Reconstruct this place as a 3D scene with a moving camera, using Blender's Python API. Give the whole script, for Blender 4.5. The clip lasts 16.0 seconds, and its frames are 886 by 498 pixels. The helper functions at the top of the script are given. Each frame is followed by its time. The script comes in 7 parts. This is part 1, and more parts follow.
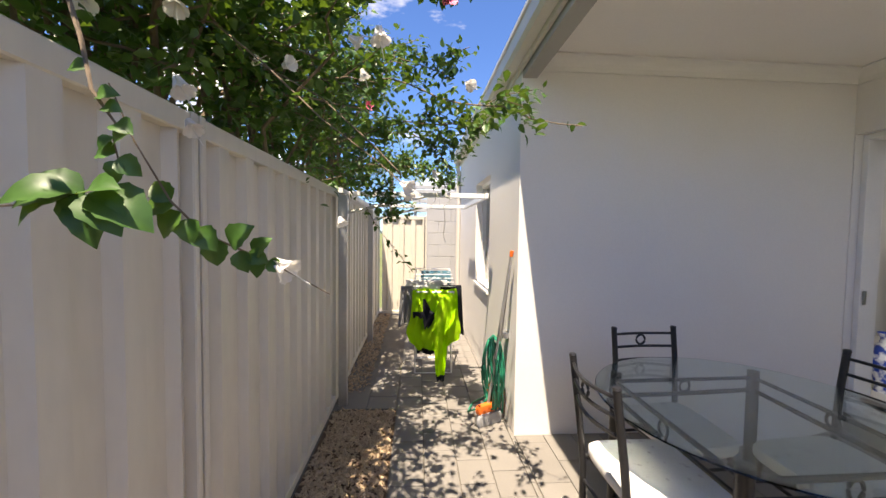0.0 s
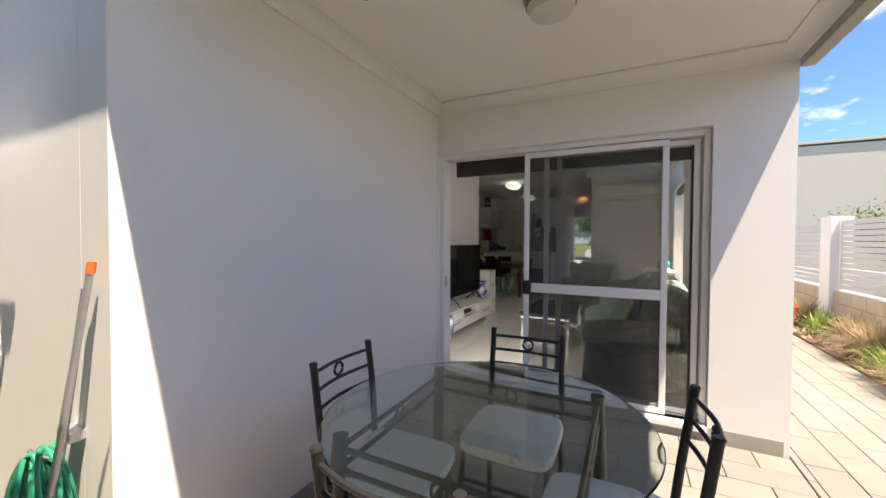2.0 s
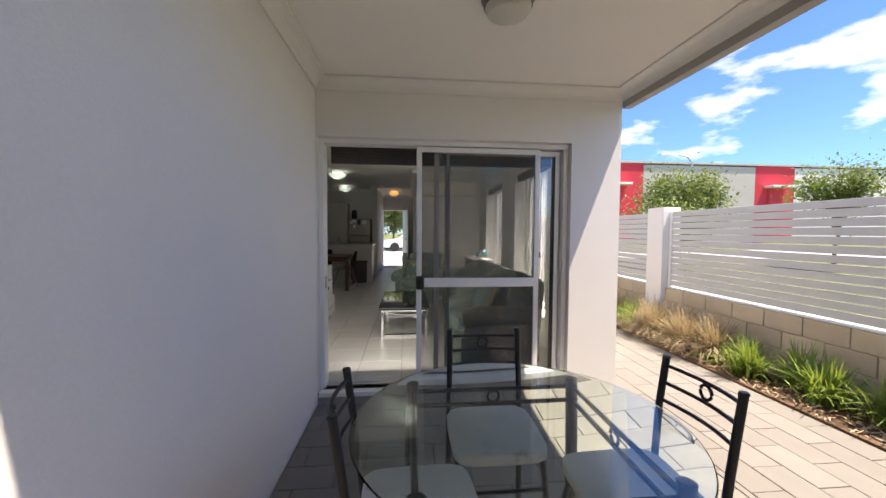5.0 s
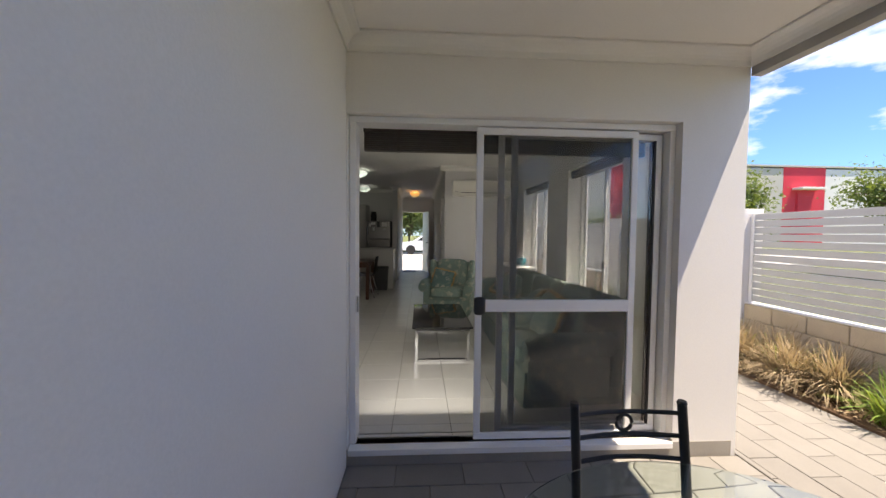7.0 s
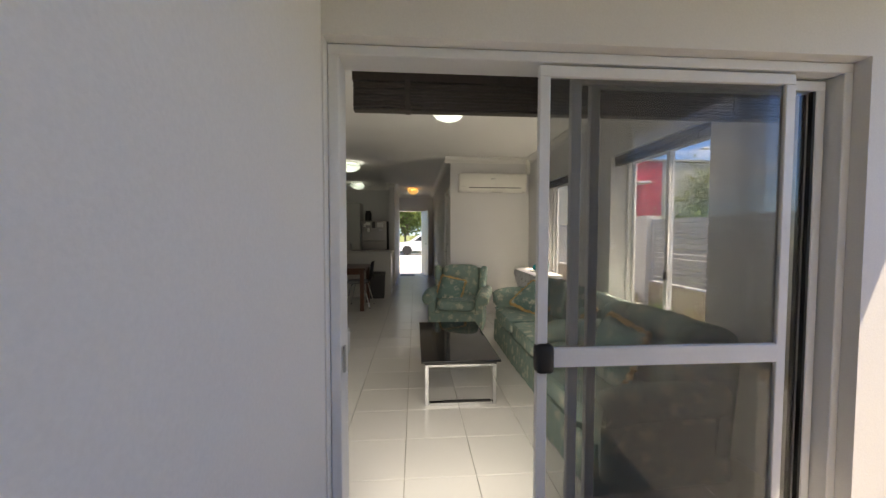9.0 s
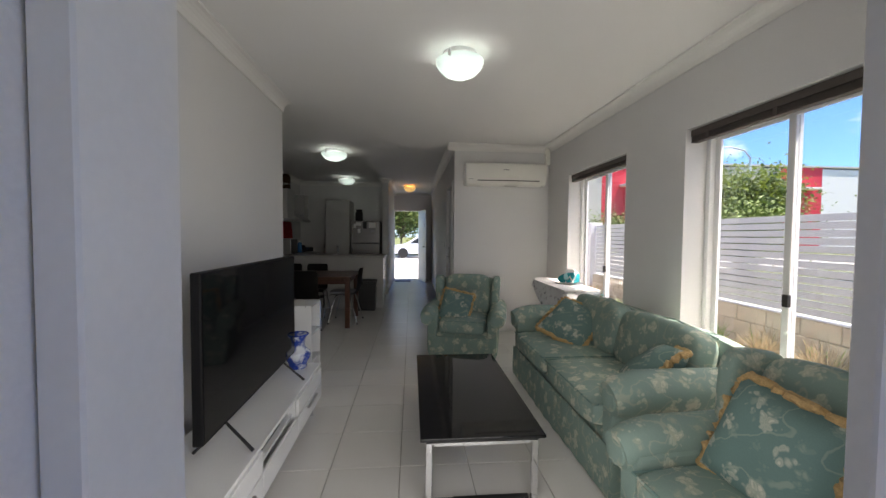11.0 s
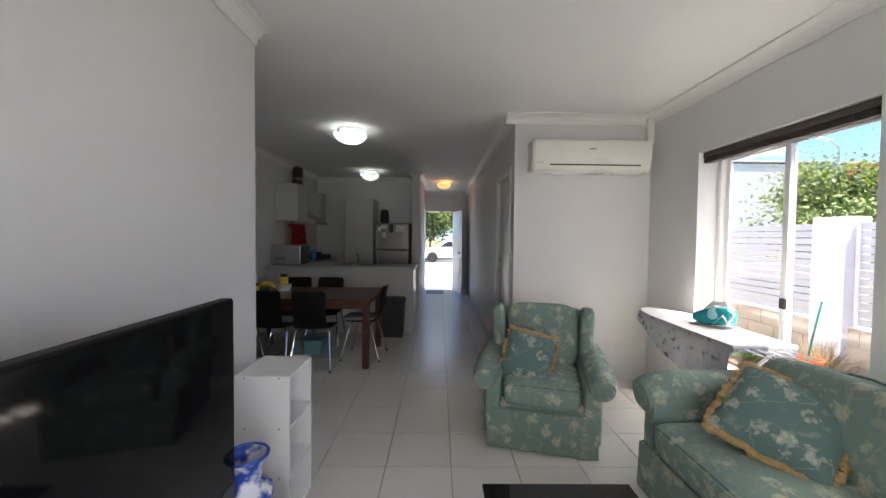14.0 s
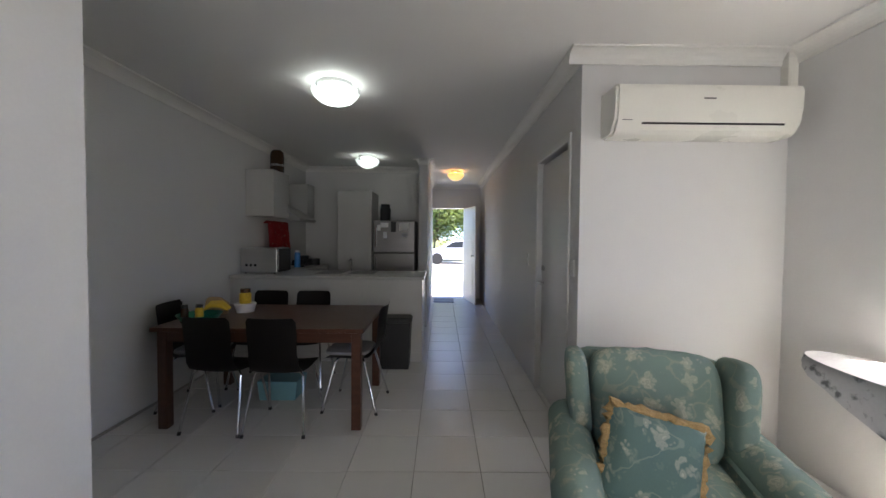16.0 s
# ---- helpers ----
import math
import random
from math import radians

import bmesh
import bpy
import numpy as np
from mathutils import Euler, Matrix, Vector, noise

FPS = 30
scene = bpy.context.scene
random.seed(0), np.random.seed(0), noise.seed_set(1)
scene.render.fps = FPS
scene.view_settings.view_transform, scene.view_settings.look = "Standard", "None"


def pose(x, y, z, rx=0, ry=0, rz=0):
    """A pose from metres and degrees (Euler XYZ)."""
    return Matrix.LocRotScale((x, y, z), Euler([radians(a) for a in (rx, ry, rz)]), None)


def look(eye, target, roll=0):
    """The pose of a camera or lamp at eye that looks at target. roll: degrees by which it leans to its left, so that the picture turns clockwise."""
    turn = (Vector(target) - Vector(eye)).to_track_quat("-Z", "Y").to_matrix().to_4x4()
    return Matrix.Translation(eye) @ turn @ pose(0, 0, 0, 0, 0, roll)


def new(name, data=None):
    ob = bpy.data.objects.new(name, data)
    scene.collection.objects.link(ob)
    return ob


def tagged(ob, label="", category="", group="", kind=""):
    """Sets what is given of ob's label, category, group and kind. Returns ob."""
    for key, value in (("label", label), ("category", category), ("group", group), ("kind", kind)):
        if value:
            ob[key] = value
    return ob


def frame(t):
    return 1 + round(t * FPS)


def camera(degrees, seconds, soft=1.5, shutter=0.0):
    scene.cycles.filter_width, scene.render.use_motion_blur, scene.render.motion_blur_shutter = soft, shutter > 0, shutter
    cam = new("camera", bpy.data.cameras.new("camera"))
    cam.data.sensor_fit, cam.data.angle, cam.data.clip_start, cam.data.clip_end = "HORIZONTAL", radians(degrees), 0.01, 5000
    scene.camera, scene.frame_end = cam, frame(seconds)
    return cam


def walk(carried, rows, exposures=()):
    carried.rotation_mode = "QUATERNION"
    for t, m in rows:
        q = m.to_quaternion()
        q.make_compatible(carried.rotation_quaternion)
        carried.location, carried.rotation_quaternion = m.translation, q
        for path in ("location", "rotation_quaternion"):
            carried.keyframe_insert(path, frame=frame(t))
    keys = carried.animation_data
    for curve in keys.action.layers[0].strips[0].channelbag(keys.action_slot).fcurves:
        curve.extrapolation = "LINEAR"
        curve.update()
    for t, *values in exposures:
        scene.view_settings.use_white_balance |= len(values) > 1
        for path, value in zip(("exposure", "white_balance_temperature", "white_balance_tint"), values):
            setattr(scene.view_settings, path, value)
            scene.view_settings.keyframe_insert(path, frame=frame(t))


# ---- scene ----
cam = camera(99.6, 16.0)
PATH = [
    (0, (0.397, 0.876, 1.397), (0.534, 2.869, 1.307), 0.8),
    (0.5, (0.43, 1.138, 1.397), (0.807, 3.1, 1.31), 0.7),
    (1, (0.502, 1.39, 1.405), (1.266, 3.237, 1.331), 0.8),
    (1.5, (0.509, 1.571, 1.387), (1.755, 3.134, 1.331), 0.8),
    (2, (0.446, 1.795, 1.352), (2.236, 2.684, 1.306), 0.3),
    (2.5, (0.344, 1.943, 1.345), (2.328, 2.186, 1.294), 0.3),
    (3, (0.323, 2.196, 1.361), (2.319, 2.108, 1.274), 0.4),
    (3.5, (0.351, 2.478, 1.394), (2.32, 2.139, 1.304), 0.5),
    (4, (0.323, 2.546, 1.398), (2.287, 2.18, 1.307), 0.3),
    (4.5, (0.358, 2.591, 1.383), (2.344, 2.371, 1.292), 0.3),
    (6.8, (1.158, 2.91, 1.414), (3.151, 2.769, 1.324), 0.5),
    (7, (1.229, 2.933, 1.416), (3.223, 2.812, 1.335), 0.6),
    (7.5, (1.395, 2.993, 1.419), (3.39, 2.872, 1.341), 0.5),
    (8, (1.641, 3.006, 1.42), (3.635, 2.872, 1.339), 0.5),
    (8.5, (1.865, 3.012, 1.438), (3.859, 2.873, 1.358), 0.2),
    (9, (2.16, 3.054, 1.447), (4.153, 2.906, 1.363), 0.1),
    (9.2, (2.238, 3.051, 1.454), (4.231, 2.909, 1.358), 0.3),
    (11.5, (3.472, 3.057, 1.444), (5.464, 2.887, 1.375), 0.5),
    (12, (3.653, 3.043, 1.464), (5.65, 2.951, 1.396), 0.5),
    (12.5, (3.867, 3.094, 1.442), (5.865, 3.042, 1.376), 0.6),
    (13, (4.209, 3.163, 1.488), (6.208, 3.113, 1.423), 0.7),
    (13.5, (4.461, 3.162, 1.499), (6.459, 3.11, 1.434), 0.6),
    (14, (4.723, 3.202, 1.502), (6.722, 3.181, 1.439), 0.6),
    (14.5, (4.994, 3.285, 1.516), (6.993, 3.275, 1.453), 0.6),
    (15, (5.292, 3.309, 1.495), (7.291, 3.3, 1.431), 0.6),
    (15.5, (5.618, 3.33, 1.513), (7.617, 3.316, 1.45), 0.5),
    (16, (5.975, 3.362, 1.501), (7.975, 3.353, 1.439), 0.5),
]
EXPOSURES = [(0, 2.45, 8200, 13), (1, 2.7, 8200, 13), (2, 2.65, 8200, 13), (4, 2.55, 7900, 14), (7, 2.42, 7900, 12), (8.2, 2.5, 8100, 12), (9.2, 2.78, 8500, 12), (11.3, 2.6, 7000, 14), (12, 2.9, 6900, 15), (13, 3.18, 6900, 16), (14, 3.34, 6900, 15), (16, 3.62, 6900, 15)]
walk(cam, [(t, look(eye, target, roll)) for t, eye, target, roll in PATH], EXPOSURES)

# ---- world, sun, sky ----
LAMP = 0.45
F = 0.10          # level of the tiled floor indoors; the paving outside is 0
CEIL = 2.70       # ceiling indoors
SUN_TRAVEL = Vector((0.145, 0.37, -1.0)).normalized()

world = bpy.data.worlds.new("sky")
scene.world = world
world.use_nodes = True
wn, wl = world.node_tree.nodes, world.node_tree.links
wn.clear()
w_out = wn.new("ShaderNodeOutputWorld")
w_bg = wn.new("ShaderNodeBackground")
w_sky = wn.new("ShaderNodeTexSky")
w_sky.sky_type = "NISHITA"
w_sky.sun_disc = False
w_sky.sun_elevation = math.asin(-SUN_TRAVEL.z)
w_sky.sun_rotation = math.atan2(-SUN_TRAVEL.x, -SUN_TRAVEL.y)
w_sky.air_density, w_sky.dust_density, w_sky.ozone_density = 1.0, 0.1, 4.0
w_coord = wn.new("ShaderNodeTexCoord")
w_map = wn.new("ShaderNodeMapping")
w_map.inputs["Scale"].default_value = (1.0, 1.0, 2.6)
w_map.inputs["Location"].default_value = (0.35, 0.1, 0.0)
w_noise = wn.new("ShaderNodeTexNoise")
w_noise.inputs["Scale"].default_value = 3.4
w_noise.inputs["Detail"].default_value = 9.0
w_noise.inputs["Roughness"].default_value = 0.55
w_ramp = wn.new("ShaderNodeValToRGB")
w_ramp.color_ramp.elements[0].position = 0.545
w_ramp.color_ramp.elements[1].position = 0.70
w_mix = wn.new("ShaderNodeMix")
w_mix.data_type = "RGBA"
w_mix.inputs["B"].default_value = (5.6, 5.6, 5.75, 1)
wl.new(w_coord.outputs["Generated"], w_map.inputs["Vector"])
wl.new(w_map.outputs["Vector"], w_noise.inputs["Vector"])
wl.new(w_noise.outputs["Fac"], w_ramp.inputs["Fac"])
wl.new(w_ramp.outputs["Color"], w_mix.inputs["Factor"])
w_tint = wn.new("ShaderNodeMix")
w_tint.data_type, w_tint.blend_type = "RGBA", "MULTIPLY"
w_tint.inputs["Factor"].default_value = 1.0
w_tint.inputs["B"].default_value = (0.29, 0.44, 0.70, 1)
wl.new(w_sky.outputs["Color"], w_tint.inputs["A"])
wl.new(w_tint.outputs["Result"], w_mix.inputs["A"])
wl.new(w_mix.outputs["Result"], w_bg.inputs["Color"])
w_bg.inputs["Strength"].default_value = 0.076
wl.new(w_bg.outputs["Background"], w_out.inputs["Surface"])

sun_data = bpy.data.lights.new("sun", "SUN")
sun_data.energy, sun_data.angle, sun_data.color = 2.25, radians(0.55), (1.0, 0.96, 0.9)
sun = new("sun", sun_data)
sun.rotation_mode = "QUATERNION"
sun.rotation_quaternion = SUN_TRAVEL.to_track_quat("-Z", "Y")
sun.location = (0, 0, 20)


# daylight of the sky through the sliding door's opening
door_sky = bpy.data.lights.new("door_daylight", "AREA")
door_sky.shape, door_sky.size, door_sky.size_y, door_sky.energy, door_sky.color = "RECTANGLE", 1.0, 1.7, 2.6, (0.93, 0.97, 1.0)
door_lamp = new("door_daylight", door_sky)
door_lamp.matrix_basis = look((3.87, 2.85, 1.03), (6.0, 2.85, 1.1))


# ---- materials ----
def material(name, color, rough=0.6, metal=0.0, var=0.08, scale=3.0, fine=60.0, bump=0.1, depth=0.002,
             spec=0.5, trans=0.0, ior=1.45, emit=0.0, coat=0.0, random_var=0.0, stretch=(1, 1, 1), tint=None, cover=0.5, wear=0.08):
    """A paint, wood, stone or cloth: colour varied at two scales, with fine relief. tint: a second colour in blotches."""
    m = bpy.data.materials.new(name)
    m.use_nodes = True
    n, l = m.node_tree.nodes, m.node_tree.links
    b = n["Principled BSDF"]
    b.inputs["Base Color"].default_value = (*color, 1)
    b.inputs["Roughness"].default_value = rough
    b.inputs["Metallic"].default_value = metal
    b.inputs["Specular IOR Level"].default_value = spec
    b.inputs["Transmission Weight"].default_value = trans
    b.inputs["IOR"].default_value = ior
    b.inputs["Coat Weight"].default_value = coat
    if emit:
        b.inputs["Emission Color"].default_value = (*color, 1)
        b.inputs["Emission Strength"].default_value = emit
    if not (var or bump or tint or random_var):
        return m
    co = n.new("ShaderNodeTexCoord")
    mp = n.new("ShaderNodeMapping")
    mp.inputs["Scale"].default_value = stretch
    geo = n.new("ShaderNodeNewGeometry")
    l.new(geo.outputs["Position"], mp.inputs["Vector"])
    big = n.new("ShaderNodeTexNoise")
    big.inputs["Scale"].default_value, big.inputs["Detail"].default_value = scale, 5
    small = n.new("ShaderNodeTexNoise")
    small.inputs["Scale"].default_value, small.inputs["Detail"].default_value = fine, 4
    l.new(mp.outputs["Vector"], big.inputs["Vector"])
    l.new(mp.outputs["Vector"], small.inputs["Vector"])
    add = n.new("ShaderNodeMath")
    add.operation = "ADD"
    l.new(big.outputs["Fac"], add.inputs[0])
    l.new(small.outputs["Fac"], add.inputs[1])
    rng = n.new("ShaderNodeMapRange")
    rng.inputs["From Min"].default_value, rng.inputs["From Max"].default_value = 0.6, 1.4
    rng.inputs["To Min"].default_value, rng.inputs["To Max"].default_value = 1 - var, 1 + var
    l.new(add.outputs[0], rng.inputs["Value"])
    last = rng.outputs["Result"]
    if random_var:
        info = n.new("ShaderNodeObjectInfo")
        r2 = n.new("ShaderNodeMapRange")
        r2.inputs["To Min"].default_value, r2.inputs["To Max"].default_value = 1 - random_var, 1 + random_var
        l.new(info.outputs["Random"], r2.inputs["Value"])
        mul = n.new("ShaderNodeMath")
        mul.operation = "MULTIPLY"
        l.new(last, mul.inputs[0])
        l.new(r2.outputs["Result"], mul.inputs[1])
        last = mul.outputs[0]
    hsv = n.new("ShaderNodeHueSaturation")
    hsv.inputs["Color"].default_value = (*color, 1)
    l.new(last, hsv.inputs["Value"])
    if tint:
        tn = n.new("ShaderNodeTexNoise")
        tn.inputs["Scale"].default_value, tn.inputs["Detail"].default_value = scale * 1.7, 6
        l.new(mp.outputs["Vector"], tn.inputs["Vector"])
        tr = n.new("ShaderNodeValToRGB")
        tr.color_ramp.elements[0].position, tr.color_ramp.elements[1].position = cover, cover + 0.12
        l.new(tn.outputs["Fac"], tr.inputs["Fac"])
        mix = n.new("ShaderNodeMix")
        mix.data_type = "RGBA"
        mix.inputs["A"].default_value, mix.inputs["B"].default_value = (*color, 1), (*tint, 1)
        l.new(tr.outputs["Color"], mix.inputs["Factor"])
        l.new(mix.outputs["Result"], hsv.inputs["Color"])
    l.new(hsv.outputs["Color"], b.inputs["Base Color"])
    rr = n.new("ShaderNodeMapRange")
    rr.inputs["To Min"].default_value, rr.inputs["To Max"].default_value = max(rough - wear, 0.02), min(rough + wear, 1)
    l.new(big.outputs["Fac"], rr.inputs["Value"])
    l.new(rr.outputs["Result"], b.inputs["Roughness"])
    if bump:
        bp = n.new("ShaderNodeBump")
        bp.inputs["Strength"].default_value, bp.inputs["Distance"].default_value = bump, depth
        l.new(small.outputs["Fac"], bp.inputs["Height"])
        l.new(bp.outputs["Normal"], b.inputs["Normal"])
    return m


M = {}
M["render"] = material("render_paint", (0.80, 0.775, 0.745), 0.85, var=0.045, scale=1.2, fine=140, bump=0.2, depth=0.003)
# paint of the beams; on the pillar this grey stands in for shade
M["beam_grey"] = material("beam_paint_pillar_shade", (0.40, 0.385, 0.36), 0.7, var=0.04, scale=1.5, fine=90, bump=0.1)
M["ceil_out"] = material("eave_ceiling_paint", (0.86, 0.83, 0.78), 0.8, var=0.03, scale=1.5, fine=90, bump=0.05)
M["plaster"] = material("indoor_wall_paint", (0.70, 0.69, 0.675), 0.6, var=0.025, scale=1.3, fine=120, bump=0.06)
M["ceil_in"] = material("indoor_ceiling_paint", (0.78, 0.77, 0.75), 0.8, var=0.02, scale=1.2, fine=100, bump=0.05)
M["cornice"] = material("cornice_plaster", (0.80, 0.785, 0.75), 0.6, var=0.03, scale=2, fine=60, bump=0.04)
M["white_alu"] = material("white_powder_coat", (0.82, 0.81, 0.80), 0.35, var=0.03, scale=4, fine=80, bump=0.03)
M["white_gloss"] = material("white_gloss_board", (0.80, 0.80, 0.79), 0.22, var=0.02, scale=3, fine=80, bump=0.02)
M["fence"] = material("cream_steel_sheet", (0.64, 0.60, 0.52), 0.42, var=0.06, scale=1.6, fine=30, bump=0.05, stretch=(1, 1, 0.3))
M["gutter"] = material("painted_gutter", (0.62, 0.58, 0.53), 0.4, var=0.04, scale=2, fine=40, bump=0.03)
M["paver"] = material("concrete_paver", (0.205, 0.19, 0.173), 0.9, var=0.11, scale=5, fine=120, bump=0.5, depth=0.004, random_var=0.07)
M["joint"] = material("paver_joint_sand", (0.17, 0.15, 0.125), 0.95, var=0.2, scale=8, fine=150, bump=0.6, depth=0.004)
M["tile"] = material("floor_tile", (0.70, 0.68, 0.65), 0.24, var=0.012, wear=0.015, scale=3, fine=40, bump=0.04, random_var=0.03)
M["grout"] = material("tile_grout", (0.36, 0.33, 0.29), 0.9, var=0.12, scale=6, fine=120, bump=0.3)
M["glass"] = material("window_glass", (0.97, 0.98, 0.98), 0.0, var=0, bump=0, trans=1.0, ior=1.45)
M["black_metal"] = material("black_painted_steel", (0.018, 0.018, 0.02), 0.38, var=0.15, scale=12, fine=120, bump=0.06)
M["chrome"] = material("chrome", (0.72, 0.72, 0.73), 0.06, metal=1.0, var=0.03, bump=0)
M["steel"] = material("brushed_steel", (0.50, 0.49, 0.48), 0.32, metal=1.0, var=0.06, scale=4, fine=90, bump=0.05, stretch=(1, 1, 12))
M["black_gloss"] = material("black_gloss", (0.008, 0.008, 0.009), 0.04, var=0, bump=0)
M["tv_screen"] = material("dark_screen_glass", (0.004, 0.004, 0.005), 0.06, var=0, bump=0, spec=0.38)
M["tv_black"] = material("matt_black_casing", (0.008, 0.008, 0.009), 0.55, var=0.05, scale=8, bump=0.02, spec=0.25)
M["black_plastic"] = material("black_plastic", (0.02, 0.02, 0.021), 0.45, var=0.1, scale=8, fine=90, bump=0.05)
# near-black colour standing in for the shade inside gaps, slots and vents
M["dark"] = material("gap_shade", (0.02, 0.02, 0.02), 0.9, var=0.1, scale=8, bump=0)
M["soil"] = material("bark_mulch_soil", (0.14, 0.085, 0.05), 0.95, var=0.3, scale=9, fine=60, bump=0.9, depth=0.02)
M["ground"] = material("grass_verge", (0.13, 0.15, 0.05), 0.95, var=0.3, scale=0.6, fine=20, bump=0.6, depth=0.03)
M["asphalt"] = material("asphalt", (0.06, 0.06, 0.062), 0.9, var=0.15, scale=2, fine=90, bump=0.5, depth=0.006)
M["limestone"] = material("limestone_block", (0.56, 0.46, 0.33), 0.92, var=0.12, scale=6, fine=80, bump=0.6, depth=0.006, random_var=0.1)
M["mortar"] = material("mortar", (0.50, 0.44, 0.35), 0.95, var=0.1, scale=8, fine=120, bump=0.4)


# ---- building helpers ----
def box_into(bm, x0, x1, y0, y1, z0, z1, turn=None):
    """One box added to bm. turn: a matrix laid on the box."""
    m = Matrix.Translation(((x0 + x1) / 2, (y0 + y1) / 2, (z0 + z1) / 2)) @ Matrix.Diagonal((abs(x1 - x0), abs(y1 - y0), abs(z1 - z0), 1))
    return bmesh.ops.create_cube(bm, size=1.0, matrix=turn @ m if turn else m)["verts"]


def boxes(*specs, bevel=0.0, segments=2):
    bm = bmesh.new()
    for s in specs:
        box_into(bm, *s)
    if bevel:
        bmesh.ops.bevel(bm, geom=list(bm.edges), offset=bevel, segments=segments, affect="EDGES", profile=0.5)
    return bm


def tube_into(bm, points, radius, sides=8, closed=False):
    """A round bar along a line of points."""
    pts = [Vector(p) for p in points]
    rings = []
    count = len(pts)
    up = Vector((0.03, 0.05, 1)).normalized()
    for i, p in enumerate(pts):
        if closed:
            d = pts[(i + 1) % count] - pts[i - 1]
        else:
            d = pts[min(i + 1, count - 1)] - pts[max(i - 1, 0)]
        d.normalize()
        side = d.cross(up)
        if side.length < 0.1:
            side = d.cross(Vector((1, 0.02, 0)))
        side.normalize()
        over = side.cross(d).normalized()
        r = radius[i] if isinstance(radius, (list, tuple)) else radius
        rings.append([bm.verts.new(p + r * (math.cos(a) * side + math.sin(a) * over)) for a in [2 * math.pi * k / sides for k in range(sides)]])
    pairs = list(zip(rings, rings[1:])) + ([(rings[-1], rings[0])] if closed else [])
    for a, b in pairs:
        for k in range(sides):
            bm.faces.new((a[k], a[(k + 1) % sides], b[(k + 1) % sides], b[k]))
    if not closed:
        bm.faces.new(list(reversed(rings[0])))
        bm.faces.new(rings[-1])
    return rings


def tube(points, radius, sides=8, closed=False):
    bm = bmesh.new()
    tube_into(bm, points, radius, sides, closed)
    return bm


def lathe(profile, centre=(0, 0, 0), sides=28, cap=True):
    """A turned shape: rows of (radius, height)."""
    bm = bmesh.new()
    cx, cy, cz = centre
    rings = [[bm.verts.new((cx + r * math.cos(2 * math.pi * k / sides), cy + r * math.sin(2 * math.pi * k / sides), cz + z)) for k in range(sides)] for r, z in profile]
    for a, b in zip(rings, rings[1:]):
        for k in range(sides):
            bm.faces.new((a[k], a[(k + 1) % sides], b[(k + 1) % sides], b[k]))
    if cap:
        bm.faces.new(list(reversed(rings[0])))
        bm.faces.new(rings[-1])
    return bm


def prism(outline, y0, y1, axis="y"):
    """A flat outline of (a, b) pairs drawn out along one axis."""
    bm = bmesh.new()
    def at(a, b, c):
        return {"y": (a, c, b), "x": (c, a, b), "z": (a, b, c)}[axis]
    lo = [bm.verts.new(at(a, b, y0)) for a, b in outline]
    hi = [bm.verts.new(at(a, b, y1)) for a, b in outline]
    bm.faces.new(lo)
    bm.faces.new(list(reversed(hi)))
    for i in range(len(outline)):
        j = (i + 1) % len(outline)
        bm.faces.new((lo[j], lo[i], hi[i], hi[j]))
    bmesh.ops.recalc_face_normals(bm, faces=bm.faces)
    return bm


def part(name, bm, mat, parent=None, label="", smooth=False):
    """Links bm as one mesh object, under a thing or a part."""
    me = bpy.data.meshes.new(name)
    bmesh.ops.recalc_face_normals(bm, faces=bm.faces)
    bm.to_mesh(me)
    bm.free()
    mats = mat if isinstance(mat, (list, tuple)) else [mat]
    for one in mats:
        me.materials.append(M[one] if isinstance(one, str) else one)
    if smooth:
        for p in me.polygons:
            p.use_smooth = True
        me.set_sharp_from_angle(angle=radians(40))
    ob = new(name, me)
    if parent:
        ob.parent = parent
    if label:
        tagged(ob, label)
    return ob


def thing(name, label, category, at=(0, 0, 0), turn=0.0, group=""):
    ob = new(name)
    ob.empty_display_size = 0.1
    ob.matrix_basis = pose(*at, 0, 0, turn)
    return tagged(ob, label, category, group)


def structure(name, bm, mat, label, category="", smooth=False):
    return tagged(part(name, bm, mat, None, "", smooth), label, category or name.split("_")[0], kind="structure")


def wall_with_holes(axis, a0, a1, t0, t1, z0, z1, holes):
    """A wall along x or y, cut through by holes of (a0, a1, z0, z1)."""
    bm = bmesh.new()
    cuts = sorted({a0, a1, *[h[0] for h in holes], *[h[1] for h in holes]})
    for p, q in zip(cuts, cuts[1:]):
        inside = sorted([(h[2], h[3]) for h in holes if h[0] <= p + 1e-6 and h[1] >= q - 1e-6])
        z = z0
        for lo, hi in inside + [(z1, z1)]:
            if lo > z + 1e-6:
                if axis == "x":
                    box_into(bm, p, q, t0, t1, z, lo)
                else:
                    box_into(bm, t0, t1, p, q, z, lo)
            z = hi
    bmesh.ops.remove_doubles(bm, verts=bm.verts, dist=1e-5)
    return bm


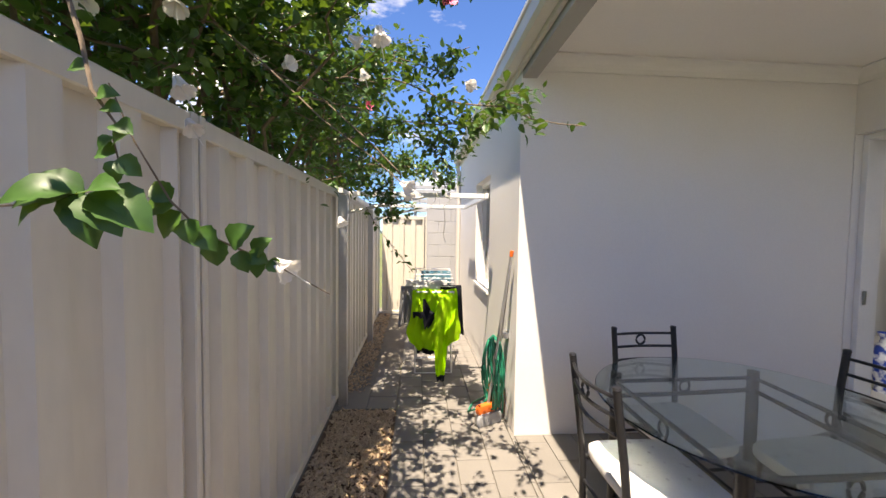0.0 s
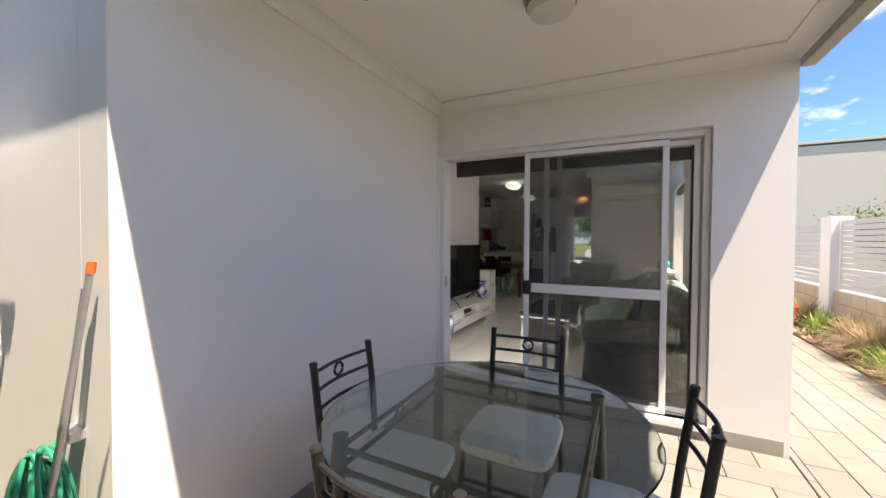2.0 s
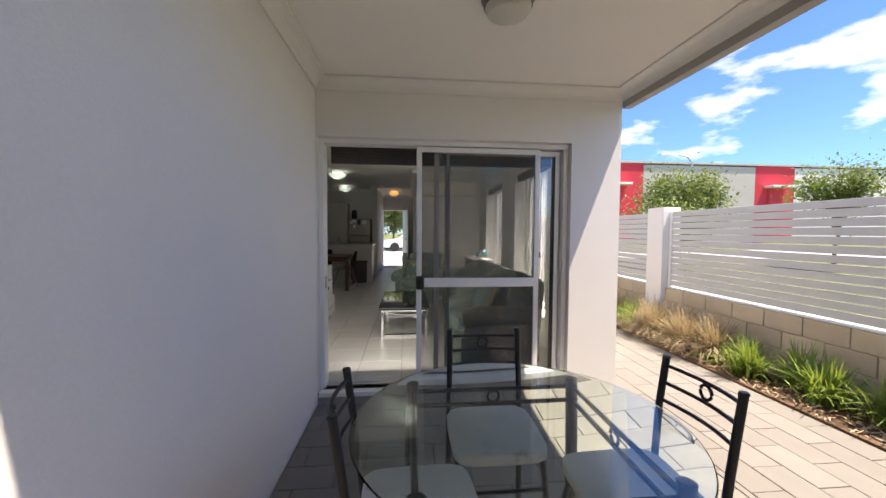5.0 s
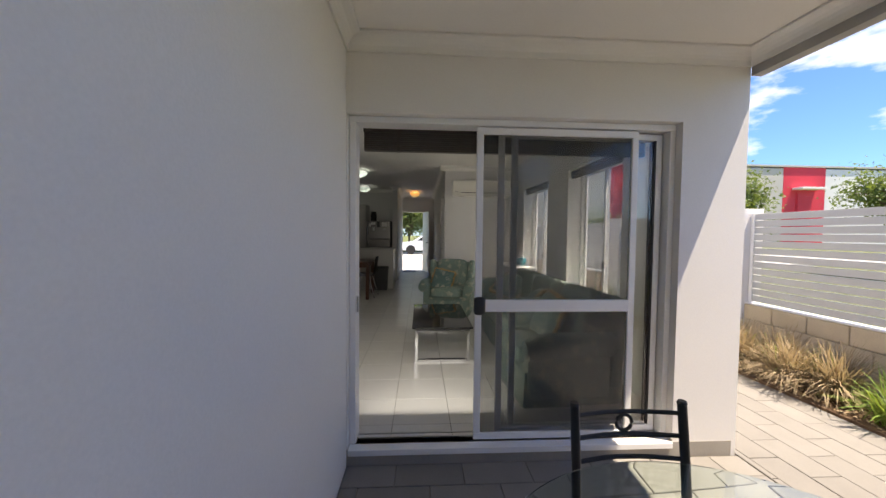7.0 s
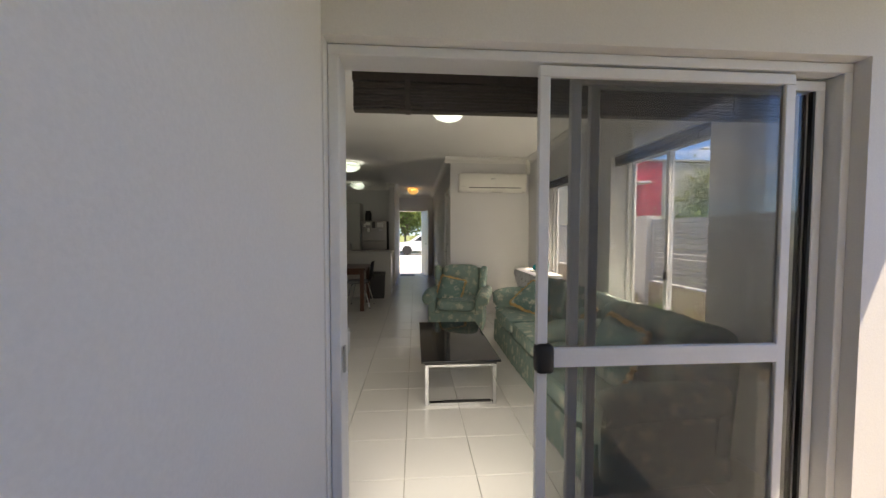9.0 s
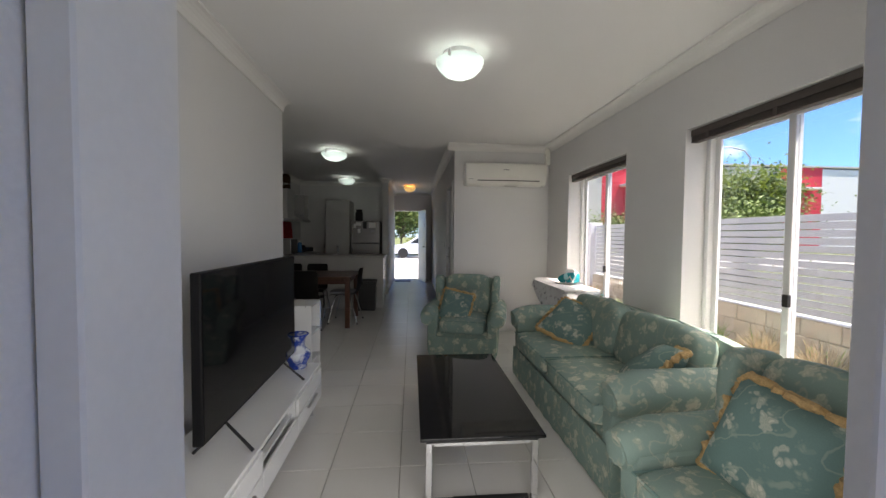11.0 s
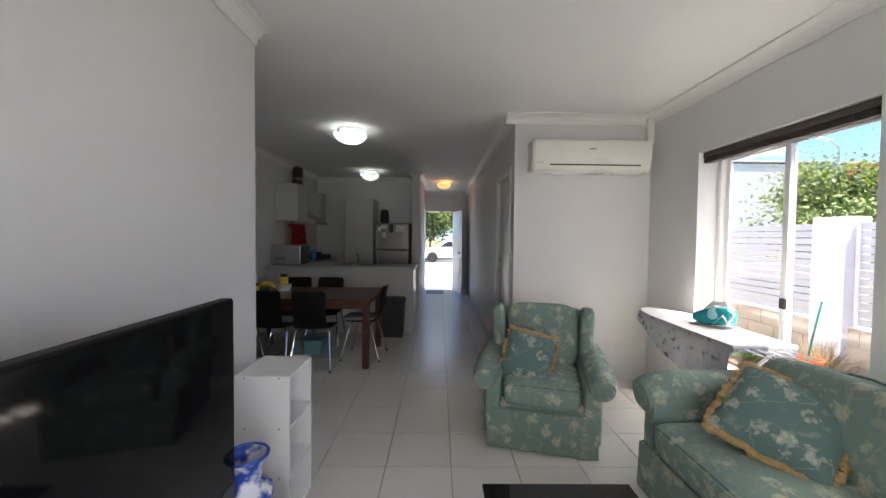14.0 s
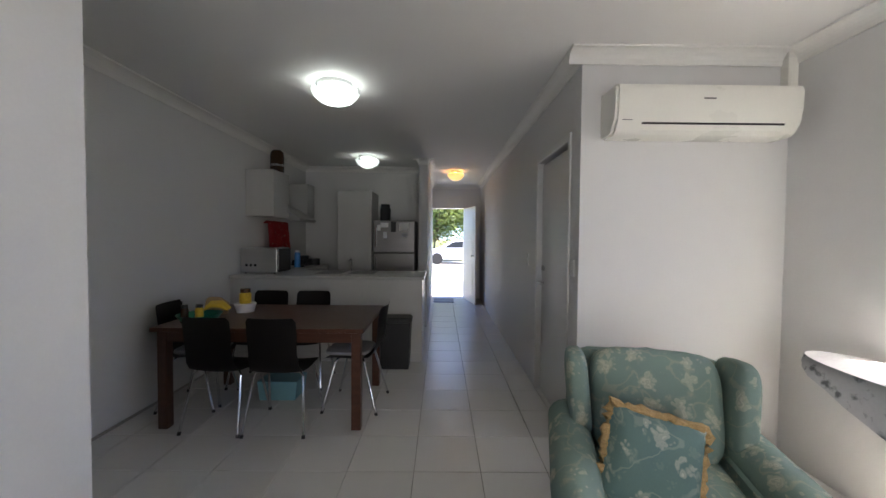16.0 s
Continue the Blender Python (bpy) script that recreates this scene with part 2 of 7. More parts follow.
def cornice_run(p, q, size=0.09):
    """A cove moulding from p to q, under a ceiling; the room lies to the left of the way from p to q."""
    p, q = Vector(p), Vector(q)
    d = (q - p).normalized()
    side = Vector((-d.y, d.x, 0))
    prof = [(0, 0), (size, 0), (size, -0.012)] + [(size - size * 0.86 * math.sin(a), -0.012 - (size - 0.024) * (1 - math.cos(a))) for a in [i * math.pi / 2 / 5 for i in range(1, 6)]] + [(0.012, -size), (0, -size)]
    bm = bmesh.new()
    ends = [[bm.verts.new(base + side * a + Vector((0, 0, b))) for a, b in prof] for base in (p, q)]
    for i in range(len(prof)):
        j = (i + 1) % len(prof)
        bm.faces.new((ends[0][i], ends[0][j], ends[1][j], ends[1][i]))
    for e in ends:
        bm.faces.new(e)
    return bm


# ---- ground ----
structure("ground", boxes((-250, 250, -250, 250, -0.5, -0.06)), "ground", "flat dry grass ground around the house")
structure("paving_bed", boxes((-0.3, 20, -0.38, 0.868, -0.05, -0.012), (-0.3, 3.498, 0.868, 3.373, -0.05, -0.012), (-0.3, 1.078, 3.373, 7.8, -0.05, -0.012), (-0.3, 1.1, -3.5, -0.38, -0.05, -0.012)), "joint", "sand bed between the concrete pavers", "paving")

# ---- house shell ----
structure("wall_alfresco", boxes((1.08, 3.5, 3.375, 3.58, -0.05, 2.62)), "render", "smooth pale grey rendered wall of the patio", "wall")
structure("wall_side", wall_with_holes("y", 3.582, 6.90, 1.08, 1.33, -0.05, 2.62, [(4.40, 5.25, 0.80, 1.95)]), "render", "pale grey rendered side wall with one window", "wall")
structure("wall_door", wall_with_holes("y", 0.87, 3.58, 3.502, 3.75, -0.05, 2.9, [(1.30, 3.37, 0.05, 2.13)]), "render", "pale grey rendered wall around the sliding door", "wall")
structure("wall_south", wall_with_holes("x", 3.752, 14.6, 0.87, 1.13, -0.05, 2.9, [(4.50, 5.745, 0.42, 2.20), (6.48, 7.72, 0.42, 2.20)]), ["plaster"], "pale rendered wall with two tall sliding windows", "wall")
# the pillar's dimness in shadow is put in as the beams' darker grey
structure("pillar", boxes((0.985, 1.365, 0.80, 1.165, -0.05, 2.423), bevel=0.004), "beam_grey", "rendered pillar holding the patio roof, its shade put in as darker grey", "pillar")
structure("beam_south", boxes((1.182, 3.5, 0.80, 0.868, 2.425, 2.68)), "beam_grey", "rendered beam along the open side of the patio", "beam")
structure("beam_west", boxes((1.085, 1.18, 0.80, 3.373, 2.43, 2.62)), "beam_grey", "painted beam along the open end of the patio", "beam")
structure("ceiling_patio", boxes((1.182, 3.50, 0.87, 3.373, 2.57, 2.66)), "ceil_out", "white flat patio ceiling with a fine joint", "ceiling")
structure("trim_patio_north", cornice_run((3.5, 3.373, 2.568), (1.182, 3.373, 2.568)), "cornice", "white cove cornice", "cornice")
structure("trim_patio_east", cornice_run((3.5, 0.87, 2.568), (3.5, 3.373, 2.568)), "cornice", "white cove cornice", "cornice")
structure("trim_patio_south", cornice_run((1.182, 0.87, 2.568), (3.5, 0.87, 2.568)), "cornice", "white cove cornice", "cornice")
structure("floor_slab", boxes((3.50, 14.9, 0.90, 5.9, -0.05, F - 0.012)), "grout", "grey grout bed under the floor tiles", "floor")

# indoors
structure("wall_tv", boxes((3.752, 6.965, 4.295, 5.72, -0.05, 2.9)), "plaster", "plain off-white wall behind the television", "wall")
structure("wall_jamb", boxes((3.752, 3.80, 3.42, 4.298, -0.05, 2.9)), "plaster", "plain off-white wall beside the sliding door", "wall")
structure("wall_dining", boxes((6.0, 12.7, 5.722, 5.92, -0.05, 2.9)), "plaster", "plain off-white dining room wall", "wall")
structure("wall_kitchen_end", boxes((12.5, 12.7, 3.712, 5.72, -0.05, 2.9)), "plaster", "plain off-white end wall of the kitchen", "wall")
structure("wall_hall_left", boxes((11.75, 14.6, 3.58, 3.71, -0.05, 2.9)), "plaster", "off-white wall between kitchen and hall", "wall")
structure("wall_aircon", boxes((8.40, 8.50, 1.132, 2.47, -0.05, 2.9)), "plaster", "off-white wall under the air conditioner", "wall")
structure("wall_hall_right", wall_with_holes("x", 8.502, 14.6, 2.37, 2.47, -0.05, 2.9, [(8.61, 9.43, F, F + 2.08)]), "plaster", "off-white hall wall with a white door", "wall")
structure("wall_entry", wall_with_holes("y", 2.40, 3.86, 14.602, 14.80, -0.05, 2.9, [(2.815, 3.60, F, F + 2.10)]), "plaster", "off-white wall around the open front door", "wall")
structure("ceiling_indoor", boxes((3.752, 14.6, 1.132, 5.72, CEIL, CEIL + 0.1)), "ceil_in", "plain white indoor ceiling", "ceiling")
for p, q in (((6.965, 4.293, CEIL), (3.80, 4.293, CEIL)), ((6.967, 5.72, CEIL), (6.967, 4.295, CEIL)), ((12.5, 5.72, CEIL), (6.92, 5.72, CEIL)), ((3.752, 1.132, CEIL), (8.40, 1.132, CEIL)),
             ((8.398, 1.132, CEIL), (8.398, 2.56, CEIL)), ((8.40, 2.472, CEIL), (14.6, 2.472, CEIL)), ((12.498, 3.712, CEIL), (12.498, 5.72, CEIL)), ((14.6, 3.578, CEIL), (11.748, 3.578, CEIL)), ((11.748, 3.578, CEIL), (11.748, 3.712, CEIL)), ((11.75, 3.712, CEIL), (12.5, 3.712, CEIL)), ((14.6, 2.5, CEIL), (14.6, 3.58, CEIL))):
    structure("trim_cornice", cornice_run(p, q), "cornice", "white cove cornice under the ceiling", "cornice")
structure("roof_slab", boxes((3.0, 14.9, 0.88, 6.85, 2.902, 2.96)), "gutter", "roof over the house", "roof")


# ---- more materials ----
M["screen"] = bpy.data.materials.new("fly_screen_mesh")
M["screen"].use_nodes = True
_n, _l = M["screen"].node_tree.nodes, M["screen"].node_tree.links
_tr = _n.new("ShaderNodeBsdfTransparent")
_mx = _n.new("ShaderNodeMixShader")
_mx.inputs["Fac"].default_value = 0.34
_n["Principled BSDF"].inputs["Base Color"].default_value = (0.06, 0.06, 0.058, 1)
_n["Principled BSDF"].inputs["Roughness"].default_value = 0.55
_l.new(_tr.outputs[0], _mx.inputs[1])
_l.new(_n["Principled BSDF"].outputs[0], _mx.inputs[2])
_l.new(_mx.outputs[0], _n["Material Output"].inputs["Surface"])
M["grey_alu"] = material("dark_grey_aluminium", (0.16, 0.155, 0.15), 0.4, var=0.05, scale=5, bump=0.03)
M["table_glass"] = material("tempered_table_glass", (0.84, 0.945, 0.905), 0.0, var=0, bump=0, trans=1.0, ior=1.5)
M["seat_cloth"] = material("pale_printed_cloth", (0.66, 0.65, 0.64), 0.85, var=0.08, scale=14, fine=200, bump=0.15, tint=(0.42, 0.38, 0.40), cover=0.62)
M["hivis"] = material("fluorescent_yellow_cloth", (0.50, 0.86, 0.02), 0.8, var=0.12, scale=9, fine=150, bump=0.2)
M["navy"] = material("navy_cloth", (0.015, 0.017, 0.03), 0.9, var=0.2, scale=10, bump=0.2)
M["grey_cloth"] = material("grey_cloth", (0.32, 0.32, 0.33), 0.9, var=0.12, scale=10, bump=0.25)
M["blue_cloth"] = material("blue_patterned_cloth", (0.10, 0.27, 0.36), 0.9, var=0.2, scale=25, bump=0.25, tint=(0.42, 0.5, 0.53), cover=0.55)
M["white_cloth"] = material("white_cloth", (0.78, 0.77, 0.76), 0.9, var=0.08, scale=10, bump=0.25)
M["hose"] = material("green_hose_plastic", (0.01, 0.22, 0.13), 0.35, var=0.1, scale=20, bump=0.05)
M["orange"] = material("orange_plastic", (0.85, 0.17, 0.03), 0.45, var=0.08, scale=9, bump=0.05)
M["grey_paint"] = material("grey_painted_blockwork", (0.42, 0.42, 0.43), 0.85, var=0.08, scale=4, fine=90, bump=0.3, depth=0.004)
M["zinc"] = material("galvanised_steel", (0.52, 0.52, 0.52), 0.4, metal=0.8, var=0.1, scale=10, bump=0.05)
M["leaf"] = material("hibiscus_leaf", (0.040, 0.105, 0.020), 0.42, var=0.35, scale=7, fine=60, bump=0.1, tint=(0.09, 0.17, 0.026), cover=0.56)


def let_light_through(mat, colour, share):
    """Thin leaves and petals: part of the light passes through them."""
    n, l = mat.node_tree.nodes, mat.node_tree.links
    tl = n.new("ShaderNodeBsdfTranslucent")
    tl.inputs["Color"].default_value = (*colour, 1)
    mx = n.new("ShaderNodeMixShader")
    mx.inputs["Fac"].default_value = share
    l.new(n["Principled BSDF"].outputs[0], mx.inputs[1])
    l.new(tl.outputs[0], mx.inputs[2])
    l.new(mx.outputs[0], n["Material Output"].inputs["Surface"])


let_light_through(M["leaf"], (0.20, 0.34, 0.03), 0.18)
M["petal"] = material("white_petal", (0.86, 0.84, 0.80), 0.6, var=0.05, scale=30, bump=0.1)
let_light_through(M["petal"], (0.85, 0.82, 0.78), 0.35)
M["pink_petal"] = material("pink_petal", (0.72, 0.16, 0.25), 0.6, var=0.15, scale=40, bump=0.1)
M["bark"] = material("grey_brown_bark", (0.17, 0.125, 0.085), 0.9, var=0.25, scale=12, fine=90, bump=0.6, depth=0.006, stretch=(1, 1, 0.3))
M["chip"] = material("bark_chip", (0.50, 0.37, 0.245), 0.9, var=0.3, scale=40, fine=120, bump=0.3, tint=(0.30, 0.20, 0.125), cover=0.55)
M["strap_green"] = material("strappy_green_leaf", (0.17, 0.27, 0.055), 0.5, var=0.3, scale=14, bump=0.1, tint=(0.36, 0.36, 0.12), cover=0.56)
M["strap_dry"] = material("dry_straw_leaf", (0.38, 0.29, 0.19), 0.75, var=0.3, scale=14, bump=0.1, tint=(0.24, 0.21, 0.10), cover=0.55)
let_light_through(M["strap_green"], (0.34, 0.42, 0.06), 0.3)
let_light_through(M["strap_dry"], (0.5, 0.38, 0.2), 0.25)
M["red_panel"] = material("red_painted_panel", (0.62, 0.035, 0.06), 0.6, var=0.05, scale=0.5, bump=0.02)
M["grey_panel"] = material("warm_grey_painted_panel", (0.47, 0.45, 0.42), 0.75, var=0.04, scale=0.5, bump=0.02)
M["white_panel"] = material("white_painted_panel", (0.70, 0.70, 0.69), 0.75, var=0.04, scale=0.5, bump=0.02)
M["tree_leaf"] = material("tree_leaf", (0.085, 0.13, 0.05), 0.6, var=0.35, scale=3, bump=0.1, tint=(0.14, 0.18, 0.065), cover=0.5)
M["bush_leaf"] = material("yellow_green_bush_leaf", (0.16, 0.22, 0.05), 0.6, var=0.3, scale=3, bump=0.1)
let_light_through(M["tree_leaf"], (0.28, 0.36, 0.06), 0.3)
M["car_paint"] = material("white_car_paint", (0.78, 0.79, 0.80), 0.2, var=0.01, scale=2, bump=0, coat=0.6)
M["car_glass"] = material("dark_car_glass", (0.03, 0.035, 0.04), 0.08, var=0, bump=0)
M["tyre"] = material("tyre_rubber", (0.02, 0.02, 0.02), 0.8, var=0.1, bump=0.1)
M["concrete"] = material("pale_concrete", (0.50, 0.48, 0.45), 0.85, var=0.1, scale=2, fine=60, bump=0.3)
M["slat_white"] = material("white_slat_paint", (0.52, 0.52, 0.515), 0.4, var=0.04, scale=3, bump=0.03)


# ---- openings: sliding door, windows ----
def opening_frame(axis, a0, a1, t0, t1, z0, z1, w):
    """Four bars round an opening that runs along x or y."""
    rows = [(a0, a1, z1 - w, z1), (a0, a1, z0, z0 + w), (a0, a0 + w, z0 + w, z1 - w), (a1 - w, a1, z0 + w, z1 - w)]
    if axis == "x":
        return boxes(*[(p, q, t0, t1, r, s) for p, q, r, s in rows], bevel=0.003, segments=1)
    return boxes(*[(t0, t1, p, q, r, s) for p, q, r, s in rows], bevel=0.003, segments=1)


def pane(axis, a0, a1, t, z0, z1, thick=0.006):
    return boxes((a0, a1, t, t + thick, z0, z1)) if axis == "x" else boxes((t, t + thick, a0, a1, z0, z1))


door = tagged(new("door_1"), "white aluminium sliding glass door standing half open, with a fly screen", "sliding door", kind="structure")
part("frame", opening_frame("y", 1.302, 3.368, 3.56, 3.70, 0.05, 2.128, 0.038), "white_alu", door)
part("sill", boxes((3.485, 3.559, 1.304, 3.366, 0.052, 0.09), bevel=0.004), "white_alu", door)
part("track", boxes((3.60, 3.612, 1.36, 3.32, 0.0955, 0.105), (3.65, 3.662, 1.36, 3.32, 0.0955, 0.105)), "steel", door)
screen = part("screen_door", opening_frame("y", 1.545, 2.585, 3.562, 3.59, 0.098, 2.08, 0.042), "white_alu", door, "white framed fly screen leaf")
part("mid_rail", boxes((3.558, 3.592, 1.587, 2.543, 0.925, 1.0), bevel=0.004), "white_alu", screen)
part("mesh", boxes((3.575, 3.577, 1.58, 2.55, 0.135, 2.045)), "screen", screen, "dark woven fly screen")
part("latch", boxes((3.535, 3.60, 2.52, 2.592, 0.905, 1.02), bevel=0.02, segments=3), "black_plastic", screen, "rounded black plastic latch", smooth=True)
for y0, y1, x in ((1.36, 2.435, 3.62), (1.36, 2.340, 3.66)):
    leaf = part("glass_leaf", opening_frame("y", y0 - 0.01, y1, x, x + 0.03, 0.105, 2.08, 0.04), "white_alu", door)
    part("gasket", boxes((x + 0.004, x + 0.026, y0 + 0.0305, y0 + 0.042, 0.146, 2.039)), "black_plastic", leaf, "black rubber glazing strip")
    g = part("pane", pane("y", y0 + 0.03, y1 - 0.04, x + 0.012, 0.145, 2.04), "glass", leaf)
    g.visible_shadow = False
part("strike", boxes((3.575, 3.60, 3.318, 3.326, 0.92, 1.02), bevel=0.002), "steel", door, "small steel strike plate")

blind_mat = material("dark_brown_blind", (0.085, 0.07, 0.062), 0.6, var=0.2, scale=10, bump=0.1)


def venetian(name, a0, a1, axis, t, z1, drop):
    """A drawn-up slatted blind with its head rail."""
    b = thing(name, "dark brown slatted blind drawn up under the window head", "blind")
    def bx(p, q, r, s, e):
        return boxes((p, q, t - e, t + e, r, s), bevel=0.002, segments=1) if axis == "x" else boxes((t - e, t + e, p, q, r, s), bevel=0.002, segments=1)
    part("head_rail", bx(a0, a1, z1 - 0.045, z1, 0.026), blind_mat, b)
    n = 9
    for i in range(n):
        z = z1 - 0.05 - i * (drop - 0.05) / n
        part("slat", bx(a0 + 0.004, a1 - 0.004, z - (drop - 0.05) / n * 0.86, z, 0.024 + 0.003 * (i % 2)), blind_mat, b)
    for f in (0.12, 0.5, 0.88):
        a = a0 + (a1 - a0) * f
        part("ladder_tape", bx(a - 0.012, a + 0.012, z1 - drop, z1 - 0.04, 0.029), blind_mat, b)
    return b


def sliding_window(name, x0, x1, z0, z1, y):
    w = tagged(new(name), "white aluminium two-leaf sliding window with clear glass", "window", kind="structure")
    part("frame", opening_frame("x", x0, x1, y, y + 0.07, z0, z1, 0.035), "white_alu", w)
    mid = (x0 + x1) / 2 + 0.03
    for a, b, t in ((x0 + 0.035, mid + 0.02, y + 0.038), (mid - 0.02, x1 - 0.035, y + 0.008)):
        leaf = part("sash", opening_frame("x", a, b, t, t + 0.024, z0 + 0.035, z1 - 0.035, 0.042), "white_alu", w)
        g = part("pane", pane("x", a + 0.04, b - 0.04, t + 0.009, z0 + 0.075, z1 - 0.075), "glass", leaf)
        g.visible_shadow = False
    part("lock", boxes((mid - 0.035, mid + 0.0, y + 0.062, y + 0.085, 1.06, 1.13), bevel=0.004), "black_plastic", w, "small black window lock")
    part("inner_sill", boxes((x0, x1, y + 0.072, 1.15, z0 - 0.02, z0 + 0.002), bevel=0.003), "white_gloss", w)
    return w


sliding_window("window_1", 6.482, 7.718, 0.422, 2.198, 0.90)
sliding_window("window_2", 4.502, 5.743, 0.422, 2.198, 0.90)
venetian("blind", 6.49, 7.71, "x", 1.075, 2.195, 0.085)
venetian("blind", 4.51, 5.735, "x", 1.075, 2.195, 0.09)
venetian("blind", 1.36, 3.32, "y", 3.82, 2.14, 0.17)

w = tagged(new("window_3"), "white aluminium sliding window in the grey side wall", "window", kind="structure")
part("frame", opening_frame("y", 4.402, 5.248, 1.15, 1.22, 0.802, 1.948, 0.04), "white_alu", w)
part("sash", opening_frame("y", 4.442, 4.85, 1.165, 1.19, 0.842, 1.908, 0.035), "white_alu", w)
part("sill", boxes((1.06, 1.15, 4.402, 5.248, 0.802, 0.835), bevel=0.006), "white_alu", w)
part("pane", pane("y", 4.44, 5.21, 1.195, 0.84, 1.91), "glass", w)
part("curtain", boxes((1.30, 1.32, 4.41, 5.24, 0.805, 1.94)), "grey_cloth", w, "pale drawn curtain behind the glass")

# ---- eaves ----
def gutter(y0, y1):
    prof = [(1.015, 2.59), (0.955, 2.59), (0.935, 2.61), (0.93, 2.69), (0.92, 2.695), (0.92, 2.71), (0.945, 2.71), (0.95, 2.63), (1.005, 2.61), (1.015, 2.70)]
    return prism([(a + 0.04, b - 0.09) for a, b in prof], y0, y1, "y")


structure("gutter", gutter(0.80, 6.98), "gutter", "painted metal gutter along the eave", "gutter")
structure("fascia", boxes((1.056, 1.078, 0.80, 6.98, 2.47, 2.65)), "gutter", "painted fascia board behind the gutter", "fascia")
structure("roof_sheet", prism([(0.975, 2.63), (0.975, 2.66), (3.6, 3.85), (3.6, 3.82)], 0.81, 6.98, "y"), "gutter", "sloping roof sheet over the eave", "roof")
dp = thing("downpipe", "painted metal downpipe on the end of the side wall", "downpipe")
part("pipe", tube([(1.02, 6.83, 2.50), (1.02, 6.83, 2.42), (1.042, 6.83, 2.34), (1.042, 6.83, 0.0)], 0.034, 10), "gutter", dp, smooth=True)

# ---- side fence ----
def sheet_profile(length, pitch=0.195):
    """Depth of the folded steel sheet, walked along the fence."""
    out, a = [], 0.0
    while a < length - 1e-6:
        for da, d in ((0.0, 0.0), (0.075, 0.0), (0.095, 0.03), (0.16, 0.03), (0.18, 0.0)):
            if a + da <= length:
                out.append((a + da, d))
        a += pitch
    return out + [(length, 0.0)]


def fence_panel(origin, way, normal, length, z0, z1):
    bm = bmesh.new()
    prof = sheet_profile(length)
    o, w_, n_ = Vector(origin), Vector(way), Vector(normal)
    for back in (0, 1):
        rows = [[bm.verts.new(o + w_ * a + n_ * (d - 0.004 * back) + Vector((0, 0, z))) for a, d in prof] for z in (z0, z1)]
        for i in range(len(prof) - 1):
            f = (rows[0][i], rows[0][i + 1], rows[1][i + 1], rows[1][i])
            bm.faces.new(f if not back else tuple(reversed(f)))
    return bm


def fence_run(name, start, way, normal, lengths, top, label):
    f = thing(name, label, "fence")
    o, w_, n_ = Vector(start), Vector(way).normalized(), Vector(normal)
    a = 0.0
    def bar(p, q, lo, hi, d0, d1):
        u, v = o + w_ * p + n_ * d0, o + w_ * q + n_ * d1
        return boxes((min(u.x, v.x), max(u.x, v.x), min(u.y, v.y), max(u.y, v.y), lo, hi), bevel=0.004, segments=1)
    for ln in lengths:
        part("panel", fence_panel(o + w_ * (a + 0.03), w_, n_, ln - 0.06, 0.03, top - 0.03), "fence", f)
        part("top_rail", bar(a + 0.035, a + ln - 0.035, top - 0.06, top, -0.02, 0.034), "fence", f)
        part("bottom_rail", bar(a + 0.035, a + ln - 0.035, 0.01, 0.06, -0.02, 0.036), "fence", f)
        a += ln
        part("post", bar(a - 0.034, a - 0.007, 0.0, top + 0.004, -0.022, 0.04), "fence", f)
        part("post", bar(a + 0.007, a + 0.034, 0.0, top + 0.004, -0.022, 0.04), "fence", f)
        # near-black bar puts the shadow between the two posts into colour
        part("post_gap_shade", bar(a - 0.0065, a + 0.0065, 0.0, top - 0.01, -0.015, 0.03), "dark", f)
    return f


fence_run("metal_fence", (-0.28, -1.10, 0), (0, 1, 0), (1, 0, 0), [0.77, 2.36, 2.49, 2.36, 0.38], 1.725, "cream folded steel sheet fence beside the paved passage")
fence_run("metal_fence", (-0.22, 7.22, 0), (1, 0, 0), (0, -1, 0), [0.74], 1.66, "cream folded steel sheet fence closing the passage")
end = thing("block_wall", "grey painted block wall at the end of the passage", "wall")
part("wall", boxes((0.55, 1.6, 7.12, 7.3, 0, 1.98), bevel=0.006), "grey_paint", end)
for r in range(10):
    for c in range(3):
        x0 = 0.555 + c * 0.4 - (0.2 if r % 2 else 0)
        a, b = max(x0, 0.555), min(x0 + 0.39, 1.59)
        if b - a > 0.05:
            part("block", boxes((a, b, 7.113, 7.125, 0.01 + r * 0.196, 0.2 + r * 0.196), bevel=0.003, segments=1), "grey_paint", end)
box_end = thing("slatted_screen", "grey slatted privacy screen behind the end wall", "screen")
for i in range(6):
    part("slat", boxes((0.3, 1.7, 8.6, 8.63, 1.80 + i * 0.095, 1.88 + i * 0.095), bevel=0.004, segments=1), "grey_paint", box_end)
for x in (0.32, 1.66):
    part("post", boxes((x, x + 0.06, 8.63, 8.69, -0.06, 2.38), bevel=0.004), "grey_paint", box_end)

# ---- street fence ----
sf = thing("street_fence", "white slatted fence panels between grey piers on a pale block wall", "fence")
part("footing", boxes((-0.25, 23.0, -1.32, -1.21, -0.1, 0.575)), "mortar", sf)
part("coping", boxes((-0.25, 23.0, -1.33, -1.19, 0.575, 0.592), bevel=0.004), "white_alu", sf, "white bottom rail")
pier_at = [2.20, 5.72] + [8.66 + 3.0 * i for i in range(5)]
for x in pier_at:
    part("pier", boxes((x, x + 0.36, -1.40, -1.12, -0.05, 1.77), bevel=0.006), "render", sf, "grey rendered pier")
for i in range(13):
    part("slat", boxes((-0.25, 2.195, -1.263, -1.233, 0.615 + i * 0.0845, 0.688 + i * 0.0845), bevel=0.002, segments=1), "slat_white", sf)
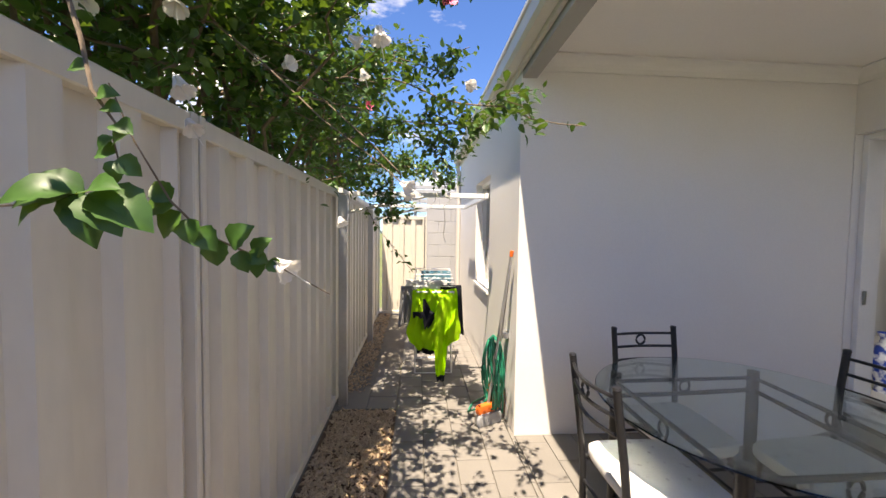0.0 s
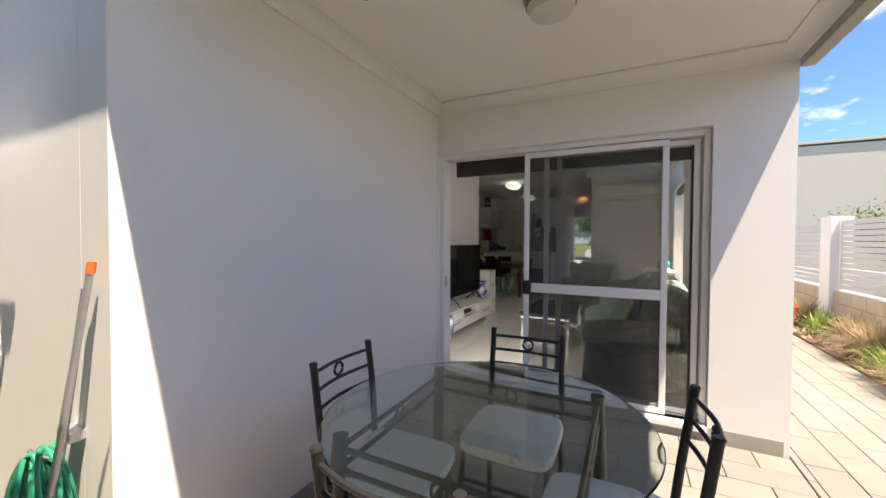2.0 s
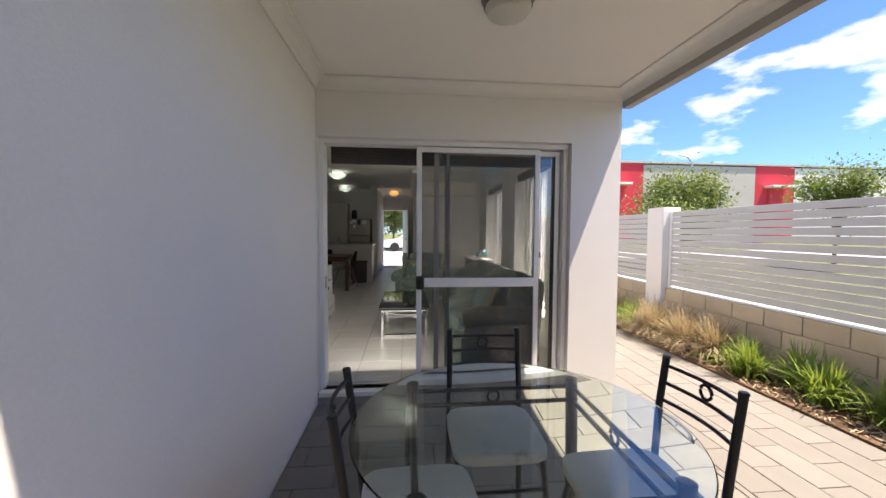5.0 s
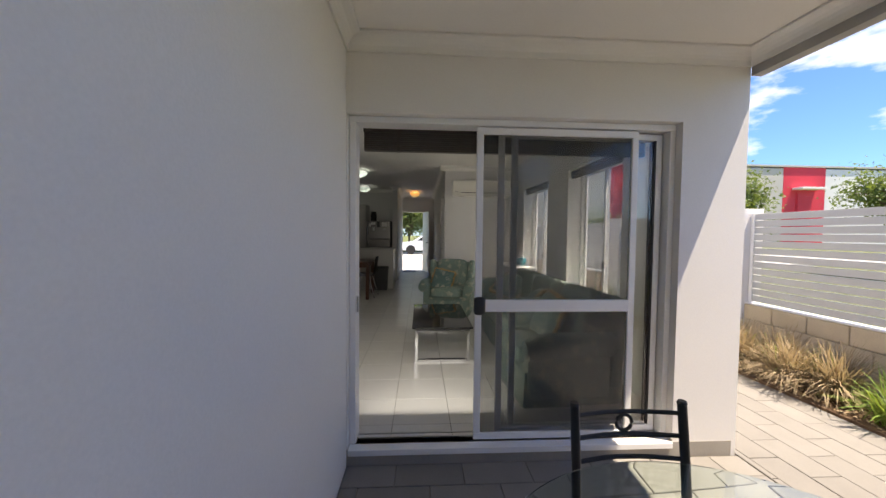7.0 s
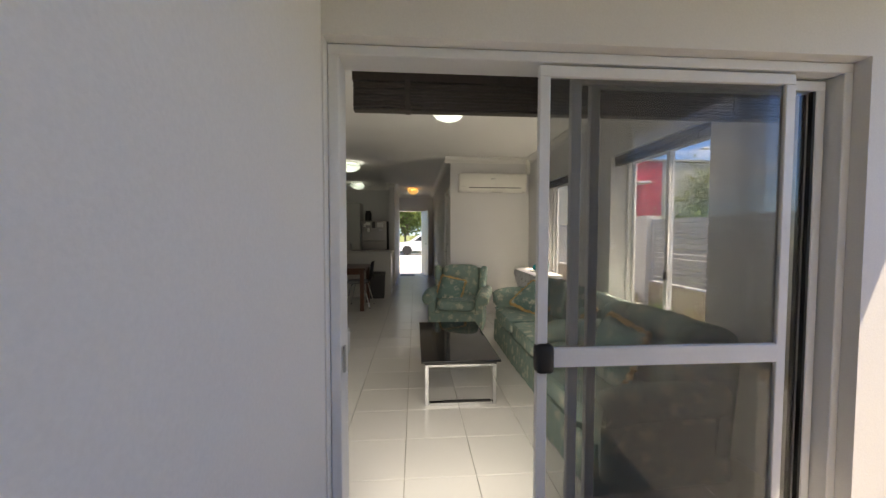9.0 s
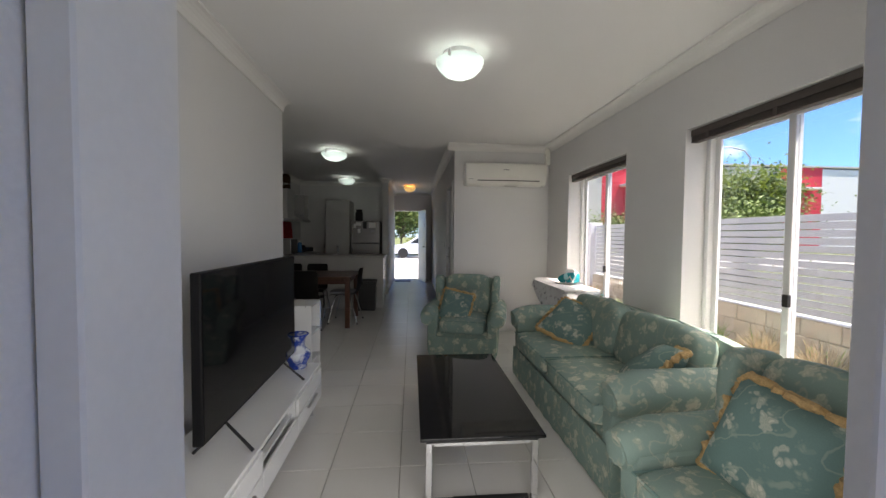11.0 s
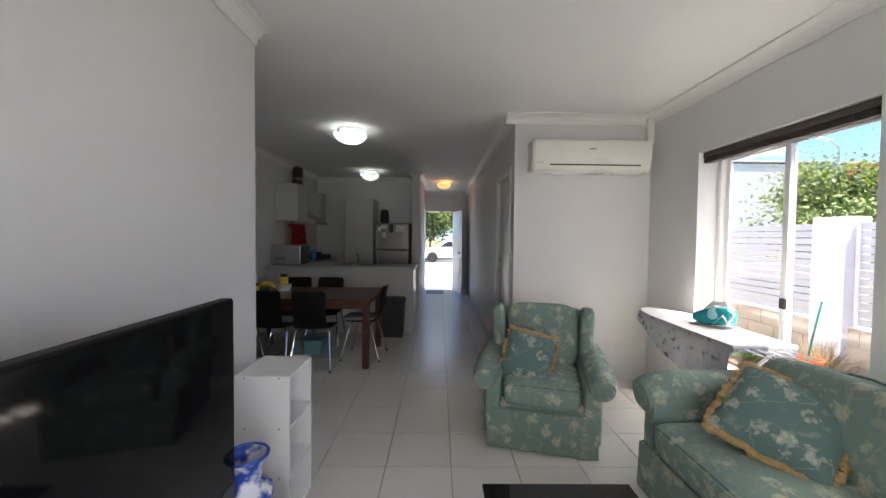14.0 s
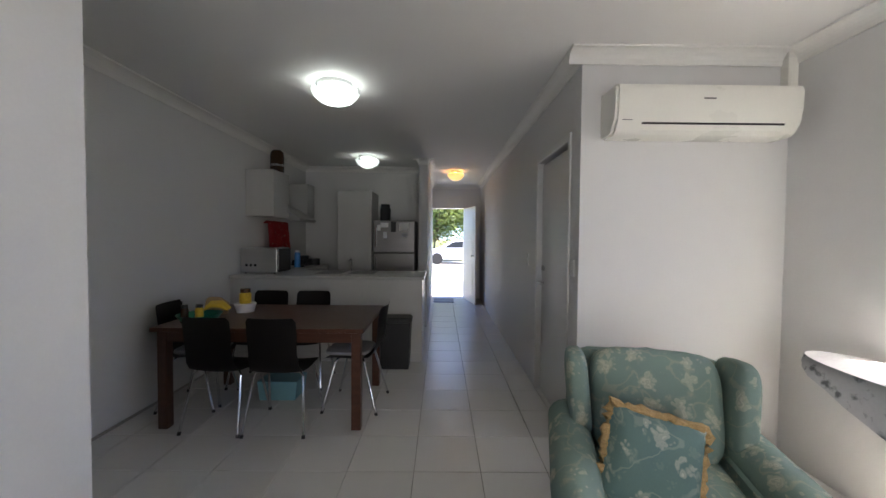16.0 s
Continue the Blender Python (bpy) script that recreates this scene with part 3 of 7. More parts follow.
slat_meshes = {}
for x, x_next in zip(pier_at, pier_at[1:]):
    a, b = x + 0.365, x_next - 0.005
    part("stile", boxes((a, a + 0.045, -1.27, -1.225, 0.592, 1.71), bevel=0.003, segments=1), "white_alu", sf)
    part("stile", boxes((b - 0.045, b, -1.27, -1.225, 0.592, 1.71), bevel=0.003, segments=1), "white_alu", sf)
    ln = round(b - a - 0.09, 3)
    for i in range(13):
        z = 0.615 + i * 0.0845
        if ln not in slat_meshes:
            s = part("slat", boxes((0, ln, -0.016, 0.014, 0, 0.073), bevel=0.002, segments=1), "slat_white", sf)
            slat_meshes[ln] = s.data
        else:
            s = new("slat", slat_meshes[ln])
            s.parent = sf
        s.location = (a + 0.045, -1.247, z)
bed = structure("garden_bed", boxes((-0.25, 23.0, -1.205, -0.40, -0.05, 0.012)), "soil", "brown mulch garden bed along the fence", "garden bed")


def strappy(name, label, x, y, mat, count, length, spread, seed):
    """A clump of long narrow arching leaves."""
    r = random.Random(seed)
    verts, faces = [], []
    for _ in range(count):
        az, lean = r.uniform(0, 2 * math.pi), r.uniform(0.15, 1.0) * spread
        ln, wd = length * r.uniform(0.55, 1.15), r.uniform(0.0028, 0.0062) * (1.5 if mat == "strap_green" else 1)
        bx, by = r.gauss(0, 0.05), r.gauss(0, 0.05)
        d = Vector((math.cos(az), math.sin(az), 0))
        sd = Vector((-d.y, d.x, 0))
        base = len(verts)
        for k in range(6):
            f = k / 5
            h = ln * (f * math.cos(lean * 0.5) - 0.55 * lean * f * f)
            p = Vector((bx, by, 0.0)) + d * ln * (math.sin(lean) * f ** 1.3) + Vector((0, 0, max(h, 0.004 * k)))
            ww = wd * (1 - f ** 2.5) + 0.0008
            verts += [tuple(p - sd * ww), tuple(p + sd * ww)]
        faces += [(base + 2 * k, base + 2 * k + 1, base + 2 * k + 3, base + 2 * k + 2) for k in range(5)]
    me = bpy.data.meshes.new("leaves")
    me.from_pydata(verts, [], faces)
    me.materials.append(M[mat])
    t = thing(name, label, "plant", (x, y, 0.01), r.uniform(0, 360), "plants along the fence")
    o = new("leaves", me)
    o.parent = t
    return t


plant_rows = [(2.75, -0.82, 0), (3.15, -0.72, 0), (3.42, -0.86, 0), (3.75, -0.62, 0), (4.25, -0.72, 1), (4.55, -0.62, 1), (4.85, -0.8, 1), (5.1, -0.58, 1), (5.35, -0.78, 1),
              (5.55, -0.55, 0), (5.85, -0.8, 0), (6.3, -0.7, 1), (6.9, -0.75, 1), (7.6, -0.7, 0), (8.5, -0.75, 1), (9.4, -0.7, 0), (10.6, -0.7, 1), (12.0, -0.7, 0)]
for i, (x, y, dry) in enumerate(plant_rows):
    if dry:
        strappy("ornamental_grass", "dry straw-coloured clump of ornamental grass in mulch", x, y, "strap_dry", 800, 0.54, 1.3, 50 + i)
        strappy("ornamental_grass", "dry straw-coloured clump of ornamental grass in mulch", x + 0.12, y - 0.1, "strap_green", 110, 0.45, 1.2, 90 + i)
    else:
        strappy("lily_plant", "green strappy-leaved lily clump with yellowing tips", x, y, "strap_green", 240, 0.46, 1.1, 50 + i)


def scatter(name, mat, label, area, z, count, size, seed, category="chips"):
    """Loose flat chips lying at random."""
    r = random.Random(seed)
    verts, faces = [], []
    x0, x1, y0, y1 = area
    for _ in range(count):
        c = Vector((r.uniform(x0, x1), r.uniform(y0, y1), z + r.uniform(0, 0.018)))
        m = Euler((r.gauss(0, 0.5), r.gauss(0, 0.5), r.uniform(0, 6.28))).to_matrix()
        a, b, h = size * r.uniform(0.6, 1.4), size * r.uniform(0.25, 0.5), size * r.uniform(0.12, 0.3)
        base = len(verts)
        for p in ((-a, 0, 0), (0, -b, -h * 0.3), (a, 0, h * 0.2), (0, b, -h * 0.3), (r.uniform(-a, a) * 0.4, 0, h)):
            verts.append(tuple(c + m @ Vector(p)))
        faces += [(base, base + 1, base + 4), (base + 1, base + 2, base + 4), (base + 2, base + 3, base + 4), (base + 3, base, base + 4), (base + 3, base + 2, base + 1, base)]
    me = bpy.data.meshes.new(name)
    me.from_pydata(verts, [], faces)
    me.materials.append(M[mat])
    return tagged(new(name, me), label, category, kind="stuff")


structure("chip_bed", boxes((-0.24, 0.245, -2.5, 3.775, -0.012, -0.004)), "soil", "earth under the bark chips", "garden bed")
scatter("bark_chips", "chip", "loose tan bark chips in the bed by the fence", (-0.22, 0.23, 1.2, 3.76), -0.003, 5200, 0.026, 3)
scatter("leaf_litter", "chip", "dry fallen leaves along the fence foot", (-0.24, -0.03, 4.1, 7.3), 0.003, 900, 0.026, 4, "leaves")
scatter("leaf_litter", "chip", "dry fallen leaves and bark on the garden bed", (1.2, 9.0, -1.18, -0.42), 0.012, 2600, 0.03, 5, "leaves")

# ---- patio table and chairs ----
TX, TY, TZ = 1.745, 2.268, 0.715
pt = thing("patio_table", "round clear glass table on a black steel frame", "table", (TX, TY, 0))
part("glass_top", lathe([(0.55, TZ - 0.005), (0.578, TZ - 0.004), (0.582, TZ), (0.578, TZ + 0.004), (0.55, TZ + 0.005)], sides=72), "table_glass", pt, "clear greenish glass top", smooth=True)
for sx in (-1, 1):
    for sy in (-1, 1):
        part("leg", tube([(sx * 0.36, sy * 0.365, 0.0), (sx * 0.36, sy * 0.365, TZ - 0.012)], 0.026, 14), "black_metal", pt, smooth=True)
        part("cap", lathe([(0.026, 0), (0.027, 0.004), (0.02, 0.007)], (sx * 0.36, sy * 0.365, TZ - 0.0125), 14), "black_plastic", pt)
for sx, sy in ((1, 0), (-1, 0), (0, 1), (0, -1)):
    for z in (TZ - 0.05, TZ - 0.115):
        if sx:
            pts = [(sx * 0.36, -0.34, z), (sx * 0.36, 0.34, z)]
        else:
            pts = [(-0.335, sy * 0.365, z), (0.335, sy * 0.365, z)]
        part("rail", tube(pts, 0.0095, 10), "black_metal", pt, smooth=True)
    ring = [(sx * 0.36 + (0 if sx else 0.026 * math.cos(a)), sy * 0.365 + (0.026 * math.cos(a) if sx else 0), TZ - 0.0825 + 0.026 * math.sin(a)) for a in [2 * math.pi * k / 18 for k in range(18)]]
    part("ring", tube(ring, 0.006, 8, True), "black_metal", pt, smooth=True)


def soft_into(bm, size, centre=(0, 0, 0), power=7.0, cuts=7, turn=None, puff=0.0):
    """A rounded, slightly swollen block: upholstery, cushions."""
    tmp = bmesh.new()
    bmesh.ops.create_cube(tmp, size=2.0)
    bmesh.ops.subdivide_edges(tmp, edges=list(tmp.edges), cuts=cuts, use_grid_fill=True)
    for v in tmp.verts:
        c = v.co.copy()
        big = max(abs(c.x), abs(c.y), abs(c.z))
        norm = (abs(c.x) ** power + abs(c.y) ** power + abs(c.z) ** power) ** (1 / power)
        c = c * (big / norm)
        swell = 1 + puff * (1 - c.x * c.x) * (1 - c.y * c.y)
        c = Vector((c.x * size[0] / 2, c.y * size[1] / 2, c.z * size[2] / 2 * swell))
        v.co = (turn @ c if turn else c) + Vector(centre)
    me = bpy.data.meshes.new("soft")
    tmp.to_mesh(me)
    tmp.free()
    bm.from_mesh(me)
    bpy.data.meshes.remove(me)


def soft(size, centre=(0, 0, 0), power=7.0, cuts=7, turn=None, puff=0.0):
    bm = bmesh.new()
    soft_into(bm, size, centre, power, cuts, turn, puff)
    return bm


def patio_chair(at, turn):
    """A black steel chair: leaning back posts, three bowed bars and a ring, a padded seat. It faces its -y."""
    c = thing("patio_chair", "black steel patio chair with pale printed seat pad", "chair", at, turn, "chairs round the patio table")
    hw = 0.178
    for s in (-1, 1):
        part("back_post", tube([(s * hw, 0.16, 0.0), (s * hw, 0.165, 0.40), (s * hw, 0.19, 0.62), (s * hw, 0.225, 0.878)], 0.0145, 12), "black_metal", c, smooth=True)
        part("post_cap", lathe([(0.0145, 0), (0.0165, 0.004), (0.013, 0.012)], (s * hw, 0.225, 0.873), 12), "black_metal", c, smooth=True)
        part("front_leg", tube([(s * (hw + 0.01), -0.235, 0.0), (s * hw, -0.215, 0.30), (s * hw, -0.17, 0.425), (s * hw, -0.10, 0.435), (s * hw, 0.165, 0.43)], 0.0125, 10), "black_metal", c, smooth=True)
    for z in (0.845, 0.775, 0.705):
        y = 0.225 - (0.878 - z) * 0.135
        pts = [(-hw + 2 * hw * k / 10, y + 0.035 * math.sin(math.pi * k / 10), z - 0.006 * math.sin(math.pi * k / 10)) for k in range(11)]
        part("back_bar", tube(pts, 0.0075, 8), "black_metal", c, smooth=True)
    y = 0.225 - (0.878 - 0.81) * 0.135 + 0.034
    part("ring", tube([(0.026 * math.cos(a), y, 0.805 + 0.026 * math.sin(a)) for a in [2 * math.pi * k / 18 for k in range(18)]], 0.006, 8, True), "black_metal", c, smooth=True)
    part("stretcher", tube([(-hw, -0.2, 0.33), (hw, -0.2, 0.33)], 0.008, 8), "black_metal", c, smooth=True)
    part("stretcher", tube([(-hw, 0.163, 0.33), (hw, 0.163, 0.33)], 0.008, 8), "black_metal", c, smooth=True)
    part("seat", soft((0.40, 0.40, 0.055), (0, -0.035, 0.468), 6, 6, puff=0.25), "seat_cloth", c, "padded cloth seat with faint print", smooth=True)
    return c


# the chairs stand with their backs outward on the four sides of the table
patio_chair((1.68, 2.645, 0), 3)
patio_chair((2.145, 2.262, 0), -90)
patio_chair((1.715, 1.82, 0), 180)
patio_chair((1.295, 2.245, 0), 90)

# ---- patio lamp ----
pl = thing("patio_light", "round bulkhead lamp on the patio ceiling, switched off", "lamp", (2.36, 2.158, 0))
part("base", lathe([(0.13, 2.569), (0.135, 2.55), (0.122, 2.53)], sides=32), "grey_alu", pl, smooth=True)
part("glass", lathe([(0.115, 2.535), (0.115, 2.50), (0.10, 2.475), (0.055, 2.462), (0.002, 2.46)], sides=32), material("frosted_glass", (0.62, 0.60, 0.55), 0.35, var=0.05, scale=9, bump=0.1), pl, smooth=True)
part("guard", lathe([(0.122, 2.525), (0.122, 2.512), (0.115, 2.512), (0.115, 2.525), (0.122, 2.525)], sides=32, cap=False), "grey_alu", pl, smooth=True)

# ---- clothes line on its post ----
cl = thing("clothes_line", "folding grey steel clothes line on a post by the fence", "clothes line")
part("post", boxes((-0.215, -0.15, 3.84, 3.90, 0, 1.66), bevel=0.006), "zinc", cl)
part("bracket", boxes((-0.22, -0.145, 3.83, 3.91, 1.50, 1.68), bevel=0.006), "zinc", cl)
part("post", boxes((-0.215, -0.15, 5.56, 5.62, 0, 1.66), bevel=0.006), "zinc", cl)
CZ = 1.70
part("back_bar", boxes((-0.2, -0.165, 3.75, 5.75, CZ - 0.02, CZ + 0.02), bevel=0.004), "white_alu", cl)
part("arm", boxes((-0.165, 0.955, 4.02, 4.05, CZ - 0.015, CZ + 0.025), bevel=0.004), "white_alu", cl)
part("arm", boxes((-0.165, 0.955, 5.42, 5.45, CZ - 0.015, CZ + 0.025), bevel=0.004), "white_alu", cl)
part("front_bar", boxes((0.955, 0.985, 3.97, 5.5, CZ - 0.02, CZ + 0.025), bevel=0.004), "white_alu", cl)
for y in (3.87, 5.59):
    part("strut", tube([(-0.16, y, 1.54), (0.45, y + (0.16 if y < 5 else -0.15), CZ - 0.01)], 0.013, 8), "zinc", cl, smooth=True)
for i in range(7):
    x = -0.02 + i * 0.145
    part("line", tube([(x, 4.03, CZ + 0.012), (x, 4.7, CZ - 0.004), (x, 5.44, CZ + 0.012)], 0.0028, 5), "white_cloth", cl)
part("strap", tube([(0.72, 5.43, CZ), (0.73, 5.43, 1.5), (0.71, 5.43, 1.36), (0.74, 5.43, 1.28)], 0.006, 6), "zinc", cl, smooth=True)

# ---- clothes airer with washing ----
ai = thing("clothes_airer", "white wire clothes airer standing on the pavers", "clothes airer")
def airer_frame(x0, x1, y_foot, y_top, z_top):
    return [(x0, y_foot, 0.012), (x1, y_foot, 0.012), (x1, (y_foot + y_top) / 2, z_top / 2), (x1, y_top, z_top), (x0, y_top, z_top), (x0, (y_foot + y_top) / 2, z_top / 2)]
part("leg_frame", tube(airer_frame(0.385, 0.745, 4.50, 4.90, 1.0), 0.009, 8, True), "white_alu", ai, smooth=True)
part("leg_frame", tube(airer_frame(0.40, 0.73, 4.95, 4.24, 0.855), 0.009, 8, True), "white_alu", ai, smooth=True)
for i in range(6):
    y = 4.27 + i * 0.12
    part("rail", tube([(0.36, y, 0.86 + 0.024 * i), (0.76, y, 0.86 + 0.024 * i)], 0.005, 6), "white_alu", ai)


def hung_cloth(name, label, mat, bar_y, bar_z, x0, x1, front, back, seed, flare=0.03, parent=None, bell=0.0):
    """Cloth laid over a bar, hanging down on both sides in folds."""
    r = random.Random(seed)
    bm = bmesh.new()
    nu, path = 22, []
    for k in range(15):
        path.append((-0.012 - 0.015 * (k / 14), bar_z - front * (1 - k / 14)))
    path = [(-0.02 - 0.03 * (1 - k / 14), bar_z - front * (1 - k / 14)) for k in range(15)] + [(0.0, bar_z + 0.014)] + [(0.02 + 0.02 * k / 10, bar_z - back * k / 10) for k in range(1, 11)]
    ph = [r.uniform(0, 6.28) for _ in range(4)]
    rows = []
    for d, z in path:
        row = []
        hang = (bar_z + 0.014 - z)
        for u in range(nu + 1):
            f = u / nu
            fold = (math.sin(f * 19 + ph[0]) * 0.016 + math.sin(f * 31 + ph[1]) * 0.008) * min(hang * 4, 1) + r.gauss(0, 0.002)
            edge = hang * (0.06 * math.sin(f * 7 + ph[2]) + bell * abs(2 * f - 1) ** 3)
            xx = x0 + (x1 - x0) * f + (f - 0.5) * flare * (hang * 4 if not bell else 1.6 * math.sin(min(hang / front, 1) * 2.2))
            row.append(bm.verts.new((xx, bar_y + d * (1 + 0.6 * hang) + fold * (1 if d < 0 else -1), z + edge)))
        rows.append(row)
    for a, b in zip(rows, rows[1:]):
        for u in range(nu):
            bm.faces.new((a[u], a[u + 1], b[u + 1], b[u]))
    bmesh.ops.solidify(bm, geom=list(bm.faces), thickness=0.004)
    ob = part(name, bm, mat, parent, "" if not parent else label, smooth=True)
    return ob if parent else tagged(ob, label, "clothes")


def draped(name, label, mat, rows, seed, parent=None, fold=0.014, pleats=3):
    """Cloth hanging in folds: rows of (height, x from, x to, y), top first."""
    r = random.Random(seed)
    ph = [r.uniform(0, 6.28) for _ in range(3)]
    bm = bmesh.new()
    grid, steps, nu = [], 5, 26
    for (z0, a0, b0, y0), (z1, a1, b1, y1) in zip(rows, rows[1:]):
        for k in range(steps):
            f = k / steps
            g = f * f * (3 - 2 * f)
            grid.append((z0 + (z1 - z0) * f, a0 + (a1 - a0) * g, b0 + (b1 - b0) * g, y0 + (y1 - y0) * f))
    grid.append(rows[-1])
    lines = []
    for i, (z, a, b, y) in enumerate(grid):
        deep = min(i / 6, 1)
        row = []
        for u in range(nu + 1):
            f = u / nu
            dy = fold * deep * (math.sin(f * pleats * 6.28 + ph[0] + 0.5 * math.sin(i * 0.25 + ph[2])) + 0.5 * math.sin(f * pleats * 11 + ph[1] + i * 0.12))
            dz = 0.012 * deep * math.sin(f * 8 + ph[2])
            row.append(bm.verts.new((a + (b - a) * f, y + dy + r.gauss(0, 0.0012), z + dz)))
        lines.append(row)
    for p, q in zip(lines, lines[1:]):
        for u in range(nu):
            bm.faces.new((p[u], p[u + 1], q[u + 1], q[u]))
    bmesh.ops.solidify(bm, geom=list(bm.faces), thickness=0.004)
    ob = part(name, bm, mat, parent, label if parent else "", smooth=True)
    return ob if parent else tagged(ob, label, "clothes")


work = draped("work_shirt", "fluorescent yellow work shirt with navy trim hung on the airer", "hivis", [(0.80, 0.40, 0.72, 4.40), (0.875, 0.37, 0.76, 4.27), (0.84, 0.36, 0.765, 4.235), (0.66, 0.345, 0.77, 4.215), (0.50, 0.305, 0.80, 4.215), (0.42, 0.33, 0.79, 4.22), (0.36, 0.39, 0.70, 4.225), (0.33, 0.41, 0.64, 4.225)], 11)
draped("sleeve", "fluorescent yellow sleeve hanging down", "hivis", [(0.875, 0.58, 0.74, 4.25), (0.80, 0.575, 0.765, 4.20), (0.66, 0.555, 0.74, 4.185), (0.48, 0.55, 0.68, 4.18), (0.25, 0.565, 0.665, 4.18), (0.11, 0.575, 0.655, 4.18)], 12, work, 0.02, 1)
draped("cuff", "navy ribbed cuff", "navy", [(0.115, 0.576, 0.656, 4.178), (0.06, 0.585, 0.65, 4.178)], 13, work, 0.012, 1)
draped("sleeve", "fluorescent yellow sleeve folded short", "hivis", [(0.87, 0.36, 0.49, 4.25), (0.80, 0.355, 0.48, 4.20), (0.68, 0.365, 0.455, 4.19)], 14, work, 0.012, 1)
draped("cuff", "navy ribbed cuff", "navy", [(0.685, 0.362, 0.458, 4.186), (0.635, 0.366, 0.452, 4.186)], 15, work, 0.008, 1)
draped("collar", "navy collar hanging open", "navy", [(0.80, 0.452, 0.475, 4.192), (0.71, 0.452, 0.52, 4.186), (0.66, 0.45, 0.585, 4.184), (0.60, 0.455, 0.54, 4.186), (0.535, 0.465, 0.50, 4.19)], 16, work, 0.01, 1)
draped("black_shirt", "black shirt with a pale hem hung behind the work shirt", "navy", [(0.86, 0.42, 0.60, 4.31), (0.60, 0.41, 0.60, 4.30), (0.30, 0.40, 0.585, 4.29), (0.275, 0.405, 0.58, 4.29)], 17)
hung_cloth("grey_shirt", "grey shirt hung on the airer", "grey_cloth", 4.34, 0.88, 0.25, 0.37, 0.34, 0.3, 15)
hung_cloth("dark_trousers", "dark navy trousers hung on the airer", "navy", 4.42, 0.88, 0.62, 0.82, 0.46, 0.4, 16)
hung_cloth("white_top", "white cotton top laid over the airer rails", "white_cloth", 4.52, 0.915, 0.29, 0.69, 0.10, 0.2, 17)
hung_cloth("blue_cloth", "blue patterned cloth bunched on the airer", "blue_cloth", 4.83, 0.975, 0.44, 0.75, 0.12, 0.2, 18)

# ---- hose, mop and broom against the wall ----
ho = thing("garden_hose", "coiled green garden hose hanging on the side wall", "hose")
for k in range(13):
    r_ = random.Random(40 + k)
    h0, h1 = r_.uniform(0.56, 0.66), r_.uniform(0.03, 0.22)
    yy, xx = 3.62 + r_.gauss(0, 0.05), 1.0 + r_.uniform(-0.06, 0.05)
    wdt = r_.uniform(0.05, 0.13)
    pts = [(xx + 0.02 * math.sin(a * 2 + k) - 0.02, yy + wdt * math.cos(a), (h0 + h1) / 2 + (h0 - h1) / 2 * math.sin(a)) for a in [2 * math.pi * j / 26 for j in range(26)]]
    part("coil", tube(pts, 0.0075, 7, True), "hose", ho, smooth=True)
part("coil", tube([(0.97, 3.6, 0.2), (0.86, 3.56, 0.1), (0.80, 3.68, 0.02), (0.86, 3.85, 0.012), (0.98, 3.95, 0.012), (1.03, 4.2, 0.012)], 0.0075, 7), "hose", ho, smooth=True)
part("hanger", boxes((1.03, 1.08, 3.56, 3.66, 0.62, 0.66), bevel=0.006), "zinc", ho)
part("fitting", lathe([(0.014, 0), (0.016, 0.03), (0.01, 0.05)], (0.94, 3.60, 0.22), 12), "orange", ho, "orange hose fitting", smooth=True)
br = thing("broom", "grey-handled broom with an orange head leaning on the wall", "broom")
part("handle", tube([(0.93, 3.56, 0.12), (1.045, 3.42, 1.24)], 0.011, 10), "zinc", br, smooth=True)
part("grip", tube([(1.045, 3.42, 1.235), (1.049, 3.415, 1.275)], 0.0135, 10), "orange", br, "orange handle end", smooth=True)
part("head", soft((0.20, 0.05, 0.07), (0.925, 3.55, 0.11), 6, 3, Matrix.Rotation(0.5, 3, "Z")), "orange", br, "orange broom head", smooth=True)
part("bristles", soft((0.22, 0.06, 0.085), (0.93, 3.53, 0.043), 8, 3, Matrix.Rotation(0.5, 3, "Z")), "grey_cloth", br, smooth=True)
mp_ = thing("mop", "grey-handled mop leaning on the side wall", "mop")
part("handle", tube([(0.98, 3.66, 0.06), (1.05, 3.47, 1.18)], 0.011, 10), "grey_alu", mp_, smooth=True)
part("head", soft((0.1, 0.09, 0.13), (0.98, 3.67, 0.065), 4, 4), "orange", mp_, "orange mop head", smooth=True)

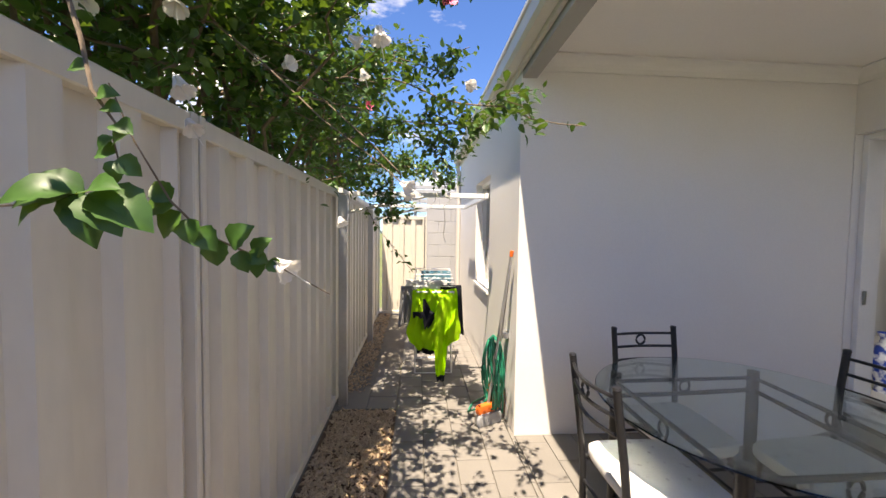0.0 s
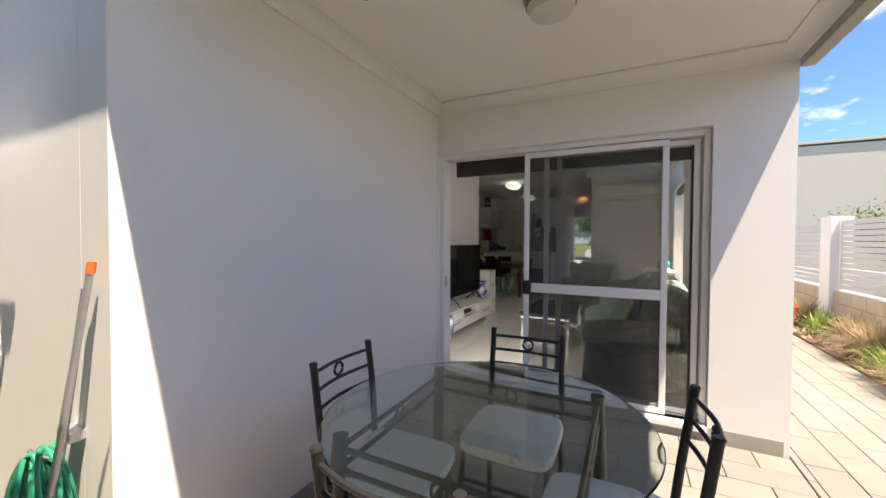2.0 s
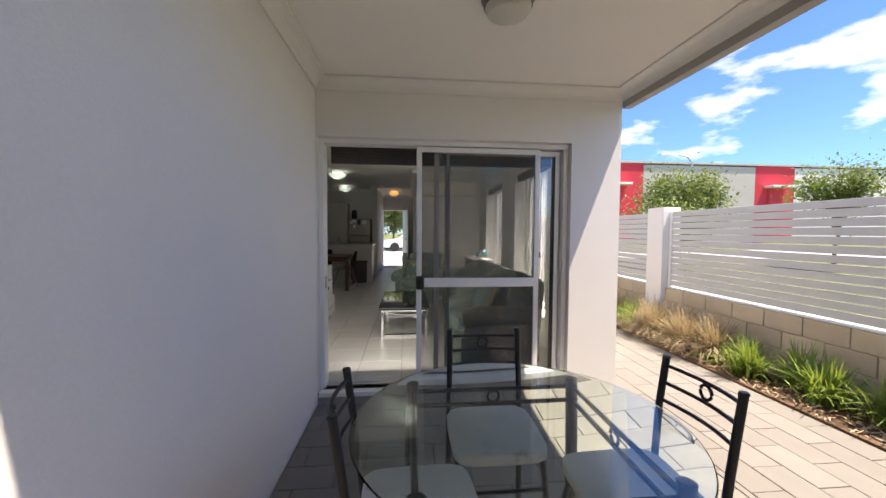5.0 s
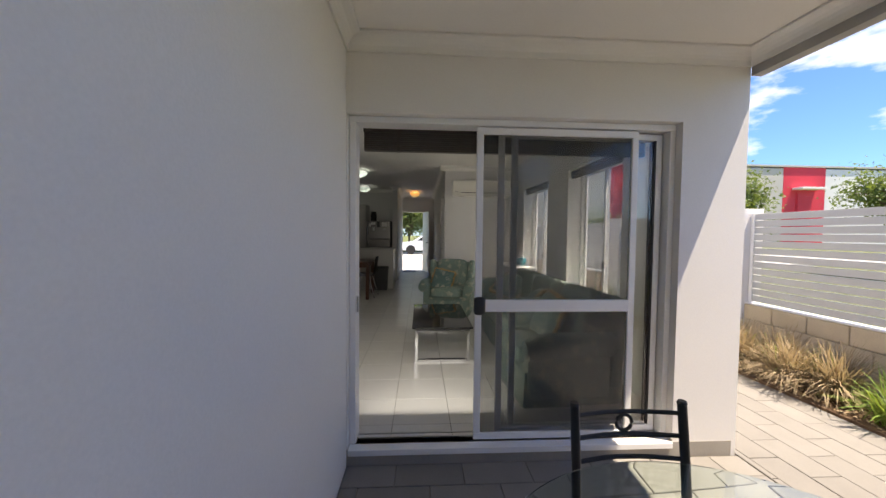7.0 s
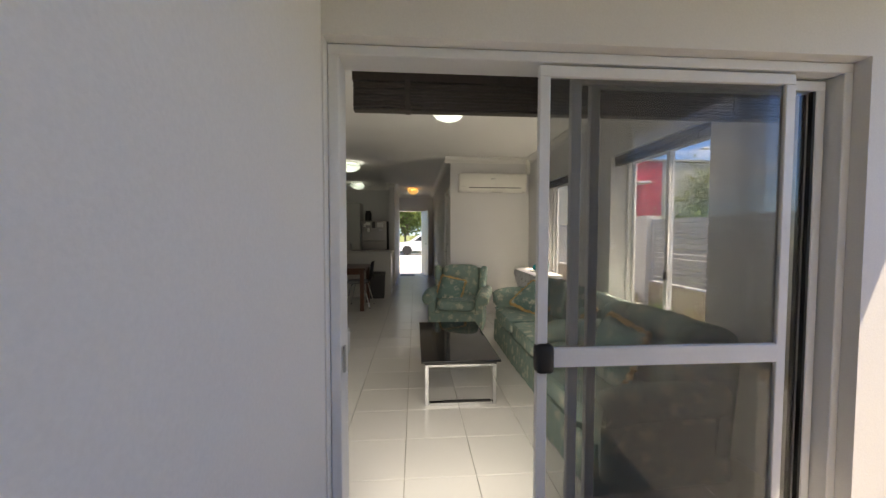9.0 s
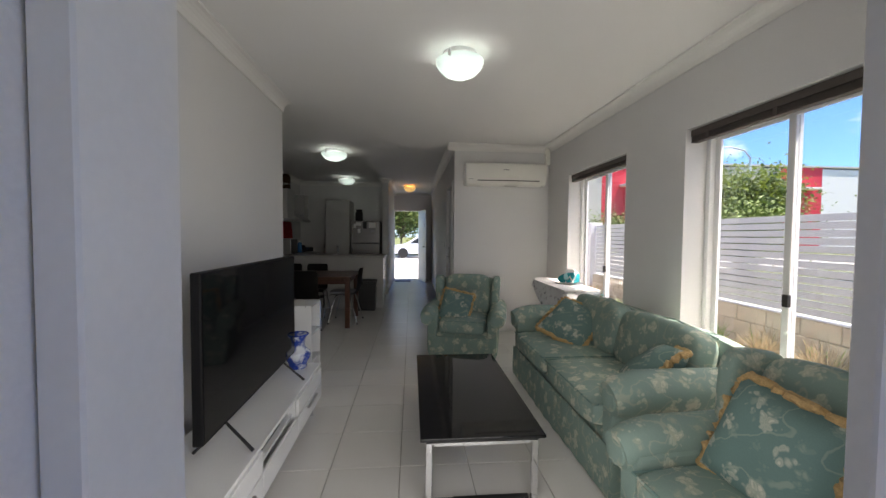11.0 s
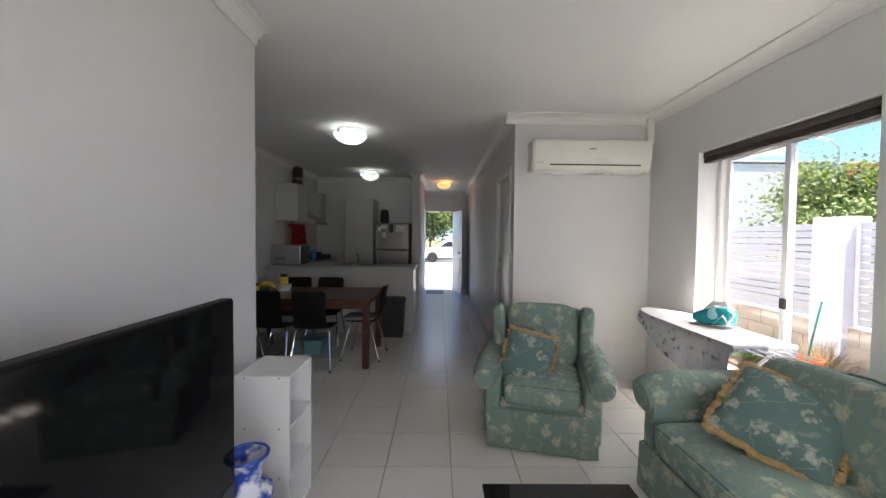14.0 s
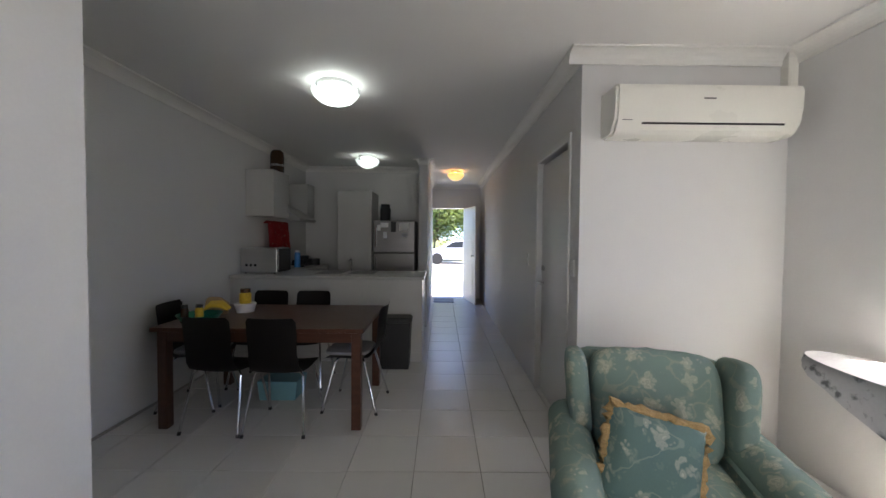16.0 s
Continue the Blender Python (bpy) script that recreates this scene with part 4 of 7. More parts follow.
# ---- indoor materials ----
def floral(name, ground_col, flower_col, leaf_col):
    """Woven damask: a sage ground with pale blossoms and darker leaves."""
    m = material(name, ground_col, 0.82, var=0.10, scale=6, fine=260, bump=0.25, depth=0.002)
    n, l = m.node_tree.nodes, m.node_tree.links
    b = n["Principled BSDF"]
    src = b.inputs["Base Color"].links[0].from_socket
    co = n.new("ShaderNodeTexCoord")
    warp = n.new("ShaderNodeTexNoise")
    warp.inputs["Scale"].default_value = 16
    l.new(co.outputs["Object"], warp.inputs["Vector"])
    wmix = n.new("ShaderNodeMix")
    wmix.data_type = "RGBA"
    wmix.inputs["Factor"].default_value = 0.05
    l.new(co.outputs["Object"], wmix.inputs["A"])
    l.new(warp.outputs["Color"], wmix.inputs["B"])
    last = src
    for scale, lo, hi, col in ((15.0, 0.10, 0.36, leaf_col), (9.6, 0.24, 0.38, flower_col)):
        v = n.new("ShaderNodeTexVoronoi")
        v.inputs["Scale"].default_value = scale
        l.new(wmix.outputs["Result"], v.inputs["Vector"])
        v2 = n.new("ShaderNodeTexVoronoi")
        v2.inputs["Scale"].default_value = scale * 4.2
        l.new(wmix.outputs["Result"], v2.inputs["Vector"])
        addn = n.new("ShaderNodeMath")
        addn.operation = "MULTIPLY_ADD"
        addn.inputs[1].default_value = 0.38
        l.new(v2.outputs["Distance"], addn.inputs[0])
        l.new(v.outputs["Distance"], addn.inputs[2])
        r = n.new("ShaderNodeMapRange")
        r.inputs["From Min"].default_value, r.inputs["From Max"].default_value = lo + 0.17, hi + 0.17
        r.inputs["To Min"].default_value, r.inputs["To Max"].default_value = 0.75, 0.0
        l.new(addn.outputs[0], r.inputs["Value"])
        rings = n.new("ShaderNodeMath")
        rings.operation = "SINE"
        ring_in = n.new("ShaderNodeMath")
        ring_in.operation = "MULTIPLY"
        ring_in.inputs[1].default_value = 42.0
        l.new(addn.outputs[0], ring_in.inputs[0])
        l.new(ring_in.outputs[0], rings.inputs[0])
        shade = n.new("ShaderNodeMapRange")
        shade.inputs["From Min"].default_value, shade.inputs["From Max"].default_value = -1.0, 0.6
        shade.inputs["To Min"].default_value, shade.inputs["To Max"].default_value = 0.5, 1.0
        l.new(rings.outputs[0], shade.inputs["Value"])
        petal = n.new("ShaderNodeMath")
        petal.operation = "MULTIPLY"
        l.new(r.outputs["Result"], petal.inputs[0])
        l.new(shade.outputs["Result"], petal.inputs[1])
        mx = n.new("ShaderNodeMix")
        mx.data_type = "RGBA"
        l.new(petal.outputs[0], mx.inputs["Factor"])
        l.new(last, mx.inputs["A"])
        mx.inputs["B"].default_value = (*col, 1)
        last = mx.outputs["Result"]
    vine = n.new("ShaderNodeTexNoise")
    vine.inputs["Scale"].default_value, vine.inputs["Detail"].default_value = 6.5, 1.0
    l.new(wmix.outputs["Result"], vine.inputs["Vector"])
    off = n.new("ShaderNodeMath")
    off.operation = "SUBTRACT"
    off.inputs[1].default_value = 0.5
    l.new(vine.outputs["Fac"], off.inputs[0])
    mag = n.new("ShaderNodeMath")
    mag.operation = "ABSOLUTE"
    l.new(off.outputs[0], mag.inputs[0])
    line = n.new("ShaderNodeMapRange")
    line.inputs["From Min"].default_value, line.inputs["From Max"].default_value = 0.006, 0.016
    line.inputs["To Min"].default_value, line.inputs["To Max"].default_value = 0.5, 0.0
    l.new(mag.outputs[0], line.inputs["Value"])
    stems = n.new("ShaderNodeMix")
    stems.data_type = "RGBA"
    stems.inputs["B"].default_value = (*leaf_col, 1)
    l.new(line.outputs["Result"], stems.inputs["Factor"])
    l.new(last, stems.inputs["A"])
    l.new(stems.outputs["Result"], b.inputs["Base Color"])
    return m


M["damask"] = floral("sage_floral_damask", (0.20, 0.28, 0.245), (0.58, 0.545, 0.43), (0.36, 0.37, 0.285))
M["damask_dark"] = floral("dark_sage_floral_damask", (0.12, 0.20, 0.185), (0.62, 0.58, 0.47), (0.30, 0.35, 0.28))
M["fringe"] = material("tan_fringe", (0.50, 0.33, 0.15), 0.9, var=0.3, scale=60, fine=200, bump=0.8, depth=0.01)
M["dark_wood"] = material("dark_stained_wood", (0.085, 0.034, 0.02), 0.32, var=0.35, scale=5, fine=60, bump=0.08, stretch=(8, 1, 8))
M["black_ply"] = material("black_stained_plywood", (0.018, 0.015, 0.014), 0.42, var=0.2, scale=8, fine=80, bump=0.05)
M["porcelain"] = material("blue_white_porcelain", (0.72, 0.75, 0.80), 0.12, var=0.03, scale=8, bump=0, tint=(0.03, 0.07, 0.36), cover=0.44)
M["kitchen_white"] = material("white_laminate", (0.52, 0.51, 0.49), 0.35, var=0.03, scale=3, bump=0.03)
M["worktop"] = material("speckled_worktop", (0.46, 0.45, 0.43), 0.3, var=0.12, scale=60, fine=200, bump=0.03)
M["red_cloth"] = material("red_printed_cloth", (0.50, 0.03, 0.03), 0.85, var=0.1, scale=20, bump=0.2, tint=(0.60, 0.36, 0.26), cover=0.60)
M["leafy_cloth"] = material("grey_leaf_print_cloth", (0.50, 0.51, 0.53), 0.85, var=0.06, scale=12, bump=0.2, tint=(0.16, 0.17, 0.18), cover=0.57)
M["dark_steel"] = material("dull_stainless_steel", (0.26, 0.25, 0.245), 0.34, metal=1.0, var=0.08, scale=3, fine=90, bump=0.05, stretch=(1, 1, 12))
M["teal"] = material("teal_plastic", (0.01, 0.30, 0.34), 0.2, var=0.03, scale=5, bump=0)
M["ac_white"] = material("off_white_abs_plastic", (0.78, 0.765, 0.70), 0.28, var=0.02, scale=3, bump=0.02)
M["door_white"] = material("white_door_paint", (0.70, 0.69, 0.67), 0.35, var=0.03, scale=3, bump=0.04)
M["shade_lit"] = material("lit_frosted_glass", (0.62, 0.70, 0.68), 0.4, var=0, bump=0, emit=0.03)
let_light_through(M["shade_lit"], (0.80, 0.92, 0.90), 0.3)
M["shade_warm"] = material("lit_warm_frosted_glass", (1.0, 0.62, 0.22), 0.4, var=0, bump=0, emit=0.10)
M["cream_cloth"] = material("cream_lampshade_cloth", (0.72, 0.68, 0.60), 0.9, var=0.06, scale=9, bump=0.2)
M["yellow"] = material("banana_yellow", (0.72, 0.48, 0.04), 0.5, var=0.15, scale=20, bump=0.05)
M["brown_paper"] = material("brown_paper", (0.42, 0.28, 0.15), 0.85, var=0.12, scale=9, bump=0.2)
M["jar"] = material("dark_jar", (0.06, 0.03, 0.015), 0.15, var=0.1, scale=9, bump=0)


# ---- upholstery ----
def rolled_arm(x0, x1, y0, y1, z_top, mat, parent):
    """A scroll arm: an upright body with a round roll along its top, outward."""
    s = 1 if x1 > 0 else -1
    bm = bmesh.new()
    soft_into(bm, (x1 - x0 - 0.05, y1 - y0 - 0.02, z_top - 0.16), ((x0 + x1) / 2 - s * 0.025, (y0 + y1) / 2, 0.06 + (z_top - 0.16) / 2), 10, 6)
    part("arm", bm, mat, parent, smooth=True)
    r = 0.095 if z_top < 0.62 else 0.108
    cx = (x0 + x1) / 2 + s * 0.025
    n = 12
    pts = [(cx, y0 - 0.01 + (y1 - y0) * k / n, z_top - r - 0.035 * max(0, 0.25 - k / n) / 0.25) for k in range(n + 1)]
    rad = [r * (0.80 if k == 0 else 0.97 if k == 1 else 1.0) for k in range(n + 1)]
    roll = part("arm_roll", tube(pts, rad, 18), mat, parent, smooth=True)
    part("scroll_front", lathe([(0.062, -0.004), (0.058, 0.006), (0.03, 0.01), (0.002, 0.008)], (0, 0, 0), 18), mat, roll, smooth=True).matrix_basis = pose(cx, y0 - 0.012, z_top - r - 0.035, 90, 0, 0)


def seat_furniture(name, label, category, at, turn, width, seats, wings, height, depth=0.86, group=""):
    """An upholstered armchair or sofa, facing its -y, with a pleated skirt to the floor."""
    t = thing(name, label, category, at, turn, group)
    hw, hd = width / 2, depth / 2
    arm = 0.17
    part("base", soft((width - (0.17 if wings else 0.10), depth - 0.12, 0.26), (0, 0.02, 0.20), 12, 5), "damask", t, smooth=True)
    bm = bmesh.new()
    inset = 0.09 if wings else 0.06
    loop = [(-hw + inset, -hd + 0.06), (hw - inset, -hd + 0.06), (hw - inset, hd - 0.04), (-hw + inset, hd - 0.04)]
    path = []
    for (ax, ay), (bx, by) in zip(loop, loop[1:] + loop[:1]):
        m = max(int(math.hypot(bx - ax, by - ay) / 0.03), 2)
        path += [(ax + (bx - ax) * k / m, ay + (by - ay) * k / m) for k in range(m)]
    rows = []
    for z, out in ((0.27, 0.0), (0.26, 0.012), (0.02, 0.022), (0.008, 0.02)):
        row = []
        for i, (px, py) in enumerate(path):
            wob = 0.004 * math.sin(i * 1.1) * (0.3 - z) / 0.3
            k = 1 + (out + wob) / max(math.hypot(px, py), 0.2)
            row.append(bm.verts.new((px * k, py * k, z)))
        rows.append(row)
    for a, b in zip(rows, rows[1:]):
        for i in range(len(path)):
            j = (i + 1) % len(path)
            bm.faces.new((a[i], a[j], b[j], b[i]))
    part("skirt", bm, "damask", t, "pleated floor-length skirt", smooth=True)
    inner = width - 2 * arm
    each = inner / seats
    for i in range(seats):
        cx = -inner / 2 + each * (i + 0.5)
        seat = part("seat_cushion", soft((each - 0.008, depth - 0.20, 0.15), (cx, -0.085, 0.375), 7, 7, puff=0.22), "damask", t, smooth=True)
        edge = [(cx + sx * (each / 2 - 0.022), -0.085 + sy * (depth / 2 - 0.118), 0.437) for sx, sy in ((-1, 1), (-1, -1), (1, -1), (1, 1))]
        part("piping", tube(edge, 0.006, 6, True), "damask_dark", seat, smooth=True)
        back_h = height - 0.40
        lean = Matrix.Rotation(radians(-13), 3, "X")
        back = part("back_cushion", soft((each - 0.01 + (0.035 if wings else 0), 0.20, back_h + (0.02 if wings else 0)), (cx, hd - 0.20, 0.40 + back_h / 2), 5, 8, lean, 0.0), "damask", t, smooth=True)
        top = 0.40 + back_h - 0.02
        part("piping", tube([(cx - each / 2 + 0.04, hd - 0.10, top - 0.02), (cx, hd - 0.095, top + 0.012), (cx + each / 2 - 0.04, hd - 0.10, top - 0.02)], 0.006, 6), "damask_dark", back, smooth=True)
    part("back_frame", soft((width - 0.12, 0.12, height - 0.12), (0, hd - 0.06, 0.08 + (height - 0.12) / 2), 9, 6, Matrix.Rotation(radians(-5), 3, "X")), "damask", t, smooth=True)
    for s in (-1, 1):
        a, b = sorted((s * (hw - arm), s * hw))
        rolled_arm(a, b, -hd + 0.06, hd - 0.12, 0.58 if wings else 0.67, "damask", t)
        if wings:
            part("wing", soft((0.10, 0.31, height - 0.47), (s * (hw - 0.10), hd - 0.20, 0.465 + (height - 0.47) / 2), 4.0, 7, Matrix.Rotation(radians(-8), 3, "X") @ Matrix.Rotation(radians(5 * s), 3, "Y")), "damask", t, smooth=True)
    return t


seat_furniture("armchair", "sage green floral wing armchair with rolled arms and skirt", "armchair", (7.48, 2.43, F), -105, 0.86, 1, True, 0.87, group="matching lounge suite")
seat_furniture("armchair", "sage green floral wing armchair beside the sliding door", "armchair", (4.35, 1.79, F), 184, 0.88, 1, True, 0.87, group="matching lounge suite")
seat_furniture("sofa", "sage green floral two-seat sofa with rolled arms under the windows", "sofa", (5.90, 1.68, F), 180, 1.90, 2, False, 0.82, group="matching lounge suite")


def pillow(size, n=12):
    """A plump square: thin at the seam, its sides drawn in a little."""
    bm = bmesh.new()
    for s in (-1, 1):
        g = [[None] * (n + 1) for _ in range(n + 1)]
        for i in range(n + 1):
            for j in range(n + 1):
                u, v = 2 * i / n - 1, 2 * j / n - 1
                t = ((1 - u ** 4) * (1 - v ** 4)) ** 0.55
                k = size / 2
                g[i][j] = bm.verts.new((u * k * (1 - 0.05 * (1 - v * v)), s * (0.006 + 0.075 * t), v * k * (1 - 0.05 * (1 - u * u))))
        for i in range(n):
            for j in range(n):
                bm.faces.new((g[i][j], g[i + 1][j], g[i + 1][j + 1], g[i][j + 1]))
    bmesh.ops.remove_doubles(bm, verts=bm.verts, dist=0.0005)
    return bm


def scatter_cushion(label, m, size=0.42):
    """A square cushion with a thick tan fringe."""
    c = new("cushion")
    c.matrix_basis = m
    tagged(c, label, "cushion", "fringed cushions")
    part("cover", pillow(size), "damask_dark", c, smooth=True)
    r = random.Random(int(size * 1000) + len(bpy.data.objects))
    h = size / 2 - 0.004
    ring = []
    for (ax, az), (bx, bz) in zip(((-h, -h), (h, -h), (h, h), (-h, h)), ((h, -h), (h, h), (-h, h), (-h, -h))):
        ring += [(ax + (bx - ax) * k / 16 + r.gauss(0, 0.004), r.gauss(0, 0.006), az + (bz - az) * k / 16 + r.gauss(0, 0.004)) for k in range(16)]
    part("fringe", tube(ring, [0.017 + 0.006 * (i % 2) for i in range(len(ring))], 7, True), "fringe", c, "thick tan fringe", smooth=True)
    return c


scatter_cushion("dark green floral cushion with tan fringe on the armchair", pose(7.36, 2.56, F + 0.555, 0, 0, -106) @ pose(0, 0.0, 0, -24, 12, 0), 0.35)
scatter_cushion("dark green floral cushion with tan fringe leaning on the sofa arm", pose(6.36, 1.66, F + 0.60, 0, 0, 180) @ pose(0, 0, 0, -56, 14, 36), 0.44)
scatter_cushion("green floral cushion with tan fringe lying on the sofa seat", pose(5.25, 1.68, F + 0.59, 0, 0, 180) @ pose(0, 0, 0, -52, -12, -25), 0.38)
scatter_cushion("dark green floral cushion with tan fringe", pose(4.38, 1.84, F + 0.61, 0, 0, 184) @ pose(0, 0.02, 0, -22, 6, 0), 0.40)

# ---- coffee table ----
ct = thing("coffee_table", "black glass coffee table on square chrome legs", "table", (0, 0, F))
part("tabletop", boxes((4.995, 6.275, 2.385, 3.01, 0.345, 0.362), bevel=0.004), "black_gloss", ct, "glossy black glass top")
part("apron", boxes((5.02, 6.25, 2.415, 2.98, 0.327, 0.345), bevel=0.002, segments=1), "black_plastic", ct)
for x in (5.02, 6.21):
    for y in (2.41, 2.945):
        part("leg", boxes((x + 0.004, x + 0.036, y + 0.004, y + 0.036, 0, 0.325), bevel=0.003, segments=1), "chrome", ct)
    part("foot_bar", boxes((x, x + 0.04, 2.447, 2.944, 0.0, 0.025), bevel=0.003, segments=1), "chrome", ct)
    part("foot_pad", boxes((x + 0.006, x + 0.034, 2.46, 2.84, 0.025, 0.032)), "black_plastic", ct, "black rubber strip")
    part("top_bar", boxes((x + 0.004, x + 0.036, 2.451, 2.944, 0.305, 0.3265), bevel=0.003, segments=1), "chrome", ct)


# ---- television and its cabinet ----
CT = 0.45
tc = thing("tv_cabinet", "white gloss low television cabinet with drawers and open niche", "cabinet")
part("top", boxes((4.53, 6.17, 3.755, 4.16, CT - 0.02, CT), bevel=0.002, segments=1), "white_gloss", tc)
part("bottom", boxes((4.55, 6.15, 3.765, 4.16, 0.19, 0.208)), "white_gloss", tc)
part("back", boxes((4.55, 6.15, 4.14, 4.155, 0.21, CT - 0.022)), "white_gloss", tc)
for x in (4.55, 5.0, 5.56, 6.135):
    part("side", boxes((x, x + 0.016, 3.765, 4.138, 0.21, CT - 0.022)), "white_gloss", tc)
part("shelf", boxes((5.018, 5.558, 3.78, 4.138, 0.325, 0.34)), "white_gloss", tc)
for a, b in ((4.553, 5.012), (5.565, 6.148)):
    dr = part("drawer", boxes((a, b, 3.745, 3.763, 0.20, 0.318), bevel=0.002, segments=1), "white_gloss", tc)
    part("handle", boxes(((a + b) / 2 - 0.11, (a + b) / 2 + 0.11, 3.726, 3.744, 0.285, 0.297), bevel=0.003), "steel", dr)
    part("flap", boxes((a, b, 3.745, 3.763, 0.324, CT - 0.024), bevel=0.002, segments=1), "white_gloss", tc)
part("drawer", boxes((5.018, 5.558, 3.745, 3.763, 0.20, 0.318), bevel=0.002, segments=1), "white_gloss", tc)
for x in (4.64, 6.04):
    for y in (3.80, 4.10):
        part("leg", tube([(x, y, F), (x, y, 0.19)], 0.02, 12), "chrome", tc, smooth=True)
mb = thing("media_box", "small black media box in the cabinet niche", "media box", (5.3, 3.9, 0.34))
part("body", boxes((-0.13, 0.13, -0.09, 0.09, 0, 0.035), bevel=0.004), "black_plastic", mb)
tv = thing("television", "large black flat-screen television, switched off", "television", (5.385, 3.905, CT), 0.6)
part("frame", boxes((-0.612, 0.612, -0.012, 0.03, 0.135, 0.838), bevel=0.006), "tv_black", tv)
part("screen", boxes((-0.604, 0.604, -0.0155, -0.013, 0.15, 0.83)), "tv_screen", tv, "dark glossy screen")
part("rear", soft((0.8, 0.05, 0.42), (0, 0.045, 0.40), 10, 4), "tv_black", tv, smooth=True)
for s in (-1, 1):
    part("foot", tube([(s * 0.42, -0.13, 0.006), (s * 0.40, 0.0, 0.135), (s * 0.42, 0.13, 0.006)], 0.008, 8), "black_plastic", tv, smooth=True)
va = thing("vase", "blue and white porcelain vase with flared lip on the cabinet", "vase", (6.078, 3.90, CT))
part("body", lathe([(0.062, 0), (0.066, 0.01), (0.064, 0.03), (0.082, 0.065), (0.092, 0.095), (0.088, 0.12), (0.062, 0.14), (0.052, 0.155), (0.051, 0.20), (0.060, 0.225), (0.072, 0.242), (0.076, 0.25), (0.07, 0.25), (0.05, 0.22), (0.045, 0.16)], sides=36, cap=False), "porcelain", va, smooth=True)
part("lip", tube([(0.074 * math.cos(a), 0.074 * math.sin(a), 0.249) for a in [2 * math.pi * k / 32 for k in range(32)]], 0.006, 8, True), material("cobalt_glaze", (0.03, 0.07, 0.38), 0.12, var=0.1, scale=30, bump=0), va, smooth=True)
uv = thing("floor_vase", "tall blue and white porcelain vase standing on the floor", "vase", (4.36, 3.72, F))
part("body", lathe([(0.075, 0), (0.075, 0.02), (0.065, 0.05), (0.095, 0.15), (0.12, 0.25), (0.105, 0.35), (0.055, 0.42), (0.05, 0.46), (0.075, 0.50), (0.07, 0.50), (0.045, 0.46)], sides=32, cap=False), "porcelain", uv, smooth=True)
fl = thing("floor_lamp", "slim floor lamp with a cream cloth shade by the door", "lamp", (4.02, 3.95, F))
part("base", lathe([(0.12, 0), (0.12, 0.015), (0.02, 0.03)], sides=28), "steel", fl, smooth=True)
part("stem", tube([(0, 0, 0.02), (0, 0, 1.05)], 0.011, 10), "steel", fl, smooth=True)
part("shade", lathe([(0.15, 0.90), (0.085, 1.16), (0.083, 1.16), (0.148, 0.90)], sides=36, cap=False), "cream_cloth", fl, smooth=True)

# ---- cube shelf ----
cs = thing("cube_shelf", "white open three-tier cube shelf beside the television", "shelf", (6.48, 3.905, F))
cs.scale = (0.91, 0.96, 1.0)
part("side", boxes((0, 0.016, 0, 0.27, 0, 0.735)), "white_gloss", cs)
part("side", boxes((0.324, 0.34, 0, 0.27, 0, 0.735)), "white_gloss", cs)
for z in (0.0, 0.235, 0.475, 0.719):
    part("shelf_board", boxes((0.017, 0.323, 0, 0.27, z, z + 0.016)), "white_gloss", cs)
part("back", boxes((0.017, 0.323, 0.262, 0.27, 0.017, 0.718)), "white_gloss", cs)
for y in (0.05, 0.22):
    for z in (0.727, 0.483, 0.243):
        part("screw", lathe([(0.004, 0), (0.003, 0.002)], (0, 0, 0), 8), "black_plastic", cs).matrix_basis = pose(-0.0005, y, z, 0, -90, 0)
od = thing("ornament", "small dark ornament on the white shelf", "ornament", (6.64, 4.02, F + 0.251))
part("body", lathe([(0.03, 0), (0.045, 0.03), (0.04, 0.07), (0.02, 0.10), (0.028, 0.12), (0.01, 0.14)], sides=16), "dark_wood", od, smooth=True)

# ---- ironing board ----
ib = thing("ironing_board", "ironing board with a grey leaf-print cover hanging over its edge", "ironing board", (0, 0, F))
def board_outline(grow, n=14):
    pts = [(6.78 + 0.057 * k, 1.19 - grow) for k in range(11)]
    for k in range(1, n):
        a = math.pi * k / n
        pts.append((7.45 + (0.50 + grow) * math.sin(a) ** 0.8, 1.37 - (0.18 + grow) * math.cos(a)))
    pts += [(7.35 - 0.057 * k, 1.55 + grow) for k in range(11)]
    return pts
part("board", prism(board_outline(0.0), 0.775, 0.80, "z"), "leafy_cloth", ib)
part("pad", prism(board_outline(0.006), 0.80, 0.812, "z"), "white_cloth", ib, "pale padded cover")
bm = bmesh.new()
ol = board_outline(0.008)
prev = None
for i, (x, y) in enumerate(ol):
    far = (x - 6.78) / 1.17
    d = max(0.05, 0.40 * max(0, 1 - far) ** 0.8 * min(1, 0.55 + far * 3)) if y > 1.25 else 0.10
    row = [bm.verts.new((x, y + (0.012 * math.sin(i * 1.9) if k else 0) + 0.02 * k / 3, 0.811 - d * k / 3)) for k in range(4)]
    if prev:
        for k in range(3):
            bm.faces.new((prev[k], row[k], row[k + 1], prev[k + 1]))
    prev = row
bmesh.ops.solidify(bm, geom=list(bm.faces), thickness=0.003)
part("cover_skirt", bm, "leafy_cloth", ib, "leaf-print cloth hanging over the edge", smooth=True)
for y in (1.24, 1.50):
    part("leg", tube([(6.85, y, 0.77), (7.55, y, 0.02)], 0.011, 8), "white_alu", ib, smooth=True)
    part("leg", tube([(7.55, y, 0.77), (6.85, y, 0.02)], 0.011, 8), "white_alu", ib, smooth=True)
for x in (6.85, 7.55):
    part("foot", tube([(x, 1.20, 0.012), (x, 1.54, 0.012)], 0.012, 8), "white_alu", ib, smooth=True)
